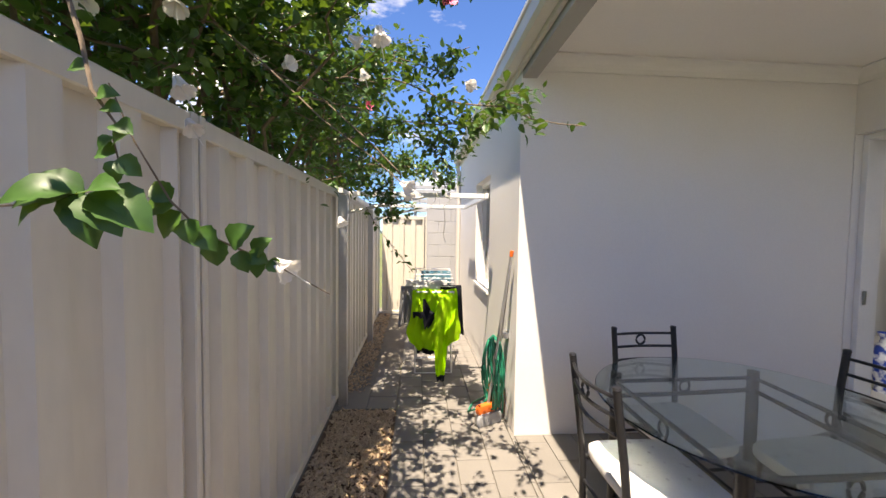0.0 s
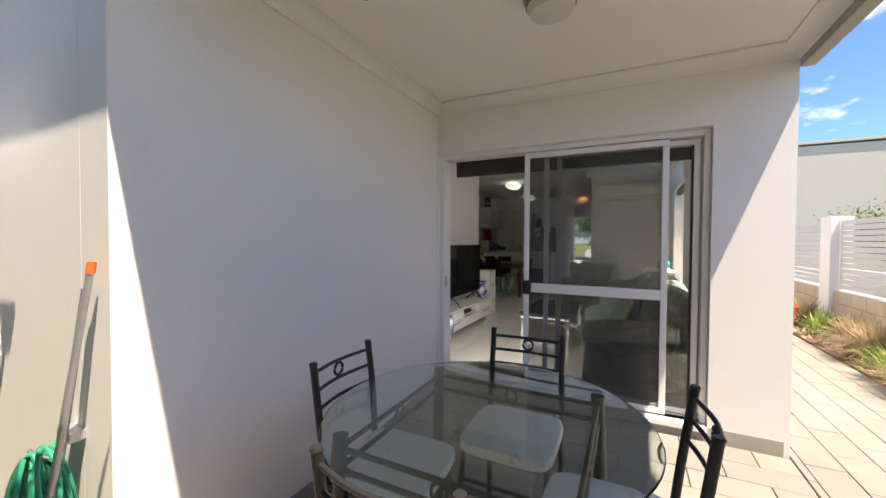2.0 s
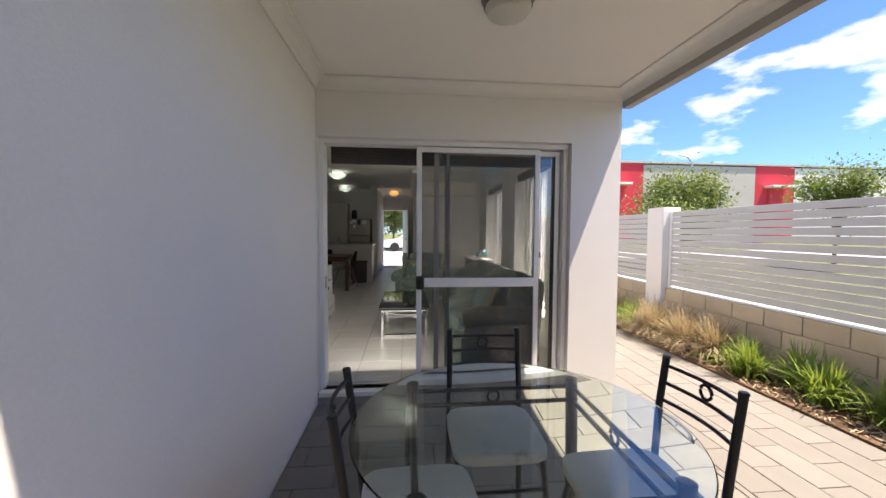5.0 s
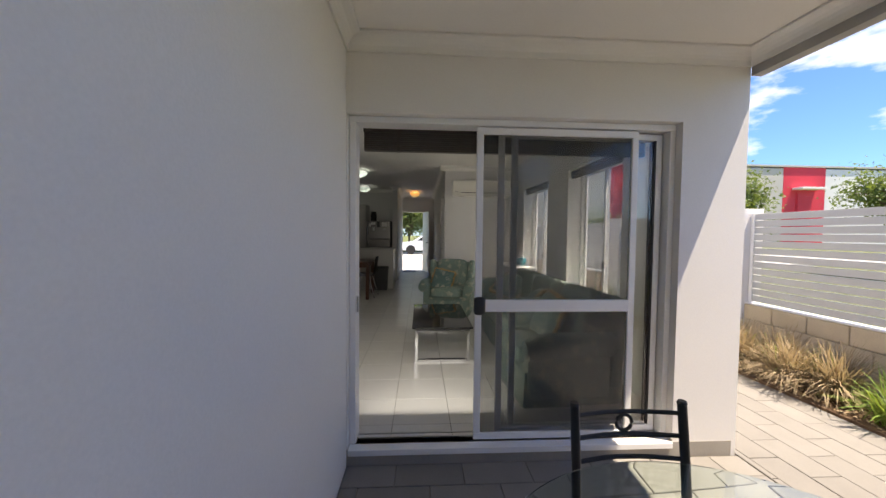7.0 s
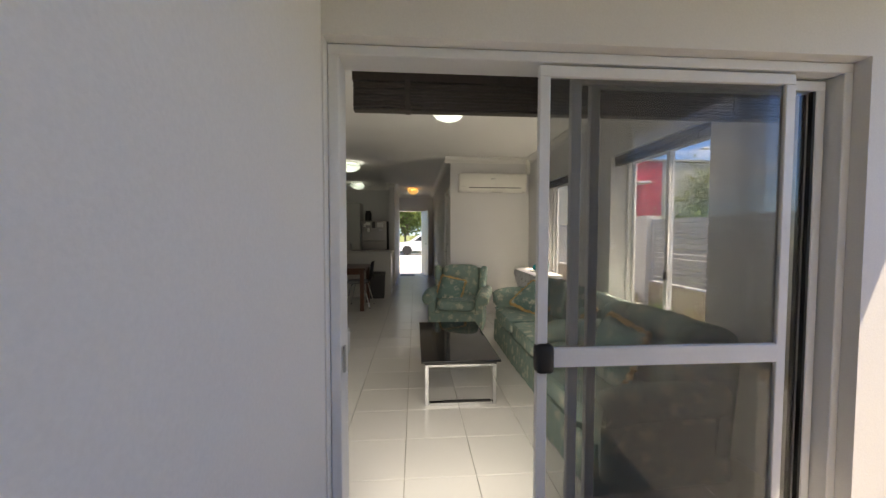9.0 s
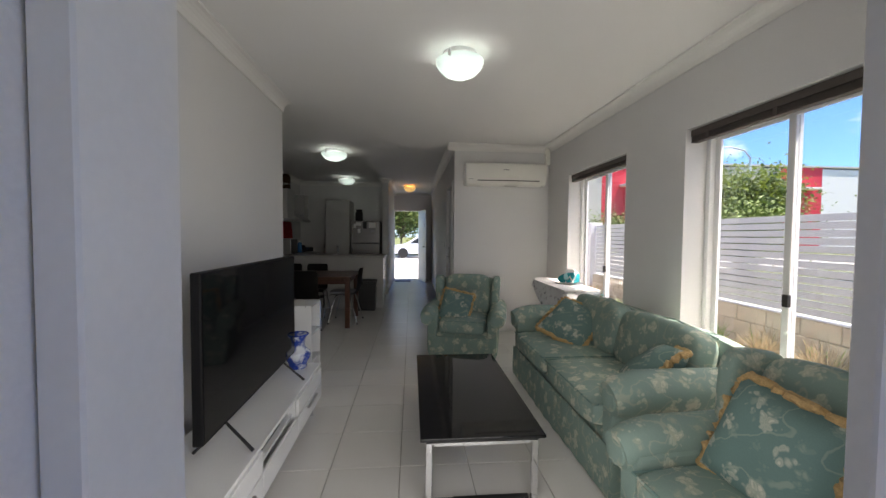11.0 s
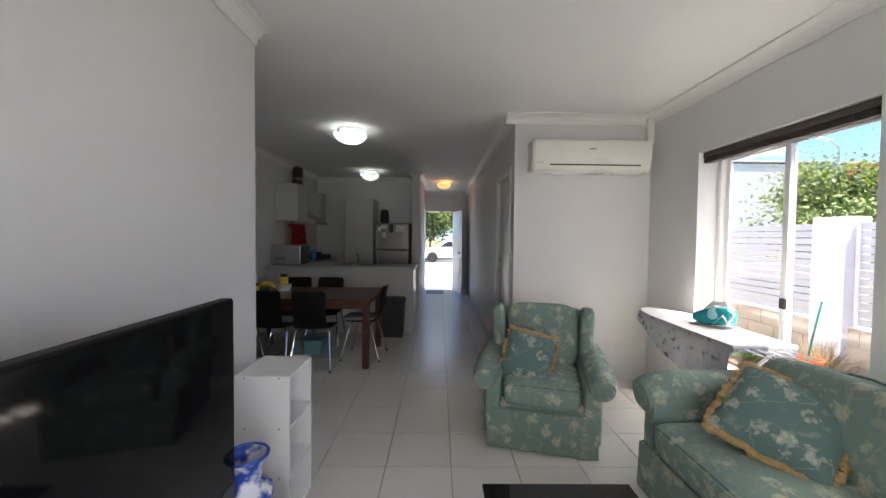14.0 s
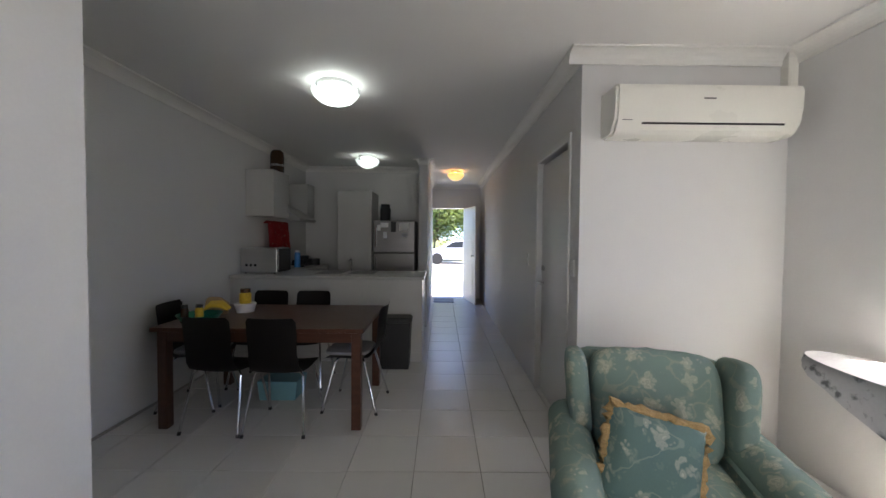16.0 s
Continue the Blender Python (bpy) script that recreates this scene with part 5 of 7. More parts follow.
for i in range(5):
    part("iron_rest", tube([(6.78, 1.24 + i * 0.065, 0.80), (6.65, 1.25 + i * 0.06, 0.79), (6.54, 1.27 + i * 0.05, 0.80)], 0.004, 6), "chrome", ib)
ir = thing("steam_iron", "teal and white steam iron standing on the ironing board", "iron", (7.25, 1.32, F + 0.812), 32)
ir.scale = (1.08, 1.08, 1.08)
bm = soft((0.24, 0.13, 0.13), (0, 0, 0.075), 3.2, 7)
for v in bm.verts:
    f = (v.co.x + 0.12) / 0.24
    v.co.y *= 1 - 0.7 * f * f
    v.co.z = 0.012 + (v.co.z - 0.012) * (1 - 0.5 * f ** 1.5)
part("body", bm, "teal", ir, smooth=True)
part("tank", soft((0.13, 0.12, 0.10), (-0.03, 0.0, 0.075), 2.6, 6), material("clear_teal_plastic", (0.35, 0.75, 0.78), 0.1, var=0, bump=0), ir, smooth=True)
part("soleplate", boxes((-0.125, 0.115, -0.06, 0.06, 0.0, 0.012), bevel=0.005), "steel", ir)
part("handle", tube([(-0.10, 0, 0.11), (-0.07, 0, 0.15), (0.0, 0, 0.148), (0.06, 0, 0.08)], 0.014, 10), "white_gloss", ir, smooth=True)
part("cord", tube([(-0.1, 0.02, 0.12), (-0.13, 0.06, 0.10), (-0.10, 0.078, 0.03), (-0.02, 0.08, 0.02), (-0.08, 0.085, 0.09), (-0.12, 0.08, 0.03)], 0.006, 7), "white_gloss", ir, smooth=True)

# ---- air conditioner ----
ac = thing("air_conditioner", "off-white split air conditioner high on the wall", "air conditioner")
prof = [(8.398, 2.13), (8.27, 2.13), (8.235, 2.15), (8.205, 2.20), (8.19, 2.28), (8.186, 2.38), (8.20, 2.412), (8.23, 2.422), (8.398, 2.422)]
part("case", prism(prof, 1.24, 2.325, "y"), "ac_white", ac, smooth=True)
part("louvre", prism([(8.262, 2.134), (8.226, 2.153), (8.218, 2.17), (8.224, 2.172), (8.236, 2.158), (8.268, 2.138)], 1.33, 2.18, "y"), "ac_white", ac)
# no opening is cut: the slot's shade is a near-black strip
part("slot", prism([(8.213, 2.183), (8.2075, 2.194), (8.2145, 2.196), (8.220, 2.185)], 1.33, 2.18, "y"), "dark", ac, "near-black strip standing in for the shaded air outlet slot")
part("end_cap", prism([(8.398, 2.14), (8.27, 2.14), (8.21, 2.21), (8.196, 2.30), (8.198, 2.40), (8.398, 2.412)], 2.326, 2.345, "y"), "ac_white", ac)
part("badge", boxes((8.1835, 8.186, 1.76, 1.83, 2.325, 2.333)), "grey_alu", ac, "small grey maker's mark")
part("display", boxes((8.199, 8.2025, 2.24, 2.30, 2.203, 2.207)), "grey_alu", ac)
part("pipe_cover", boxes((8.34, 8.398, 1.135, 1.20, 2.43, CEIL - 0.001), bevel=0.004), "ac_white", ac)

# ---- ceiling lamps ----
def dome(at, r, mat, power, colour, label):
    d = thing("ceiling_light", label, "ceiling light", (*at, CEIL), 0, "ceiling lights")
    part("plate", lathe([(r * 0.7, -0.0005), (r * 0.72, -0.03), (r * 0.5, -0.045)], sides=36), "white_gloss", d, smooth=True)
    part("bowl", lathe([(r, -0.055), (r * 0.99, -0.07), (r * 0.90, -0.10), (r * 0.70, -0.135), (r * 0.42, -0.158), (r * 0.2, -0.167), (0.002, -0.17)], sides=40, cap=False), mat, d, "lit frosted glass bowl", smooth=True)
    for k in range(3):
        a = 2 * math.pi * k / 3 + 0.5
        part("clip", lathe([(0.008, -0.08), (0.012, -0.055), (0.006, -0.03)], (r * 0.97 * math.cos(a), r * 0.97 * math.sin(a), 0), 10), "chrome", d, smooth=True)
    lt = bpy.data.lights.new("lamp", "POINT")
    lt.energy, lt.color, lt.shadow_soft_size = power * 0.9, colour, r * 0.25
    lo = new("lamp_light", lt)
    lo.location = (at[0], at[1], CEIL - 0.09)
    return d


dome((5.845, 2.73), 0.165, "shade_lit", LAMP * 0.6, (0.93, 1.0, 1.0), "frosted glass ceiling light, switched on")
dome((8.955, 4.204), 0.185, "shade_lit", LAMP * 0.75, (0.93, 1.0, 1.0), "frosted glass ceiling light, switched on")
dome((11.62, 4.475), 0.178, "shade_lit", LAMP * 0.5, (0.93, 1.0, 1.0), "frosted glass ceiling light, switched on")
dome((12.80, 3.11), 0.15, "shade_warm", LAMP * 0.35, (1.0, 0.72, 0.38), "small warm glass ceiling light, switched on")

# ---- bucket and garden stake outside the living room window ----
bk = thing("bucket", "orange plastic bucket standing outside the window", "bucket", (8.47, -0.55, 0.0))
part("body", lathe([(0.10, 0.0), (0.105, 0.01), (0.14, 0.29), (0.15, 0.292), (0.152, 0.31), (0.136, 0.31), (0.13, 0.28), (0.098, 0.015)], sides=32), "orange", bk, smooth=True)
part("bucket_handle", tube([(0.15 * math.cos(a), -0.02 - 0.03 * math.sin(a), 0.295 - 0.10 * math.sin(a)) for a in [math.pi * i / 12 for i in range(13)]], 0.003, 6), "chrome", bk, "thin wire handle", smooth=True)
sk = thing("garden_stake", "green plastic garden stake leaning in the bucket", "stake")
part("rod", tube([(8.50, -0.56, 0.02), (8.40, -0.53, 0.47), (8.28, -0.50, 0.92)], 0.009, 8), "hose", sk, smooth=True)

# ---- dining table and chairs ----
dt = thing("dining_table", "dark reddish-brown wooden dining table", "table", (0.05, -0.045, F))
part("tabletop", boxes((8.555, 9.50, 3.955, 5.465, 0.715, 0.745), bevel=0.004), "dark_wood", dt)
for x0, x1, y0, y1 in ((8.62, 9.44, 4.02, 4.045), (8.62, 9.44, 5.375, 5.40), (8.60, 8.625, 4.05, 5.37), (9.435, 9.46, 4.05, 5.37)):
    part("apron", boxes((x0, x1, y0, y1, 0.635, 0.714)), "dark_wood", dt)
for x in (8.59, 9.40):
    for y in (3.98, 5.37):
        part("leg", boxes((x, x + 0.068, y, y + 0.068, 0, 0.714), bevel=0.004), "dark_wood", dt)


def dining_chair(at, turn, pad=False):
    """A moulded black shell on four bent chrome legs, facing its -y."""
    c = thing("dining_chair", "black moulded plywood chair on chrome legs" + (" with grey cushion" if pad else ""), "chair", at, turn, "chairs round the dining table")
    bm = bmesh.new()
    prof = [(-0.21, 0.425), (-0.19, 0.44), (-0.08, 0.445), (0.06, 0.437), (0.15, 0.445), (0.195, 0.50), (0.215, 0.60), (0.225, 0.72), (0.24, 0.815), (0.25, 0.842)]
    widths = [0.36, 0.39, 0.40, 0.39, 0.37, 0.35, 0.335, 0.345, 0.34, 0.30]
    rows = []
    for (y, z), w_ in zip(prof, widths):
        rows.append([bm.verts.new((w_ * (u / 8 - 0.5), y - (0.022 * (1 - (u / 4 - 1) ** 2) * -1 if z > 0.5 else 0), z - (0.014 * (1 - (u / 4 - 1) ** 2) if z <= 0.5 else 0))) for u in range(9)])
    for a, b in zip(rows, rows[1:]):
        for u in range(8):
            bm.faces.new((a[u], a[u + 1], b[u + 1], b[u]))
    bmesh.ops.solidify(bm, geom=list(bm.faces), thickness=0.012)
    part("shell", bm, "black_ply", c, "black moulded seat and back", smooth=True)
    for s in (-1, 1):
        part("front_leg", tube([(s * 0.06, -0.09, 0.425), (s * 0.15, -0.10, 0.425), (s * 0.175, -0.115, 0.40), (s * 0.215, -0.215, 0.0)], 0.0095, 9), "chrome", c, smooth=True)
        part("back_leg", tube([(s * 0.06, 0.09, 0.425), (s * 0.15, 0.10, 0.425), (s * 0.175, 0.115, 0.40), (s * 0.215, 0.225, 0.0)], 0.0095, 9), "chrome", c, smooth=True)
        for y in (-0.215, 0.225):
            part("foot_cap", tube([(s * 0.215, y, 0.0), (s * 0.212, y * 0.97, 0.022)], 0.0125, 9), "black_plastic", c, smooth=True)
    if pad:
        part("seat_pad", soft((0.36, 0.36, 0.04), (0, -0.04, 0.468), 5, 5, puff=0.3), "grey_cloth", c, "grey seat cushion", smooth=True)
    return c


dining_chair((8.75, 4.52, F), 90)
dining_chair((8.77, 4.96, F), 86)
dining_chair((9.55, 4.66, F), -90)
dining_chair((9.55, 5.09, F), -90)
dining_chair((9.10, 5.38, F), 4, True)
dining_chair((9.10, 4.07, F), 176, True)

TT = F + 0.745
def jar(name, label, at, r, h, mat, lid, cap_h=0.02):
    j = thing(name, label, name.replace("_", " "), at)
    part("body", lathe([(r * 0.9, 0), (r, 0.008), (r, h * 0.8), (r * 0.75, h * 0.92)], sides=20), mat, j, smooth=True)
    part("lid", lathe([(r * 0.85, 0), (r * 0.85, cap_h), (r * 0.8, cap_h + 0.003)], (0, 0, h * 0.92), 20), lid, j, smooth=True)
    return j


gb = thing("fruit_basket", "green plastic basket with fruit on the dining table", "basket", (8.82, 5.20, TT))
part("basket", lathe([(0.11, 0), (0.15, 0.055), (0.155, 0.06), (0.145, 0.058), (0.105, 0.008)], sides=24, cap=False), "hose", gb, smooth=True)
part("base", lathe([(0.105, 0.002), (0.105, 0.006)], sides=24), "hose", gb)
for k in range(4):
    bn = thing("banana", "ripe yellow banana in the basket", "banana", (8.86 + 0.01 * k, 5.10, TT + 0.05), k * 14)
    part("body", tube([(0.02 * k, -0.09, 0.03), (0.02 * k, -0.04, 0.06 + 0.004 * k), (0.02 * k, 0.03, 0.065 + 0.004 * k), (0.02 * k, 0.09, 0.03)], [0.008, 0.017, 0.017, 0.006], 9), "yellow", bn, smooth=True)
jar("spice_jar", "small dark jar with a yellow label", (8.74, 5.26, TT + 0.006), 0.026, 0.12, "jar", "black_plastic")
jar("spice_jar", "small dark jar with a yellow label", (8.77, 5.17, TT + 0.006), 0.028, 0.12, "yellow", "black_plastic")
jar("coffee_jar", "yellow jar with a dark lid on a plastic tub", (9.2, 5.05, TT + 0.075), 0.048, 0.10, "yellow", "jar", 0.03)
tb = thing("plastic_tub", "white plastic tub on the dining table", "tub", (9.2, 5.05, TT))
part("body", lathe([(0.07, 0), (0.085, 0.06), (0.088, 0.066), (0.088, 0.075), (0.0, 0.075)], sides=24), "white_gloss", tb, smooth=True)
pb = thing("paper_bag", "brown paper bag lying on the dining table", "bag", (9.05, 5.2, TT))
part("body", soft((0.20, 0.13, 0.12), (0, 0, 0.075), 4, 5, Matrix.Rotation(0.5, 3, "Y")), "brown_paper", pb, smooth=True)
bn_ = thing("rubbish_bin", "black plastic rubbish bin with lid beside the bench", "bin", (10.01, 3.85, F))
bn_.scale = (0.80, 1.0, 1.0)
part("body", prism([(-0.15, 0), (0.15, 0), (0.17, 0.50), (-0.17, 0.50)], -0.14, 0.14, "x"), "black_plastic", bn_)
part("lid", soft((0.31, 0.36, 0.06), (0, 0, 0.515), 8, 4), "black_plastic", bn_, smooth=True)
bx_ = thing("storage_tub", "pale blue plastic tub on the floor under the table", "tub", (9.25, 4.75, F))
part("body", prism([(-0.15, 0), (0.15, 0), (0.17, 0.16), (-0.17, 0.16)], -0.12, 0.12, "x"), material("pale_blue_plastic", (0.20, 0.42, 0.48), 0.4, var=0.05, scale=5, bump=0.02), bx_)

# ---- kitchen ----
BT = 1.06
pe = thing("breakfast_bench", "white kitchen peninsula with a pale stone-look top", "kitchen bench")
part("body", boxes((10.16, 10.80, 3.575, 5.72, F, BT - 0.04)), "kitchen_white", pe)
part("kickboard", boxes((10.15, 10.159, 3.58, 5.72, F, F + 0.10)), "kitchen_white", pe)
wt = thing("worktop", "pale speckled laminate worktop with rounded edge", "worktop")
part("top", boxes((10.12, 10.84, 3.545, 5.718, BT - 0.038, BT), bevel=0.008), "worktop", wt, smooth=False)
part("side_top", boxes((10.842, 11.84, 5.12, 5.718, BT - 0.038, BT), bevel=0.008), "worktop", wt)
sk = thing("sink", "stainless steel double sink with drainer", "sink", (10.50, 4.35, BT))
part("rim", boxes((-0.23, 0.23, -0.52, 0.52, 0.0005, 0.006), bevel=0.002, segments=1), "steel", sk)
# bowls are not hollow: dark grey plates put their shade into colour
for y in (-0.05, 0.33):
    part("bowl", boxes((-0.17, 0.17, y - 0.15, y + 0.15, 0.0065, 0.009), bevel=0.001, segments=1), "grey_alu", sk, "flat dark plate standing in for the shaded sink bowl")
part("tap", tube([(0.18, 0.14, 0.0), (0.18, 0.14, 0.13), (0.14, 0.14, 0.165), (0.05, 0.14, 0.15)], 0.012, 10), "chrome", sk, smooth=True)
part("tap_lever", tube([(0.18, 0.14, 0.13), (0.22, 0.14, 0.17)], 0.007, 8), "chrome", sk, smooth=True)
bc = thing("base_cabinet", "white laminate base cabinet along the kitchen wall", "cabinet")
part("body", boxes((10.845, 11.84, 5.15, 5.718, F + 0.1, BT - 0.04)), "kitchen_white", bc)
for x in (10.85, 11.35):
    d_ = part("door", boxes((x, x + 0.485, 5.13, 5.149, F + 0.11, BT - 0.05), bevel=0.002, segments=1), "kitchen_white", bc)
    part("handle", boxes((x + 0.43, x + 0.44, 5.11, 5.129, 0.75, 0.87), bevel=0.002, segments=1), "steel", d_)
part("plinth", boxes((10.845, 11.84, 5.18, 5.718, F, F + 0.1)), "grey_alu", bc)
hb = thing("cooktop", "black gas cooktop set in the worktop", "cooktop", (11.35, 5.42, BT))
part("plate", boxes((-0.28, 0.28, -0.22, 0.22, 0.0005, 0.012), bevel=0.004), "steel", hb)
for x in (-0.14, 0.14):
    for y in (-0.1, 0.1):
        part("burner", lathe([(0.045, 0.012), (0.045, 0.03), (0.02, 0.036)], (x, y, 0), 16), "black_plastic", hb, smooth=True)
        part("trivet", boxes((x - 0.09, x + 0.09, y - 0.006, y + 0.006, 0.04, 0.05), (x - 0.006, x + 0.006, y - 0.09, y + 0.09, 0.04, 0.05)), "black_plastic", hb)
mw = thing("microwave_oven", "grey microwave oven with black door on the bench", "microwave", (10.47, 5.47, BT))
part("case", boxes((-0.15, 0.22, -0.20, 0.22, 0.012, 0.30), bevel=0.006), "steel", mw)
part("door", boxes((-0.14, 0.215, -0.216, -0.201, 0.02, 0.29), bevel=0.004), "black_gloss", mw, "black glass door")
# solid near-black discs stand in for the shade inside the round vents
for k in range(3):
    part("vent", lathe([(0.016, 0), (0.013, 0.003)], (0, 0, 0), 14), "dark", mw).matrix_basis = pose(-0.151, 0.15 - 0.05 * k, 0.10, 0, -90, 0)
for x in (-0.11, 0.18):
    for y in (-0.16, 0.18):
        part("foot", lathe([(0.012, 0), (0.014, 0.013)], (x, y, 0), 10), "black_plastic", mw)
uc = thing("wall_cabinet", "white laminate wall cabinet above the bench", "cabinet")
part("body", boxes((10.50, 10.96, 5.40, 5.718, 1.74, 2.30)), "kitchen_white", uc)
d_ = part("door", boxes((10.502, 10.958, 5.381, 5.399, 1.735, 2.30), bevel=0.002, segments=1), "kitchen_white", uc)
part("handle", boxes((10.90, 10.91, 5.362, 5.380, 1.80, 1.92), bevel=0.002, segments=1), "steel", d_)
rh = thing("range_hood", "stainless steel canopy range hood with round duct", "range hood")
part("canopy", prism([(5.718, 1.76), (5.28, 1.70), (5.25, 1.715), (5.25, 1.74), (5.52, 1.90), (5.718, 1.90)], 10.98, 11.62, "x"), "steel", rh)
part("duct", tube([(11.10, 5.60, 1.90), (11.10, 5.60, 2.36)], 0.085, 20), "steel", rh, smooth=True)
uc2 = thing("wall_cabinet", "white laminate wall cabinet beside the range hood", "cabinet")
part("body", boxes((11.74, 12.05, 5.42, 5.718, 1.74, 2.30)), "kitchen_white", uc2)
dk = thing("vent_duct", "dark round vent duct above the range hood", "duct", (11.10, 5.60, 2.36))
part("pipe", lathe([(0.088, 0), (0.088, 0.22), (0.082, 0.27), (0.05, 0.30)], sides=24), "jar", dk, smooth=True)
part("band", lathe([(0.088, 0.08), (0.088, 0.11)], sides=24, cap=False), "steel", dk)
rt = hung_cloth("tea_towel", "red printed tea towel hanging below the range hood", "red_cloth", 5.66, 1.69, 10.90, 11.55, 0.36, 0.02, 21)
bt_ = jar("bottle", "blue plastic bottle by the kitchen wall", (11.15, 5.35, BT), 0.04, 0.24, material("blue_plastic", (0.03, 0.18, 0.45), 0.3, var=0.05, scale=5, bump=0), "white_gloss")
for x, y, r, h in ((11.66, 5.30, 0.09, 0.10), (11.72, 5.5, 0.1, 0.14), (11.6, 5.52, 0.08, 0.08)):
    po = thing("cooking_pot", "dark cooking pot on the kitchen worktop", "pot", (x, y, BT))
    part("body", lathe([(r * 0.9, 0), (r, 0.01), (r, h), (r * 0.95, h + 0.004)], sides=24), "black_plastic", po, smooth=True)
    part("handle", tube([(r, 0, h * 0.8), (r + 0.1, -0.03, h * 0.85)], 0.01, 8), "black_plastic", po, smooth=True)
pa = thing("pantry_cupboard", "tall white laminate pantry cupboard", "cupboard", (11.85, 4.455, F))
part("body", boxes((0.0, 0.645, 0, 0.53, 0.0, 2.115)), "kitchen_white", pa)
d_ = part("door", boxes((-0.018, -0.001, 0.003, 0.527, 0.1, 2.113), bevel=0.002, segments=1), "kitchen_white", pa)
part("handle", boxes((-0.036, -0.018, 0.05, 0.062, 1.0, 1.15), bevel=0.002, segments=1), "steel", d_)
fr = thing("refrigerator", "stainless steel two-door refrigerator with notes on its door", "refrigerator", (11.85, 3.775, F))
part("body", boxes((0.06, 0.63, 0, 0.66, 0.02, 1.66), bevel=0.006), "grey_alu", fr)
for z0, z1 in ((0.05, 1.145), (1.155, 1.655)):
    d_ = part("door", boxes((0.0, 0.058, 0.004, 0.656, z0, z1), bevel=0.012, segments=3), "dark_steel", fr, "stainless steel door")
    part("handle", boxes((-0.03, -0.001, 0.60, 0.618, z0 + 0.1 if z0 > 1 else z1 - 0.45, z0 + 0.4 if z0 > 1 else z1 - 0.06), bevel=0.004), "chrome", d_)
for x in (0.1, 0.55):
    for y in (0.06, 0.58):
        part("foot", lathe([(0.02, 0), (0.02, 0.022)], (x, y, 0), 10), "black_plastic", fr)
r_ = random.Random(9)
for k, (y, z, w_, h_, mt) in enumerate(((0.10, 1.50, 0.15, 0.12, "white_gloss"), (0.30, 1.48, 0.08, 0.16, "black_plastic"), (0.42, 1.55, 0.12, 0.07, "white_gloss"), (0.44, 1.38, 0.06, 0.10, "white_gloss"), (0.12, 1.40, 0.09, 0.06, "grey_cloth"), (0.54, 1.50, 0.05, 0.09, "white_gloss"))):
    nt = thing("fridge_note", "small paper note held on the refrigerator door", "note", (11.85, 3.775, F))
    part("paper", boxes((-0.004, -0.001, y, y + w_, z, z + h_)), mt, nt)
jar("protein_tub", "black and red plastic tub on top of the refrigerator", (12.05, 4.27, F + 1.66), 0.085, 0.24, "black_plastic", "black_plastic", 0.04)

# ---- hall ----
hd_ = tagged(new("door_2"), "white painted hall door standing shut, with lever handle", "door", kind="structure")
part("leaf", boxes((8.63, 9.41, 2.40, 2.435, F + 0.005, F + 2.06), bevel=0.002, segments=1), "door_white", hd_)
part("architrave", boxes((8.565, 8.61, 2.471, 2.484, F, F + 2.13), (9.43, 9.475, 2.471, 2.484, F, F + 2.13), (8.61, 9.43, 2.471, 2.484, F + 2.08, F + 2.13), bevel=0.003, segments=1), "door_white", hd_)
part("handle", tube([(9.34, 2.435, 1.10), (9.34, 2.48, 1.10), (9.32, 2.49, 1.10), (9.22, 2.49, 1.10)], 0.009, 8), "steel", hd_, smooth=True)
part("deadlock", lathe([(0.026, 0), (0.026, 0.016), (0.02, 0.02)], (0, 0, 0), 18), "steel", hd_, smooth=True).matrix_basis = pose(9.34, 2.435, 1.235, -90, 0, 0)
for at, ax in (((9.80, 2.472, 1.285), "x"), ((8.50, 2.472, 1.30), "x")):
    sw = thing("light_switch", "white plastic light switch on the wall", "switch", at)
    part("plate", boxes((-0.036, 0.036, 0, 0.008, -0.058, 0.058), bevel=0.003) if ax == "x" else boxes((-0.008, 0, -0.036, 0.036, -0.058, 0.058), bevel=0.003), "white_gloss", sw)
    part("rocker", boxes((-0.012, 0.012, 0.008, 0.013, -0.016, 0.016), bevel=0.002) if ax == "x" else boxes((-0.013, -0.008, -0.012, 0.012, -0.016, 0.016), bevel=0.002), "white_gloss", sw)
fd = tagged(new("door_3"), "white panelled front door standing open into the hall", "door", kind="structure")
lf = part("leaf", boxes((-0.86, 0, -0.018, 0.018, 0.006, 2.06), bevel=0.003), "door_white", fd)
for z0, z1 in ((0.2, 0.85), (1.0, 1.35), (1.45, 1.92)):
    part("panel", boxes((-0.72, -0.14, 0.0185, 0.026, z0, z1), bevel=0.006), "door_white", lf)
part("handle", lathe([(0.012, 0), (0.012, 0.04), (0.028, 0.05), (0.022, 0.075)], (0, 0, 0), 16), "steel", lf, smooth=True).matrix_basis = pose(-0.80, 0.018, 1.02, -90, 0, 0)
fd.matrix_basis = pose(14.58, 2.835, F, 0, 0, 13)
part("jamb", boxes((14.604, 14.80, 2.817, 2.845, F, F + 2.098), (14.604, 14.80, 3.57, 3.598, F, F + 2.098), (14.604, 14.80, 2.847, 3.568, F + 2.07, F + 2.098)), "door_white", fd).matrix_parent_inverse = fd.matrix_basis.inverted()
fdm = thing("door_mat", "dark door mat at the front door", "mat", (14.25, 3.3, F))
part("mat", boxes((-0.25, 0.25, -0.22, 0.22, 0.0, 0.012), bevel=0.004), "black_plastic", fdm)
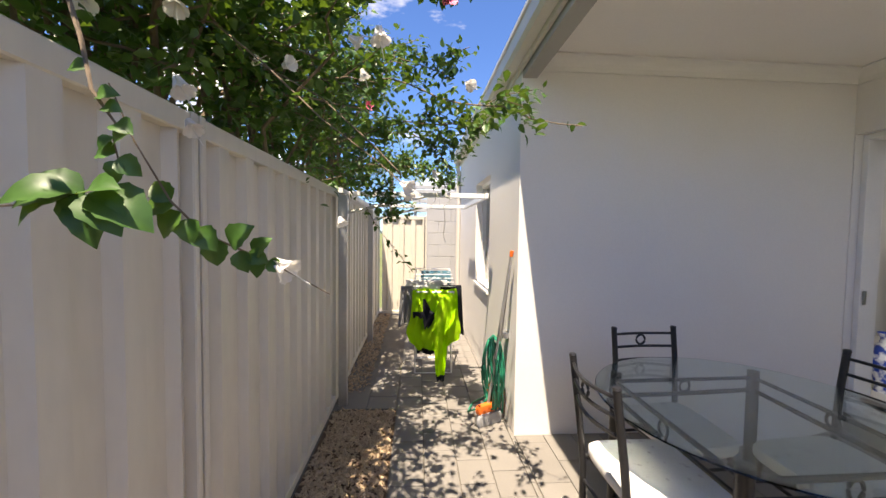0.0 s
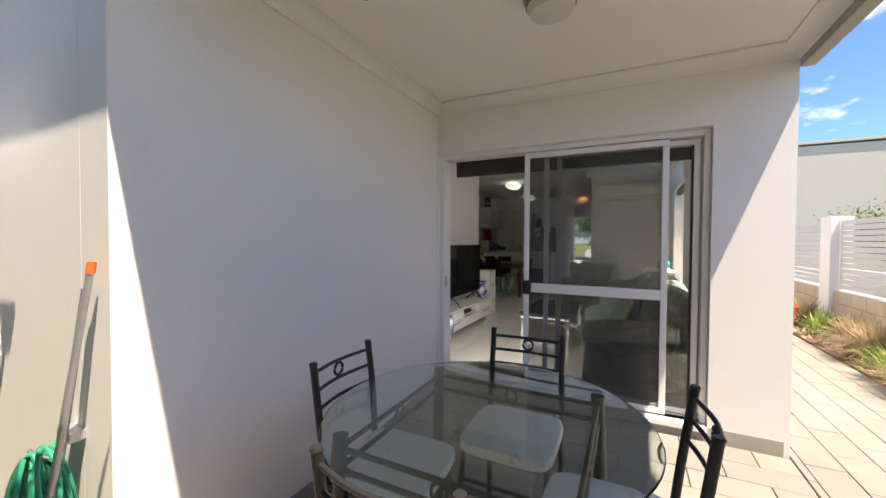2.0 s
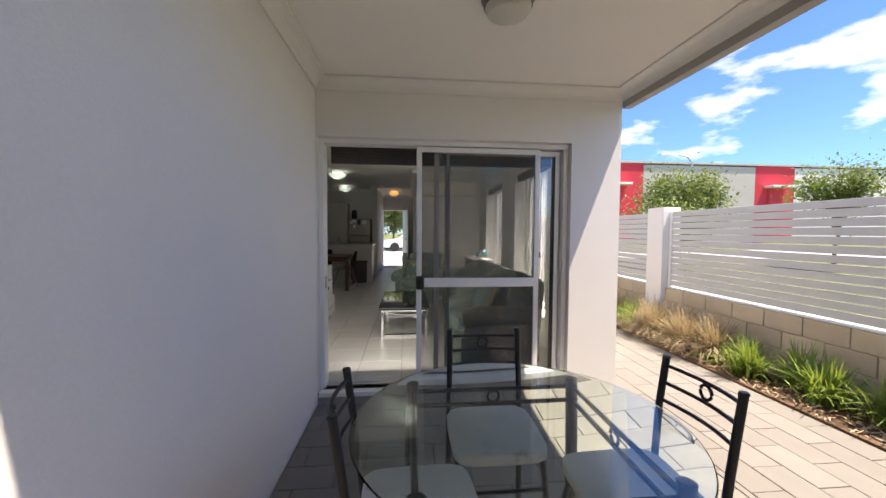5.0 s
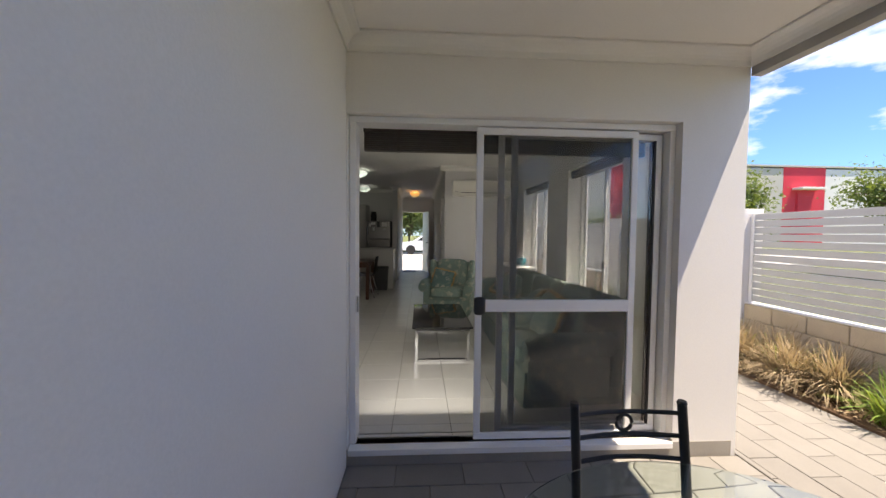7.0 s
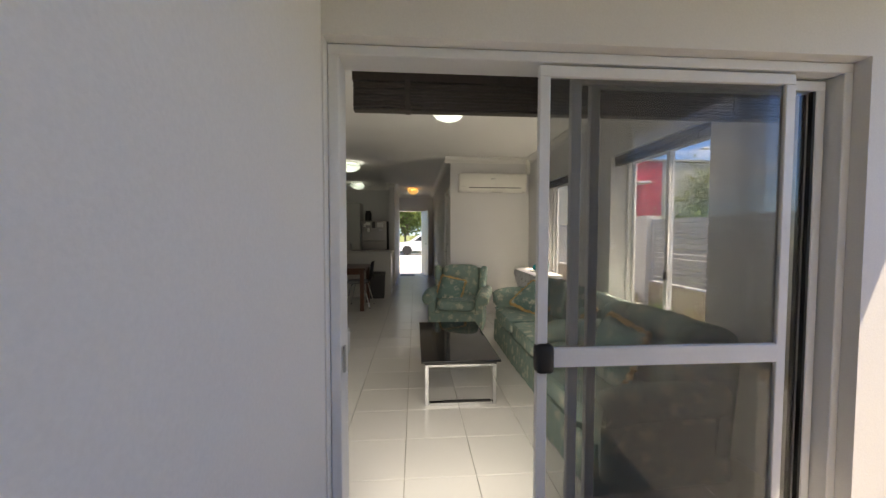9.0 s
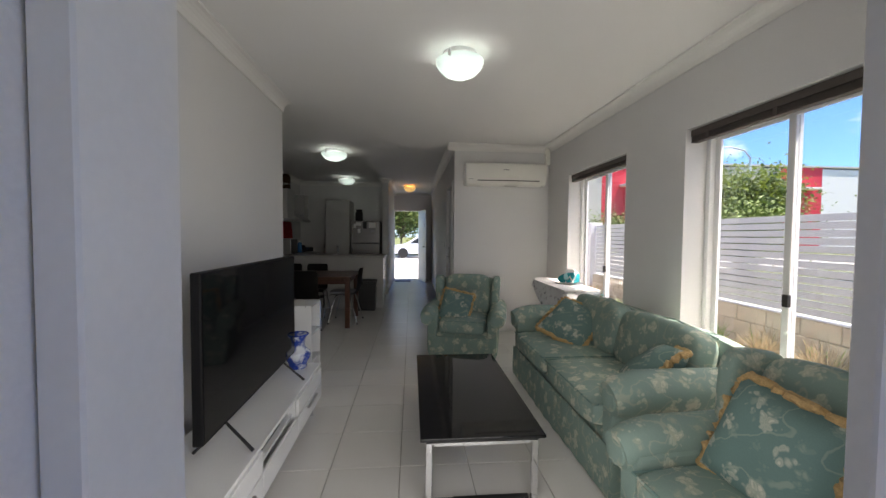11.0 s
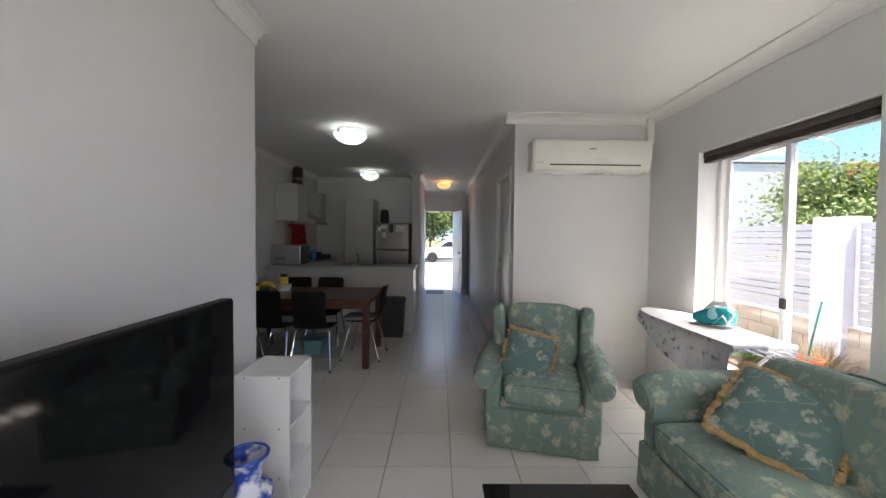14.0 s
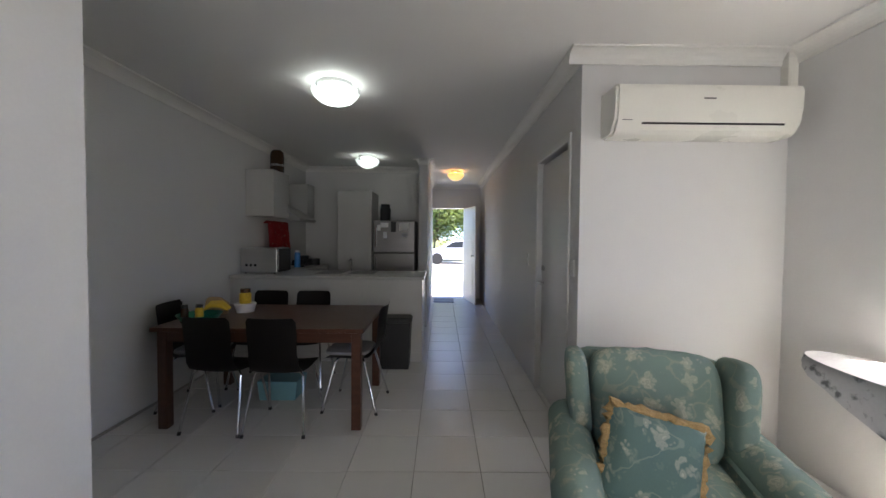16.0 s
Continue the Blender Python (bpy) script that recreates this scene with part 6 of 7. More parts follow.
# skirting
for a in ((6.967, 12.5, 5.712, 5.72), (3.80, 6.965, 4.287, 4.295)):
    structure("baseboard", boxes((a[0], a[1], a[2], a[3] - 0.0005, F, F + 0.02)), "grout", "thin tile skirting", "skirting")

# ---- hibiscus over the fence ----
def leaf_into(verts, faces, at, way, up, ln, wd):
    side = way.cross(up)
    if side.length < 1e-3:
        side = Vector((1, 0, 0))
    side.normalize()
    nrm = side.cross(way).normalized()
    b = len(verts)
    for f, w_, h in ((0, 0.05, 0), (0.28, 0.95, 0.10), (0.62, 0.78, 0.04), (1.0, 0.0, -0.14)):
        c = at + way * ln * f + nrm * ln * h * 0.5
        if w_ == 0:
            verts.append(tuple(c))
        else:
            verts.append(tuple(c - side * wd * w_ + nrm * wd * 0.25))
            verts.append(tuple(c))
            verts.append(tuple(c + side * wd * w_ + nrm * wd * 0.25))
    for k in (0, 3):
        faces.extend([(b + k, b + k + 1, b + k + 4, b + k + 3), (b + k + 1, b + k + 2, b + k + 5, b + k + 4)])
    faces.extend([(b + 6, b + 7, b + 9), (b + 7, b + 8, b + 9)])


def broad_leaf_into(verts, faces, at, way, up, ln, wd):
    """A near leaf: pointed oval, cupped along its midrib, with a wavy edge."""
    side = way.cross(up)
    if side.length < 1e-3:
        side = Vector((1, 0, 0))
    side.normalize()
    nrm = side.cross(way).normalized()
    b, n = len(verts), 9
    for i in range(n):
        f = i / (n - 1)
        half = wd * 1.05 * math.sin(math.pi * f ** 0.75) ** 0.8 if 0 < i < n - 1 else wd * 0.02
        wave = 1 + 0.06 * (-1) ** i
        c = at + way * ln * f + nrm * ln * (0.10 * math.sin(math.pi * f) - 0.16 * f * f)
        for j, lift in ((-1, 0.30), (-0.5, 0.10), (0, 0.0), (0.5, 0.10), (1, 0.30)):
            verts.append(tuple(c + side * half * j * wave + nrm * half * lift))
    for i in range(n - 1):
        for j in range(4):
            k = b + i * 5 + j
            faces.append((k, k + 1, k + 6, k + 5))


def leafed(verts, faces, pts, r, per, size, jitter=0.05):
    """Leaves standing off along a twig."""
    for p, q in zip(pts, pts[1:]):
        d = (q - p)
        for _ in range(per):
            at = p + d * r.random() + Vector((r.gauss(0, jitter), r.gauss(0, jitter), r.gauss(0, jitter)))
            way = (d.normalized() * 0.4 + Vector((r.gauss(0, 0.8), r.gauss(0, 0.8), r.gauss(-0.25, 0.6)))).normalized()
            ln = size * r.uniform(0.55, 1.25)
            leaf_into(verts, faces, at, way, Vector((r.gauss(0, 0.5), r.gauss(0, 0.5), 1)).normalized(), ln, ln * r.uniform(0.26, 0.36))


def mesh_from(name, verts, faces, mat, parent):
    me = bpy.data.meshes.new(name)
    me.from_pydata(verts, [], faces)
    me.materials.append(M[mat])
    o = new(name, me)
    o.parent = parent
    return o


def flower_into(bm, at, way, size, r):
    """Five broad wavy petals and a long stamen."""
    m = way.to_track_quat("Z", "Y").to_matrix()
    for k in range(5):
        a = 2 * math.pi * k / 5 + r.uniform(-0.1, 0.1)
        grid = []
        for i in range(8):
            f = i / 7
            row = []
            for j in (-1, -0.65, -0.3, 0, 0.3, 0.65, 1):
                w_ = (0.06 + 0.36 * math.sin(math.pi * min(f * 0.62 + 0.12, 1))) * j
                rad = (0.08 + 0.66 * f ** 1.5) * (1.0 - 0.12 * j * j)
                z = 1.45 * f ** 0.75 - 0.36 * f * f + 0.05 * math.sin(5 * j + k) * f
                p = Vector((rad * math.cos(a) - w_ * math.sin(a), rad * math.sin(a) + w_ * math.cos(a), z)) * size
                row.append(bm.verts.new(Vector(at) + m @ p))
            grid.append(row)
        for x, y in zip(grid, grid[1:]):
            for j in range(6):
                bm.faces.new((x[j], x[j + 1], y[j + 1], y[j]))
    tube_into(bm, [Vector(at), Vector(at) + m @ Vector((0, 0, size * 1.2)), Vector(at) + m @ Vector((0.1 * size, 0, size * 2.3))], [0.0018, 0.0013, 0.0011], 6)


def arc(p, q, n, lift, r, wob):
    p, q = Vector(p), Vector(q)
    return [p.lerp(q, k / n) + Vector((r.gauss(0, wob), r.gauss(0, wob), lift * math.sin(math.pi * k / n) + r.gauss(0, wob * 0.5))) for k in range(n + 1)]


hib = thing("hibiscus_bush", "large green hibiscus bush leaning over the fence, with white flowers", "bush", (0, 0, 0))
r = random.Random(21)
twig_bm = bmesh.new()
lv, lf_ = [], []
trunks = [(-0.8, 1.7), (-0.75, 2.3), (-0.62, 3.1), (-0.8, 3.9), (-0.6, 4.8), (-0.85, 5.6)]
for i, (x, y) in enumerate(trunks):
    base = arc((x, y, -0.06), (x + r.uniform(-0.05, 0.2), y + r.uniform(-0.3, 0.1), 2.0), 6, 0, r, 0.03)
    part("trunk", tube(base, [0.05 - 0.004 * k for k in range(7)], 9), "bark", hib, smooth=True)
    for _ in range(22):
        start = base[r.randint(3, 6)]
        over = r.random()
        end_ = Vector((x + r.uniform(-0.6, 0.4) + over * 0.75, y + r.uniform(-1.0, 0.8), r.uniform(1.75, 2.7 + 0.22 * y) - 0.15 * over))
        if end_.x > -0.42 and end_.z < 2.05:
            end_.z += 0.4
        pts = arc(start, end_, 7, 0.15, r, 0.03)
        tube_into(twig_bm, pts, [0.014 - 0.0016 * k for k in range(8)], 6)
        leafed(lv, lf_, pts[2:], r, 18, 0.056, 0.075)
        for _ in range(3):
            q = pts[r.randint(3, 7)]
            tip = q + Vector((r.uniform(-0.2, 0.42), r.uniform(-0.4, 0.35), r.uniform(-0.1, 0.25)))
            sub = arc(q, tip, 4, 0.03, r, 0.015)
            tube_into(twig_bm, sub, [0.006 - 0.001 * k for k in range(5)], 5)
            leafed(lv, lf_, sub, r, 9, 0.054, 0.045)
# outer sprays that reach over the passage
sprays = [[(-0.2, 3.3, 2.15), (0.15, 3.1, 2.28), (0.44, 2.82, 2.12), (0.68, 2.52, 1.95), (0.84, 2.34, 1.845)],
          [(-0.2, 3.6, 2.0), (0.2, 3.4, 2.1), (0.52, 3.15, 2.05), (0.74, 2.98, 1.98)],
          [(-0.25, 3.9, 1.8), (0.02, 3.8, 1.72), (0.2, 3.7, 1.52)],
          [(-0.2, 4.2, 1.95), (0.2, 4.1, 1.98), (0.5, 4.0, 1.86), (0.62, 3.9, 1.75)],
          [(-0.2, 2.6, 2.25), (0.15, 2.5, 2.42), (0.45, 2.3, 2.38)],
          [(-0.2, 3.0, 2.5), (0.25, 3.0, 2.75), (0.62, 3.0, 2.72)],
          [(-0.3, 2.0, 2.1), (0.0, 1.95, 2.25), (0.25, 1.9, 2.22)],
          [(-0.1, 3.4, 2.4), (0.25, 3.3, 2.5), (0.6, 3.2, 2.35)],
          [(-0.1, 3.9, 2.2), (0.25, 3.7, 2.2), (0.5, 3.55, 2.0), (0.62, 3.45, 1.82)],
          [(-0.2, 4.6, 2.0), (0.2, 4.8, 2.1), (0.45, 4.9, 1.95)]]
for s in sprays:
    pts = [Vector(p) for p in s]
    fine = []
    for p, q in zip(pts, pts[1:]):
        fine += [p.lerp(q, k / 3) + Vector((r.gauss(0, 0.012), r.gauss(0, 0.012), r.gauss(0, 0.012))) for k in range(3)]
    fine.append(pts[-1])
    tube_into(twig_bm, fine, 0.004, 5)
    leafed(lv, lf_, fine, r, 9 if s is sprays[0] else 15, 0.05, 0.03 if s is sprays[0] else 0.045)
    for _ in range(5 if s is sprays[0] else 11):
        q = fine[r.randint(1, len(fine) - 1)]
        sub = arc(q, q + Vector((r.uniform(-0.15, 0.22), r.uniform(-0.25, 0.2), r.uniform(-0.04, 0.15))), 3, 0.01, r, 0.01)
        tube_into(twig_bm, sub, 0.0022, 5)
        leafed(lv, lf_, sub, r, 11, 0.05, 0.035)
# bare sprig ends with few leaves
for s, n in (([(0.84, 2.34, 1.845), (0.92, 2.27, 1.81), (0.99, 2.22, 1.79)], 3), ([(0.0, 3.78, 1.58), (0.1, 3.72, 1.42), (0.25, 3.66, 1.24), (0.37, 3.6, 1.10)], 9),
             ([(-0.15, 2.15, 1.95), (0.1, 2.05, 1.80), (0.27, 1.96, 1.64), (0.35, 1.93, 1.555)], 4),
             ([(-0.24, 1.30, 1.72), (-0.16, 1.27, 1.60), (-0.13, 1.26, 1.50)], 2)):
    pts = [Vector(p) for p in s]
    tube_into(twig_bm, pts, 0.0025, 5)
    leafed(lv, lf_, pts, r, n, 0.045, 0.012)
near = [Vector(p) for p in ((-0.032, 1.435, 1.597), (-0.007, 1.444, 1.521), (0.03, 1.463, 1.437), (0.06, 1.494, 1.389), (0.105, 1.518, 1.363), (0.149, 1.543, 1.338), (0.24, 1.56, 1.282))]
tube_into(twig_bm, near, [0.0012, 0.0012, 0.0018, 0.002, 0.002, 0.002, 0.001], 6)
for f, ln, dx, dz in ((2.0, 0.040, -0.6, 0.7), (2.1, 0.045, -0.9, -0.2), (2.3, 0.050, -0.6, -0.8), (2.5, 0.042, 0.2, -0.9), (2.8, 0.045, 0.4, -0.5), (3.3, 0.045, 0.0, -0.9), (3.7, 0.052, 0.7, 0.6),
                      (4.0, 0.040, 0.2, -0.8), (4.2, 0.036, 0.6, -0.3), (4.4, 0.042, 0.6, 0.7), (4.6, 0.034, -0.2, -0.9), (4.8, 0.030, 0.7, -0.5)):
    i = int(f)
    broad_leaf_into(lv, lf_, near[i].lerp(near[i + 1], f - i), Vector((dx, r.uniform(-0.3, 0.1), dz)).normalized(), Vector((r.uniform(-0.3, 0.3), -1, 0.5)).normalized(), ln, ln * 0.42)
stem = [Vector(p) for p in ((-0.218, 2.064, 2.013), (-0.028, 1.956, 1.852), (0.151, 1.859, 1.68), (0.289, 1.798, 1.573), (0.357, 1.767, 1.513))]
tube_into(twig_bm, stem, [0.004, 0.003, 0.002, 0.0015, 0.0015], 6)
leafed(lv, lf_, stem[:3], r, 3, 0.04, 0.015)
# broad leaves at the end of one shoot
shoot = [Vector(p) for p in ((-0.379, 1.418, 1.425), (-0.228, 1.411, 1.419), (-0.12, 1.406, 1.425), (-0.034, 1.401, 1.438))]
tube_into(twig_bm, shoot, 0.0015, 6)
for dx, dz, ln in ((-0.9, -0.15, 0.085), (-0.8, -0.5, 0.075), (-0.55, 0.2, 0.06), (0.15, -0.9, 0.075), (0.75, -0.45, 0.085), (0.6, -0.7, 0.07), (0.55, 0.1, 0.055), (-0.1, -0.5, 0.06), (-0.5, -0.1, 0.07)):
    broad_leaf_into(lv, lf_, shoot[3] + Vector((dx * 0.01, r.uniform(-0.02, 0.01), 0.004)), Vector((dx, r.uniform(-0.35, 0.05), dz)).normalized(), Vector((r.uniform(-0.2, 0.2), -0.8, 0.8)).normalized(), ln, ln * 0.36)
# a hanging sprig with leaves in pairs
sprig = [Vector(p) for p in ((-0.117, 1.462, 1.77), (-0.059, 1.426, 1.651), (-0.028, 1.402, 1.576), (0.002, 1.4, 1.533), (-0.001, 1.4, 1.511), (0.006, 1.4, 1.479))]
tube_into(twig_bm, sprig, [0.004, 0.0035, 0.0025, 0.0015, 0.0012, 0.001], 6)
for f, ln, dx, dz in ((1.6, 0.03, -0.9, 0.1), (2.2, 0.03, 0.8, 0.1), (2.5, 0.026, 0.9, -0.2), (3.0, 0.032, 0.8, -0.4), (3.8, 0.026, -0.5, -0.6), (4.1, 0.03, 0.6, 0.3), (4.5, 0.034, -0.8, 0.0), (4.7, 0.034, 0.7, -0.6), (4.8, 0.03, -0.2, -0.9)):
    i = int(f)
    broad_leaf_into(lv, lf_, sprig[i].lerp(sprig[i + 1], f - i), Vector((dx, r.uniform(-0.4, 0.1), dz)).normalized(), Vector((r.uniform(-0.3, 0.3), -1, 0.5)).normalized(), ln, ln * 0.42)
tagged(part("twig", twig_bm, "bark", hib, smooth=True), kind="stuff")
foliage = tagged(mesh_from("leaves", lv, lf_, "leaf", hib), kind="stuff")
for poly in foliage.data.polygons:
    poly.use_smooth = True
for p, way, size in (((0.149, 1.543, 1.343), (0.75, -0.2, -0.45), 0.034), ((0.357, 1.767, 1.513), (0.72, -0.45, -0.5), 0.027), ((0.049, 2.58, 1.46), (0.4, -0.3, -0.85), 0.038), ((-0.358, 1.8, 1.912), (0.4, -0.5, -0.6), 0.032), ((-0.237, 1.925, 1.998), (0.2, -0.35, -0.9), 0.04), ((-0.144, 1.766, 1.735), (0.45, -0.1, -0.85), 0.038),
                     ((-0.21, 1.92, 1.685), (0.5, -0.2, -0.8), 0.037), ((-0.219, 2.335, 2.007), (0.7, -0.3, 0.3), 0.03), ((-0.042, 2.141, 1.923), (0.85, -0.5, 0.1), 0.036), ((0.3, 1.789, 1.88), (0.15, -0.1, -0.95), 0.035),
                     ((0.205, 1.935, 1.926), (0.8, 0.1, -0.5), 0.03), ((0.168, 2.424, 2.046), (0.3, 0.1, -0.9), 0.035), ((0.586, 2.403, 2.0), (0.4, -0.6, -0.5), 0.036), ((0.489, 3.2, 1.781), (0.5, 0.2, -0.8), 0.04), ((0.329, 3.0, 1.624), (0.4, -0.4, -0.6), 0.045)):
    bm = bmesh.new()
    flower_into(bm, p, Vector(way).normalized(), size, r)
    part("flower", bm, "petal", hib, "white hibiscus flower", smooth=True)
for p in ((0.123, 2.91, 2.047), (0.466, 2.0, 2.065)):
    bm = bmesh.new()
    flower_into(bm, p, Vector((0.5, -0.8, 0.1)).normalized(), 0.034, r)
    part("flower", bm, "pink_petal", hib, "pink hibiscus flower", smooth=True)


# ---- beyond the garden ----
ob_ = thing("commercial_building", "long low building with red and grey painted panels", "building", (55.45, -2.97, -1.92))
ob_.scale = (2.29, 2.29, 2.29)
for y0, y1, mt in ((-13.3, -9.3, "red_panel"), (-21.5, -13.302, "grey_panel"), (-24.5, -21.502, "red_panel"), (-48, -24.502, "white_panel"), (-9.298, -3.0, "grey_panel")):
    part("wall_panel", boxes((0, 8, y0, y1, 0, 6.05 if mt != "red_panel" else 6.12), bevel=0.02), mt, ob_)
for y in (-11.3, -23.0):
    wnd = part("window", boxes((-0.06, 0.0, y - 0.55, y + 0.55, 2.6, 4.5), bevel=0.01), "red_panel", ob_, "recessed red louvred window")
    for k in range(7):
        part("louvre", boxes((-0.10, -0.06, y - 0.5, y + 0.5, 2.7 + k * 0.25, 2.88 + k * 0.25)), "red_panel", wnd)
    part("awning", boxes((-0.7, -0.0, y - 0.85, y + 0.85, 4.62, 4.76), bevel=0.02), "white_panel", ob_)
part("parapet", boxes((-0.08, 8.05, -48, -3.0, 6.13, 6.25)), "grey_panel", ob_)


def leafy_tree(name, label, at, height, trunk_h, crown, count, size, mat, seed):
    """A trunk with limbs and a crown of many leaf clumps with gaps."""
    r = random.Random(seed)
    t = thing(name, label, "tree", at)
    tb_ = bmesh.new()
    tube_into(tb_, arc((0, 0, 0), (r.uniform(-0.2, 0.2), r.uniform(-0.2, 0.2), trunk_h * 1.3), 5, 0, r, 0.04), [0.05 * height / 3 * (1 - 0.12 * k) for k in range(6)], 9)
    verts, faces = [], []
    for _ in range(26):
        a, e = r.uniform(0, 6.28), r.uniform(-0.2, 1.0)
        tip = Vector((crown * math.cos(a) * math.cos(e) * r.uniform(0.5, 1), crown * math.sin(a) * math.cos(e) * r.uniform(0.5, 1), trunk_h + (height - trunk_h) * (0.35 + 0.65 * r.random() * math.sin(max(e, 0.25)))))
        pts = arc((0, 0, trunk_h * r.uniform(0.8, 1.25)), tip, 5, 0.1 * height, r, 0.05 * crown)
        tube_into(tb_, pts, [0.02 * height / 3 * (1 - 0.17 * k) for k in range(6)], 5)
        leafed(verts, faces, pts[1:], r, count // 130, size, crown * 0.17)
    part("trunk", tb_, "bark", t, smooth=True)
    tagged(mesh_from("crown", verts, faces, mat, t), kind="stuff")
    return t


leafy_tree("tree", "small green tree in front of the red and grey building", (17.5, -10.5, -0.06), 5.1, 1.6, 2.1, 12000, 0.15, "tree_leaf", 61)
leafy_tree("shrub", "yellow-green bushy shrub behind the white fence", (15.2, -8.2, -0.06), 3.3, 0.7, 2.2, 12000, 0.12, "bush_leaf", 62)
leafy_tree("tree", "thin-leaved pale tree behind the white fence", (14.0, -14.5, -0.06), 5.2, 1.8, 1.7, 5000, 0.14, "tree_leaf", 63)
leafy_tree("shrub", "green shrub behind the fence", (20.5, -7.0, -0.06), 3.4, 0.7, 1.6, 7000, 0.12, "bush_leaf", 64)
leafy_tree("street_tree", "broad green street tree across the road", (31.5, 3.9, -0.06), 7.0, 1.5, 3.9, 18000, 0.24, "tree_leaf", 65)
leafy_tree("street_tree", "broad green street tree across the road", (33.5, 8.5, -0.06), 7.0, 2.2, 3.2, 9000, 0.24, "tree_leaf", 66)
stl = thing("street_lamp", "grey street lamp with a curved arm", "street lamp", (19.5, -12.6, -0.06))
part("pole", tube([(0, 0, 0), (0, 0, 5.2), (0.05, 0.25, 5.55), (0.1, 0.9, 5.7), (0.12, 1.3, 5.68)], [0.07, 0.05, 0.045, 0.035, 0.03], 10), "zinc", stl, smooth=True)
part("lamp_head", soft((0.2, 0.45, 0.1), (0.12, 1.5, 5.66), 3, 4), "zinc", stl, smooth=True)

# palm beyond the end of the passage
pm = thing("palm_tree", "tall palm with feathery fronds beyond the end wall", "palm", (-1.0, 20.0, -0.06))
part("trunk", tube([(0, 0, 0), (0.1, 0, 2.5), (0.05, 0, 4.6)], [0.16, 0.13, 0.1], 10), "bark", pm, smooth=True)
r = random.Random(77)
verts, faces = [], []
for k in range(15):
    a = 2 * math.pi * k / 15 + r.uniform(-0.15, 0.15)
    d = Vector((math.cos(a), math.sin(a), 0))
    up = r.uniform(0.35, 1.0)
    pts = [Vector((0.05, 0, 4.6)) + d * (1.7 * f) + Vector((0, 0, up * 1.6 * f - 1.9 * f * f)) for f in [i / 9 for i in range(10)]]
    for p, q in zip(pts, pts[1:]):
        side = (q - p).cross(Vector((0, 0, 1))).normalized()
        for s in (-1, 1):
            for j in range(2):
                leaf_into(verts, faces, p.lerp(q, j / 2), (side * s + (q - p).normalized() * 0.6 + Vector((0, 0, -0.35))).normalized(), Vector((0, 0, 1)), 0.42, 0.022)
tagged(mesh_from("fronds", verts, faces, "tree_leaf", pm), kind="stuff")

# street in front of the house
structure("path", boxes((14.80, 19.6, 2.3, 4.1, -0.055, 0.03)), "concrete", "pale concrete path to the front door", "path")
structure("kerb", boxes((19.6, 19.75, -60, 60, -0.055, 0.02)), "concrete", "concrete kerb along the road", "kerb")
structure("road", boxes((19.75, 30.5, -60, 60, -0.055, -0.04)), "concrete", "sunlit pale road in front of the house", "road")
ep = strappy("lily_plant", "green strappy-leaved plant beside the front path", 16.2, 4.15, "strap_green", 120, 0.5, 1.0, 300)

car = thing("parked_car", "white sedan parked across the road", "car", (28.2, 2.2, -0.04))
side_prof = [(-2.25, 0.28), (2.2, 0.28), (2.28, 0.55), (2.2, 0.78), (1.25, 0.92), (0.55, 1.36), (-0.85, 1.40), (-1.65, 1.02), (-2.2, 0.95), (-2.3, 0.6)]
bm = prism(side_prof, -0.85, 0.85, "x")
bmesh.ops.bevel(bm, geom=list(bm.edges), offset=0.06, segments=3, affect="EDGES")
part("body", bm, "car_paint", car, smooth=True)
for s in (-1, 1):
    for prof in ([(0.98, 0.96), (0.5, 1.28), (-0.08, 1.32), (-0.08, 0.96)], [(-0.16, 0.96), (-0.16, 1.32), (-0.82, 1.32), (-1.35, 1.02), (-1.3, 0.96)]):
        part("side_window", prism(prof, s * 0.852, s * 0.862, "x"), "car_glass", car, "dark side window")
for y in (-1.4, 1.4):
    for s in (-1, 1):
        wh = part("wheel", lathe([(0.19, -0.1), (0.30, -0.1), (0.325, -0.07), (0.325, 0.07), (0.30, 0.1), (0.19, 0.1)], sides=28), "tyre", car, "black tyre", smooth=True)
        wh.matrix_basis = pose(s * 0.80, y, 0.325, 0, 90, 0)
        part("rim", lathe([(0.19, -0.09), (0.185, 0.09), (0.1, 0.105), (0.03, 0.11)], sides=24), "steel", wh, smooth=True)

# ---- pieces: pavers, floor tiles, blocks (last) ----
def piece_set(parent, name, mesh_for, spots, mat):
    """Objects that share meshes by size."""
    cache = {}
    if len(spots) > 300:
        verts, faces = [], []
        for x, y, z, sx, sy, sz in spots[300:]:
            b = len(verts)
            e = 0.003
            verts += [(x + i * (sx / 2 - (e if k == 2 else 0)), y + j * (sy / 2 - (e if k == 2 else 0)), z + (0, sz - e, sz)[k]) for k in range(3) for i, j in ((-1, -1), (1, -1), (1, 1), (-1, 1))]
            for k in (0, 4):
                faces += [(b + k + i, b + k + (i + 1) % 4, b + k + 4 + (i + 1) % 4, b + k + 4 + i) for i in range(4)]
            faces.append((b + 8, b + 9, b + 10, b + 11))
        me = bpy.data.meshes.new("far_" + name)
        me.from_pydata(verts, [], faces)
        me.materials.append(M[mat])
        rest = new("far_" + name, me)
        rest.parent = parent
        tagged(rest, kind="stuff")
    for x, y, z, sx, sy, sz in spots[:300]:
        key = (round(sx, 3), round(sy, 3), round(sz, 3))
        if key not in cache:
            o = part(name, mesh_for(*key), mat, parent)
            cache[key] = o.data
        else:
            o = new(name, cache[key])
            o.parent = parent
        o.location = (x, y, z)


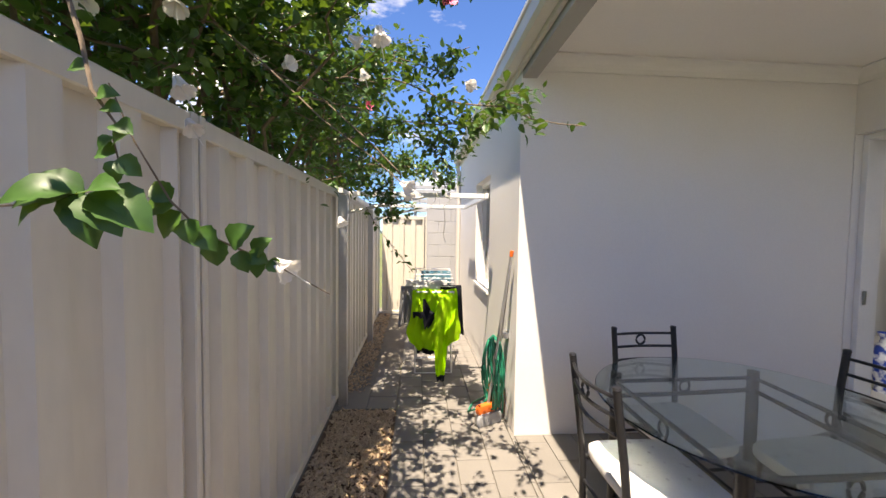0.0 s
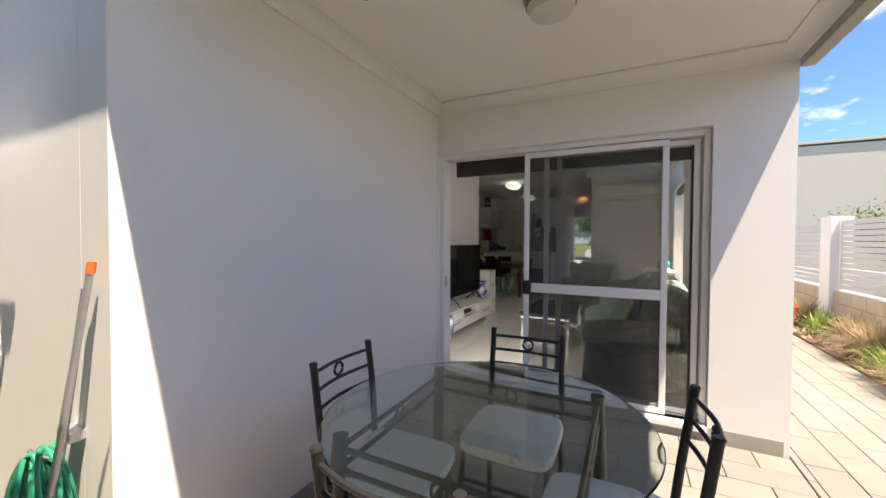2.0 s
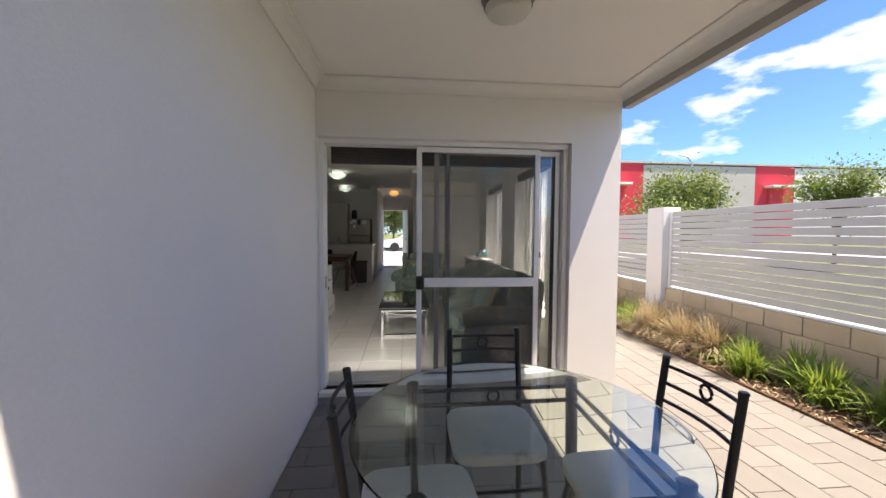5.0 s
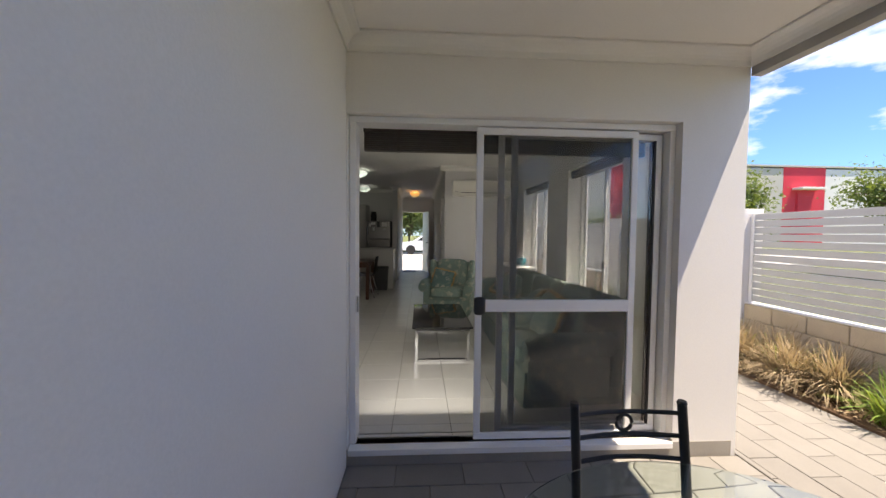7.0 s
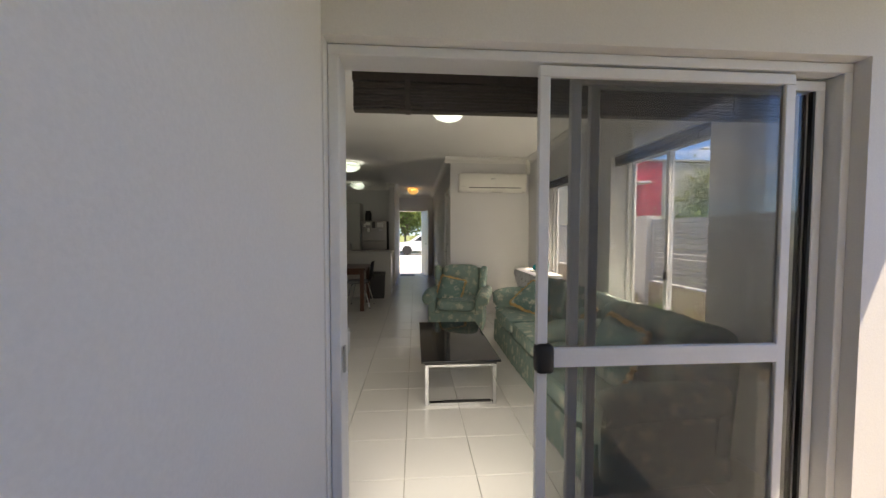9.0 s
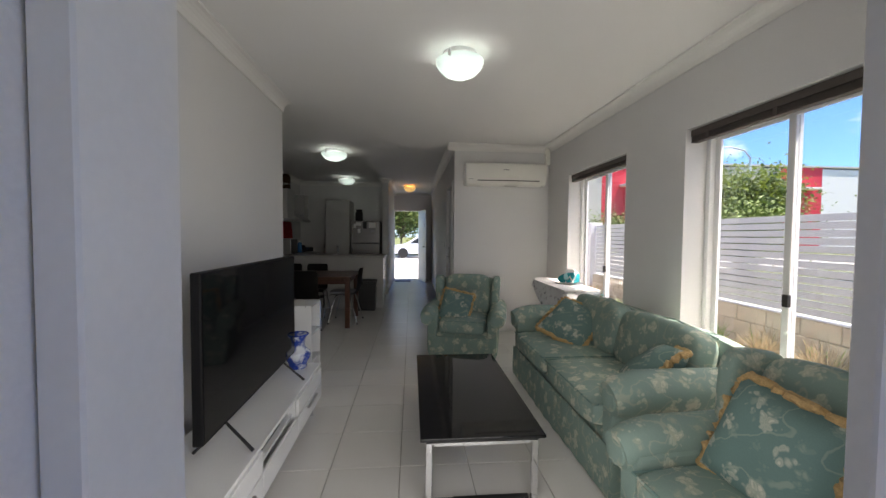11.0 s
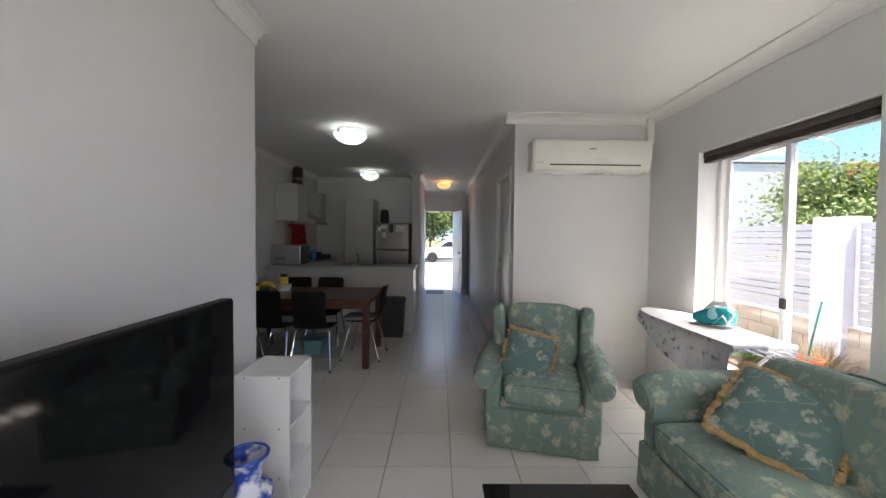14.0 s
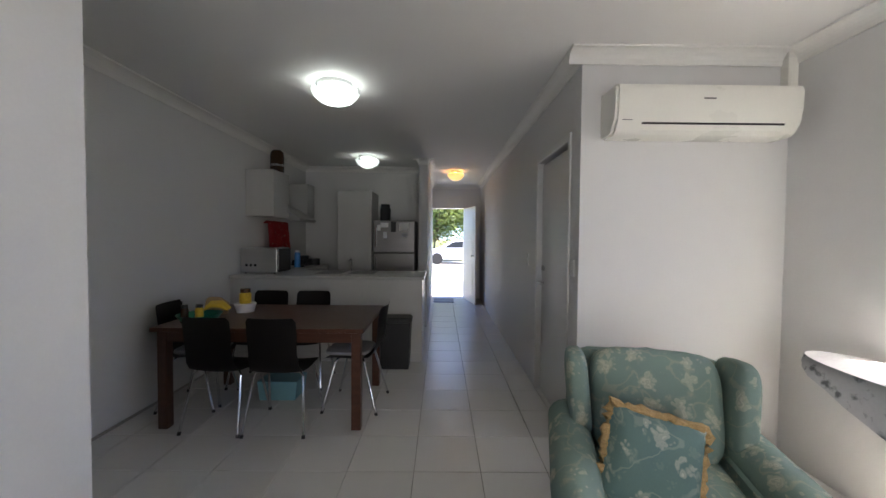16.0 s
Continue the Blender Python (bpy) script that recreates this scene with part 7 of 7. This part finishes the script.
def slab(sx, sy, sz, bevel=0.003):
    bm = boxes((-sx / 2, sx / 2, -sy / 2, sy / 2, 0, sz))
    top = [e for e in bm.edges if all(v.co.z > sz - 1e-6 for v in e.verts)]
    bmesh.ops.bevel(bm, geom=top, offset=bevel, segments=1, affect="EDGES")
    return bm


def clip_rect(x0, x1, y0, y1, area):
    a, b, c, d = area
    return max(x0, a), min(x1, b), max(y0, c), min(y1, d)


paving = tagged(new("paving"), "grey-brown rectangular concrete pavers laid in staggered rows", "paving", kind="structure")
spots = []
def lay(area, row, ln, along, offset=0.5):
    """Rows of pavers over an area; along: the axis in which the rows run."""
    x0, x1, y0, y1 = area
    gap = 0.005
    p0, p1, q0, q1 = (x0, x1, y0, y1) if along == "x" else (y0, y1, x0, x1)
    k, q = 0, q0
    while q < q1 - 0.02:
        p = p0 - (k % 2) * ln * offset
        while p < p1 - 0.02:
            a, b, c, d = max(p, p0), min(p + ln, p1), q, min(q + row, q1)
            if b - a > 0.03:
                cx, cy = (a + b) / 2, (c + d) / 2
                sx, sy = b - a - gap, d - c - gap
                spots.append((cx, cy, -0.012 + r.uniform(-0.0012, 0.0012), sx, sy, 0.012) if along == "x" else (cy, cx, -0.012 + r.uniform(-0.0012, 0.0012), sy, sx, 0.012))
            p += ln
        q += row
        k += 1


lay((1.08, 3.498, 0.87, 3.371), 0.2, 0.4, "y")
lay((0.25, 1.078, 2.0, 7.4), 0.2, 0.2 * 1.1, "y")
lay((1.65, 9.0, -0.38, 0.866), 0.2, 0.4, "x")
lay((0.25, 1.078, -0.38, 1.998), 0.2, 0.2 * 1.1, "y")
lay((1.082, 1.648, -0.38, 0.866), 0.2, 0.4, "x")
lay((-0.22, 0.248, 3.79, 4.7), 0.23, 0.45, "y")
piece_set(paving, "paver", slab, spots, "paver")

tiles = tagged(new("floor"), "pale polished square floor tiles with brown grout", "floor", kind="structure")
spots = []
TS = 0.4
for i in range(-1, 28):
    for j in range(-6, 8):
        x0, y0 = 3.77 + i * TS, 3.115 + j * TS
        a, b, c, d = clip_rect(x0, x0 + TS, y0, y0 + TS, (3.62, 14.6, 1.135, 5.72))
        if b - a < 0.03 or d - c < 0.03:
            continue
        if a > 8.45:
            c = max(c, 2.473)
        if d - c < 0.02 or (b < 6.95 and c > 4.28) or (a > 11.8 and c > 3.7) or (b < 3.76 and (c > 3.35 or d < 1.31)):
            continue
        spots.append(((a + b) / 2, (c + d) / 2, F - 0.012, b - a - 0.004, d - c - 0.004, 0.012))
piece_set(tiles, "tile", lambda x, y, z: slab(x, y, z, 0.0015), spots, "tile")

spots = []
for k in range(3):
    x = -0.25 + (k % 2) * 0.2
    while x < 16:
        spots.append((x + 0.2, -1.204, 0.005 + k * 0.19, 0.392, 0.03, 0.182))
        x += 0.4
piece_set(sf, "block", lambda x, y, z: boxes((-x / 2, x / 2, -y / 2, y / 2, 0, z), bevel=0.005, segments=1), spots, "limestone")
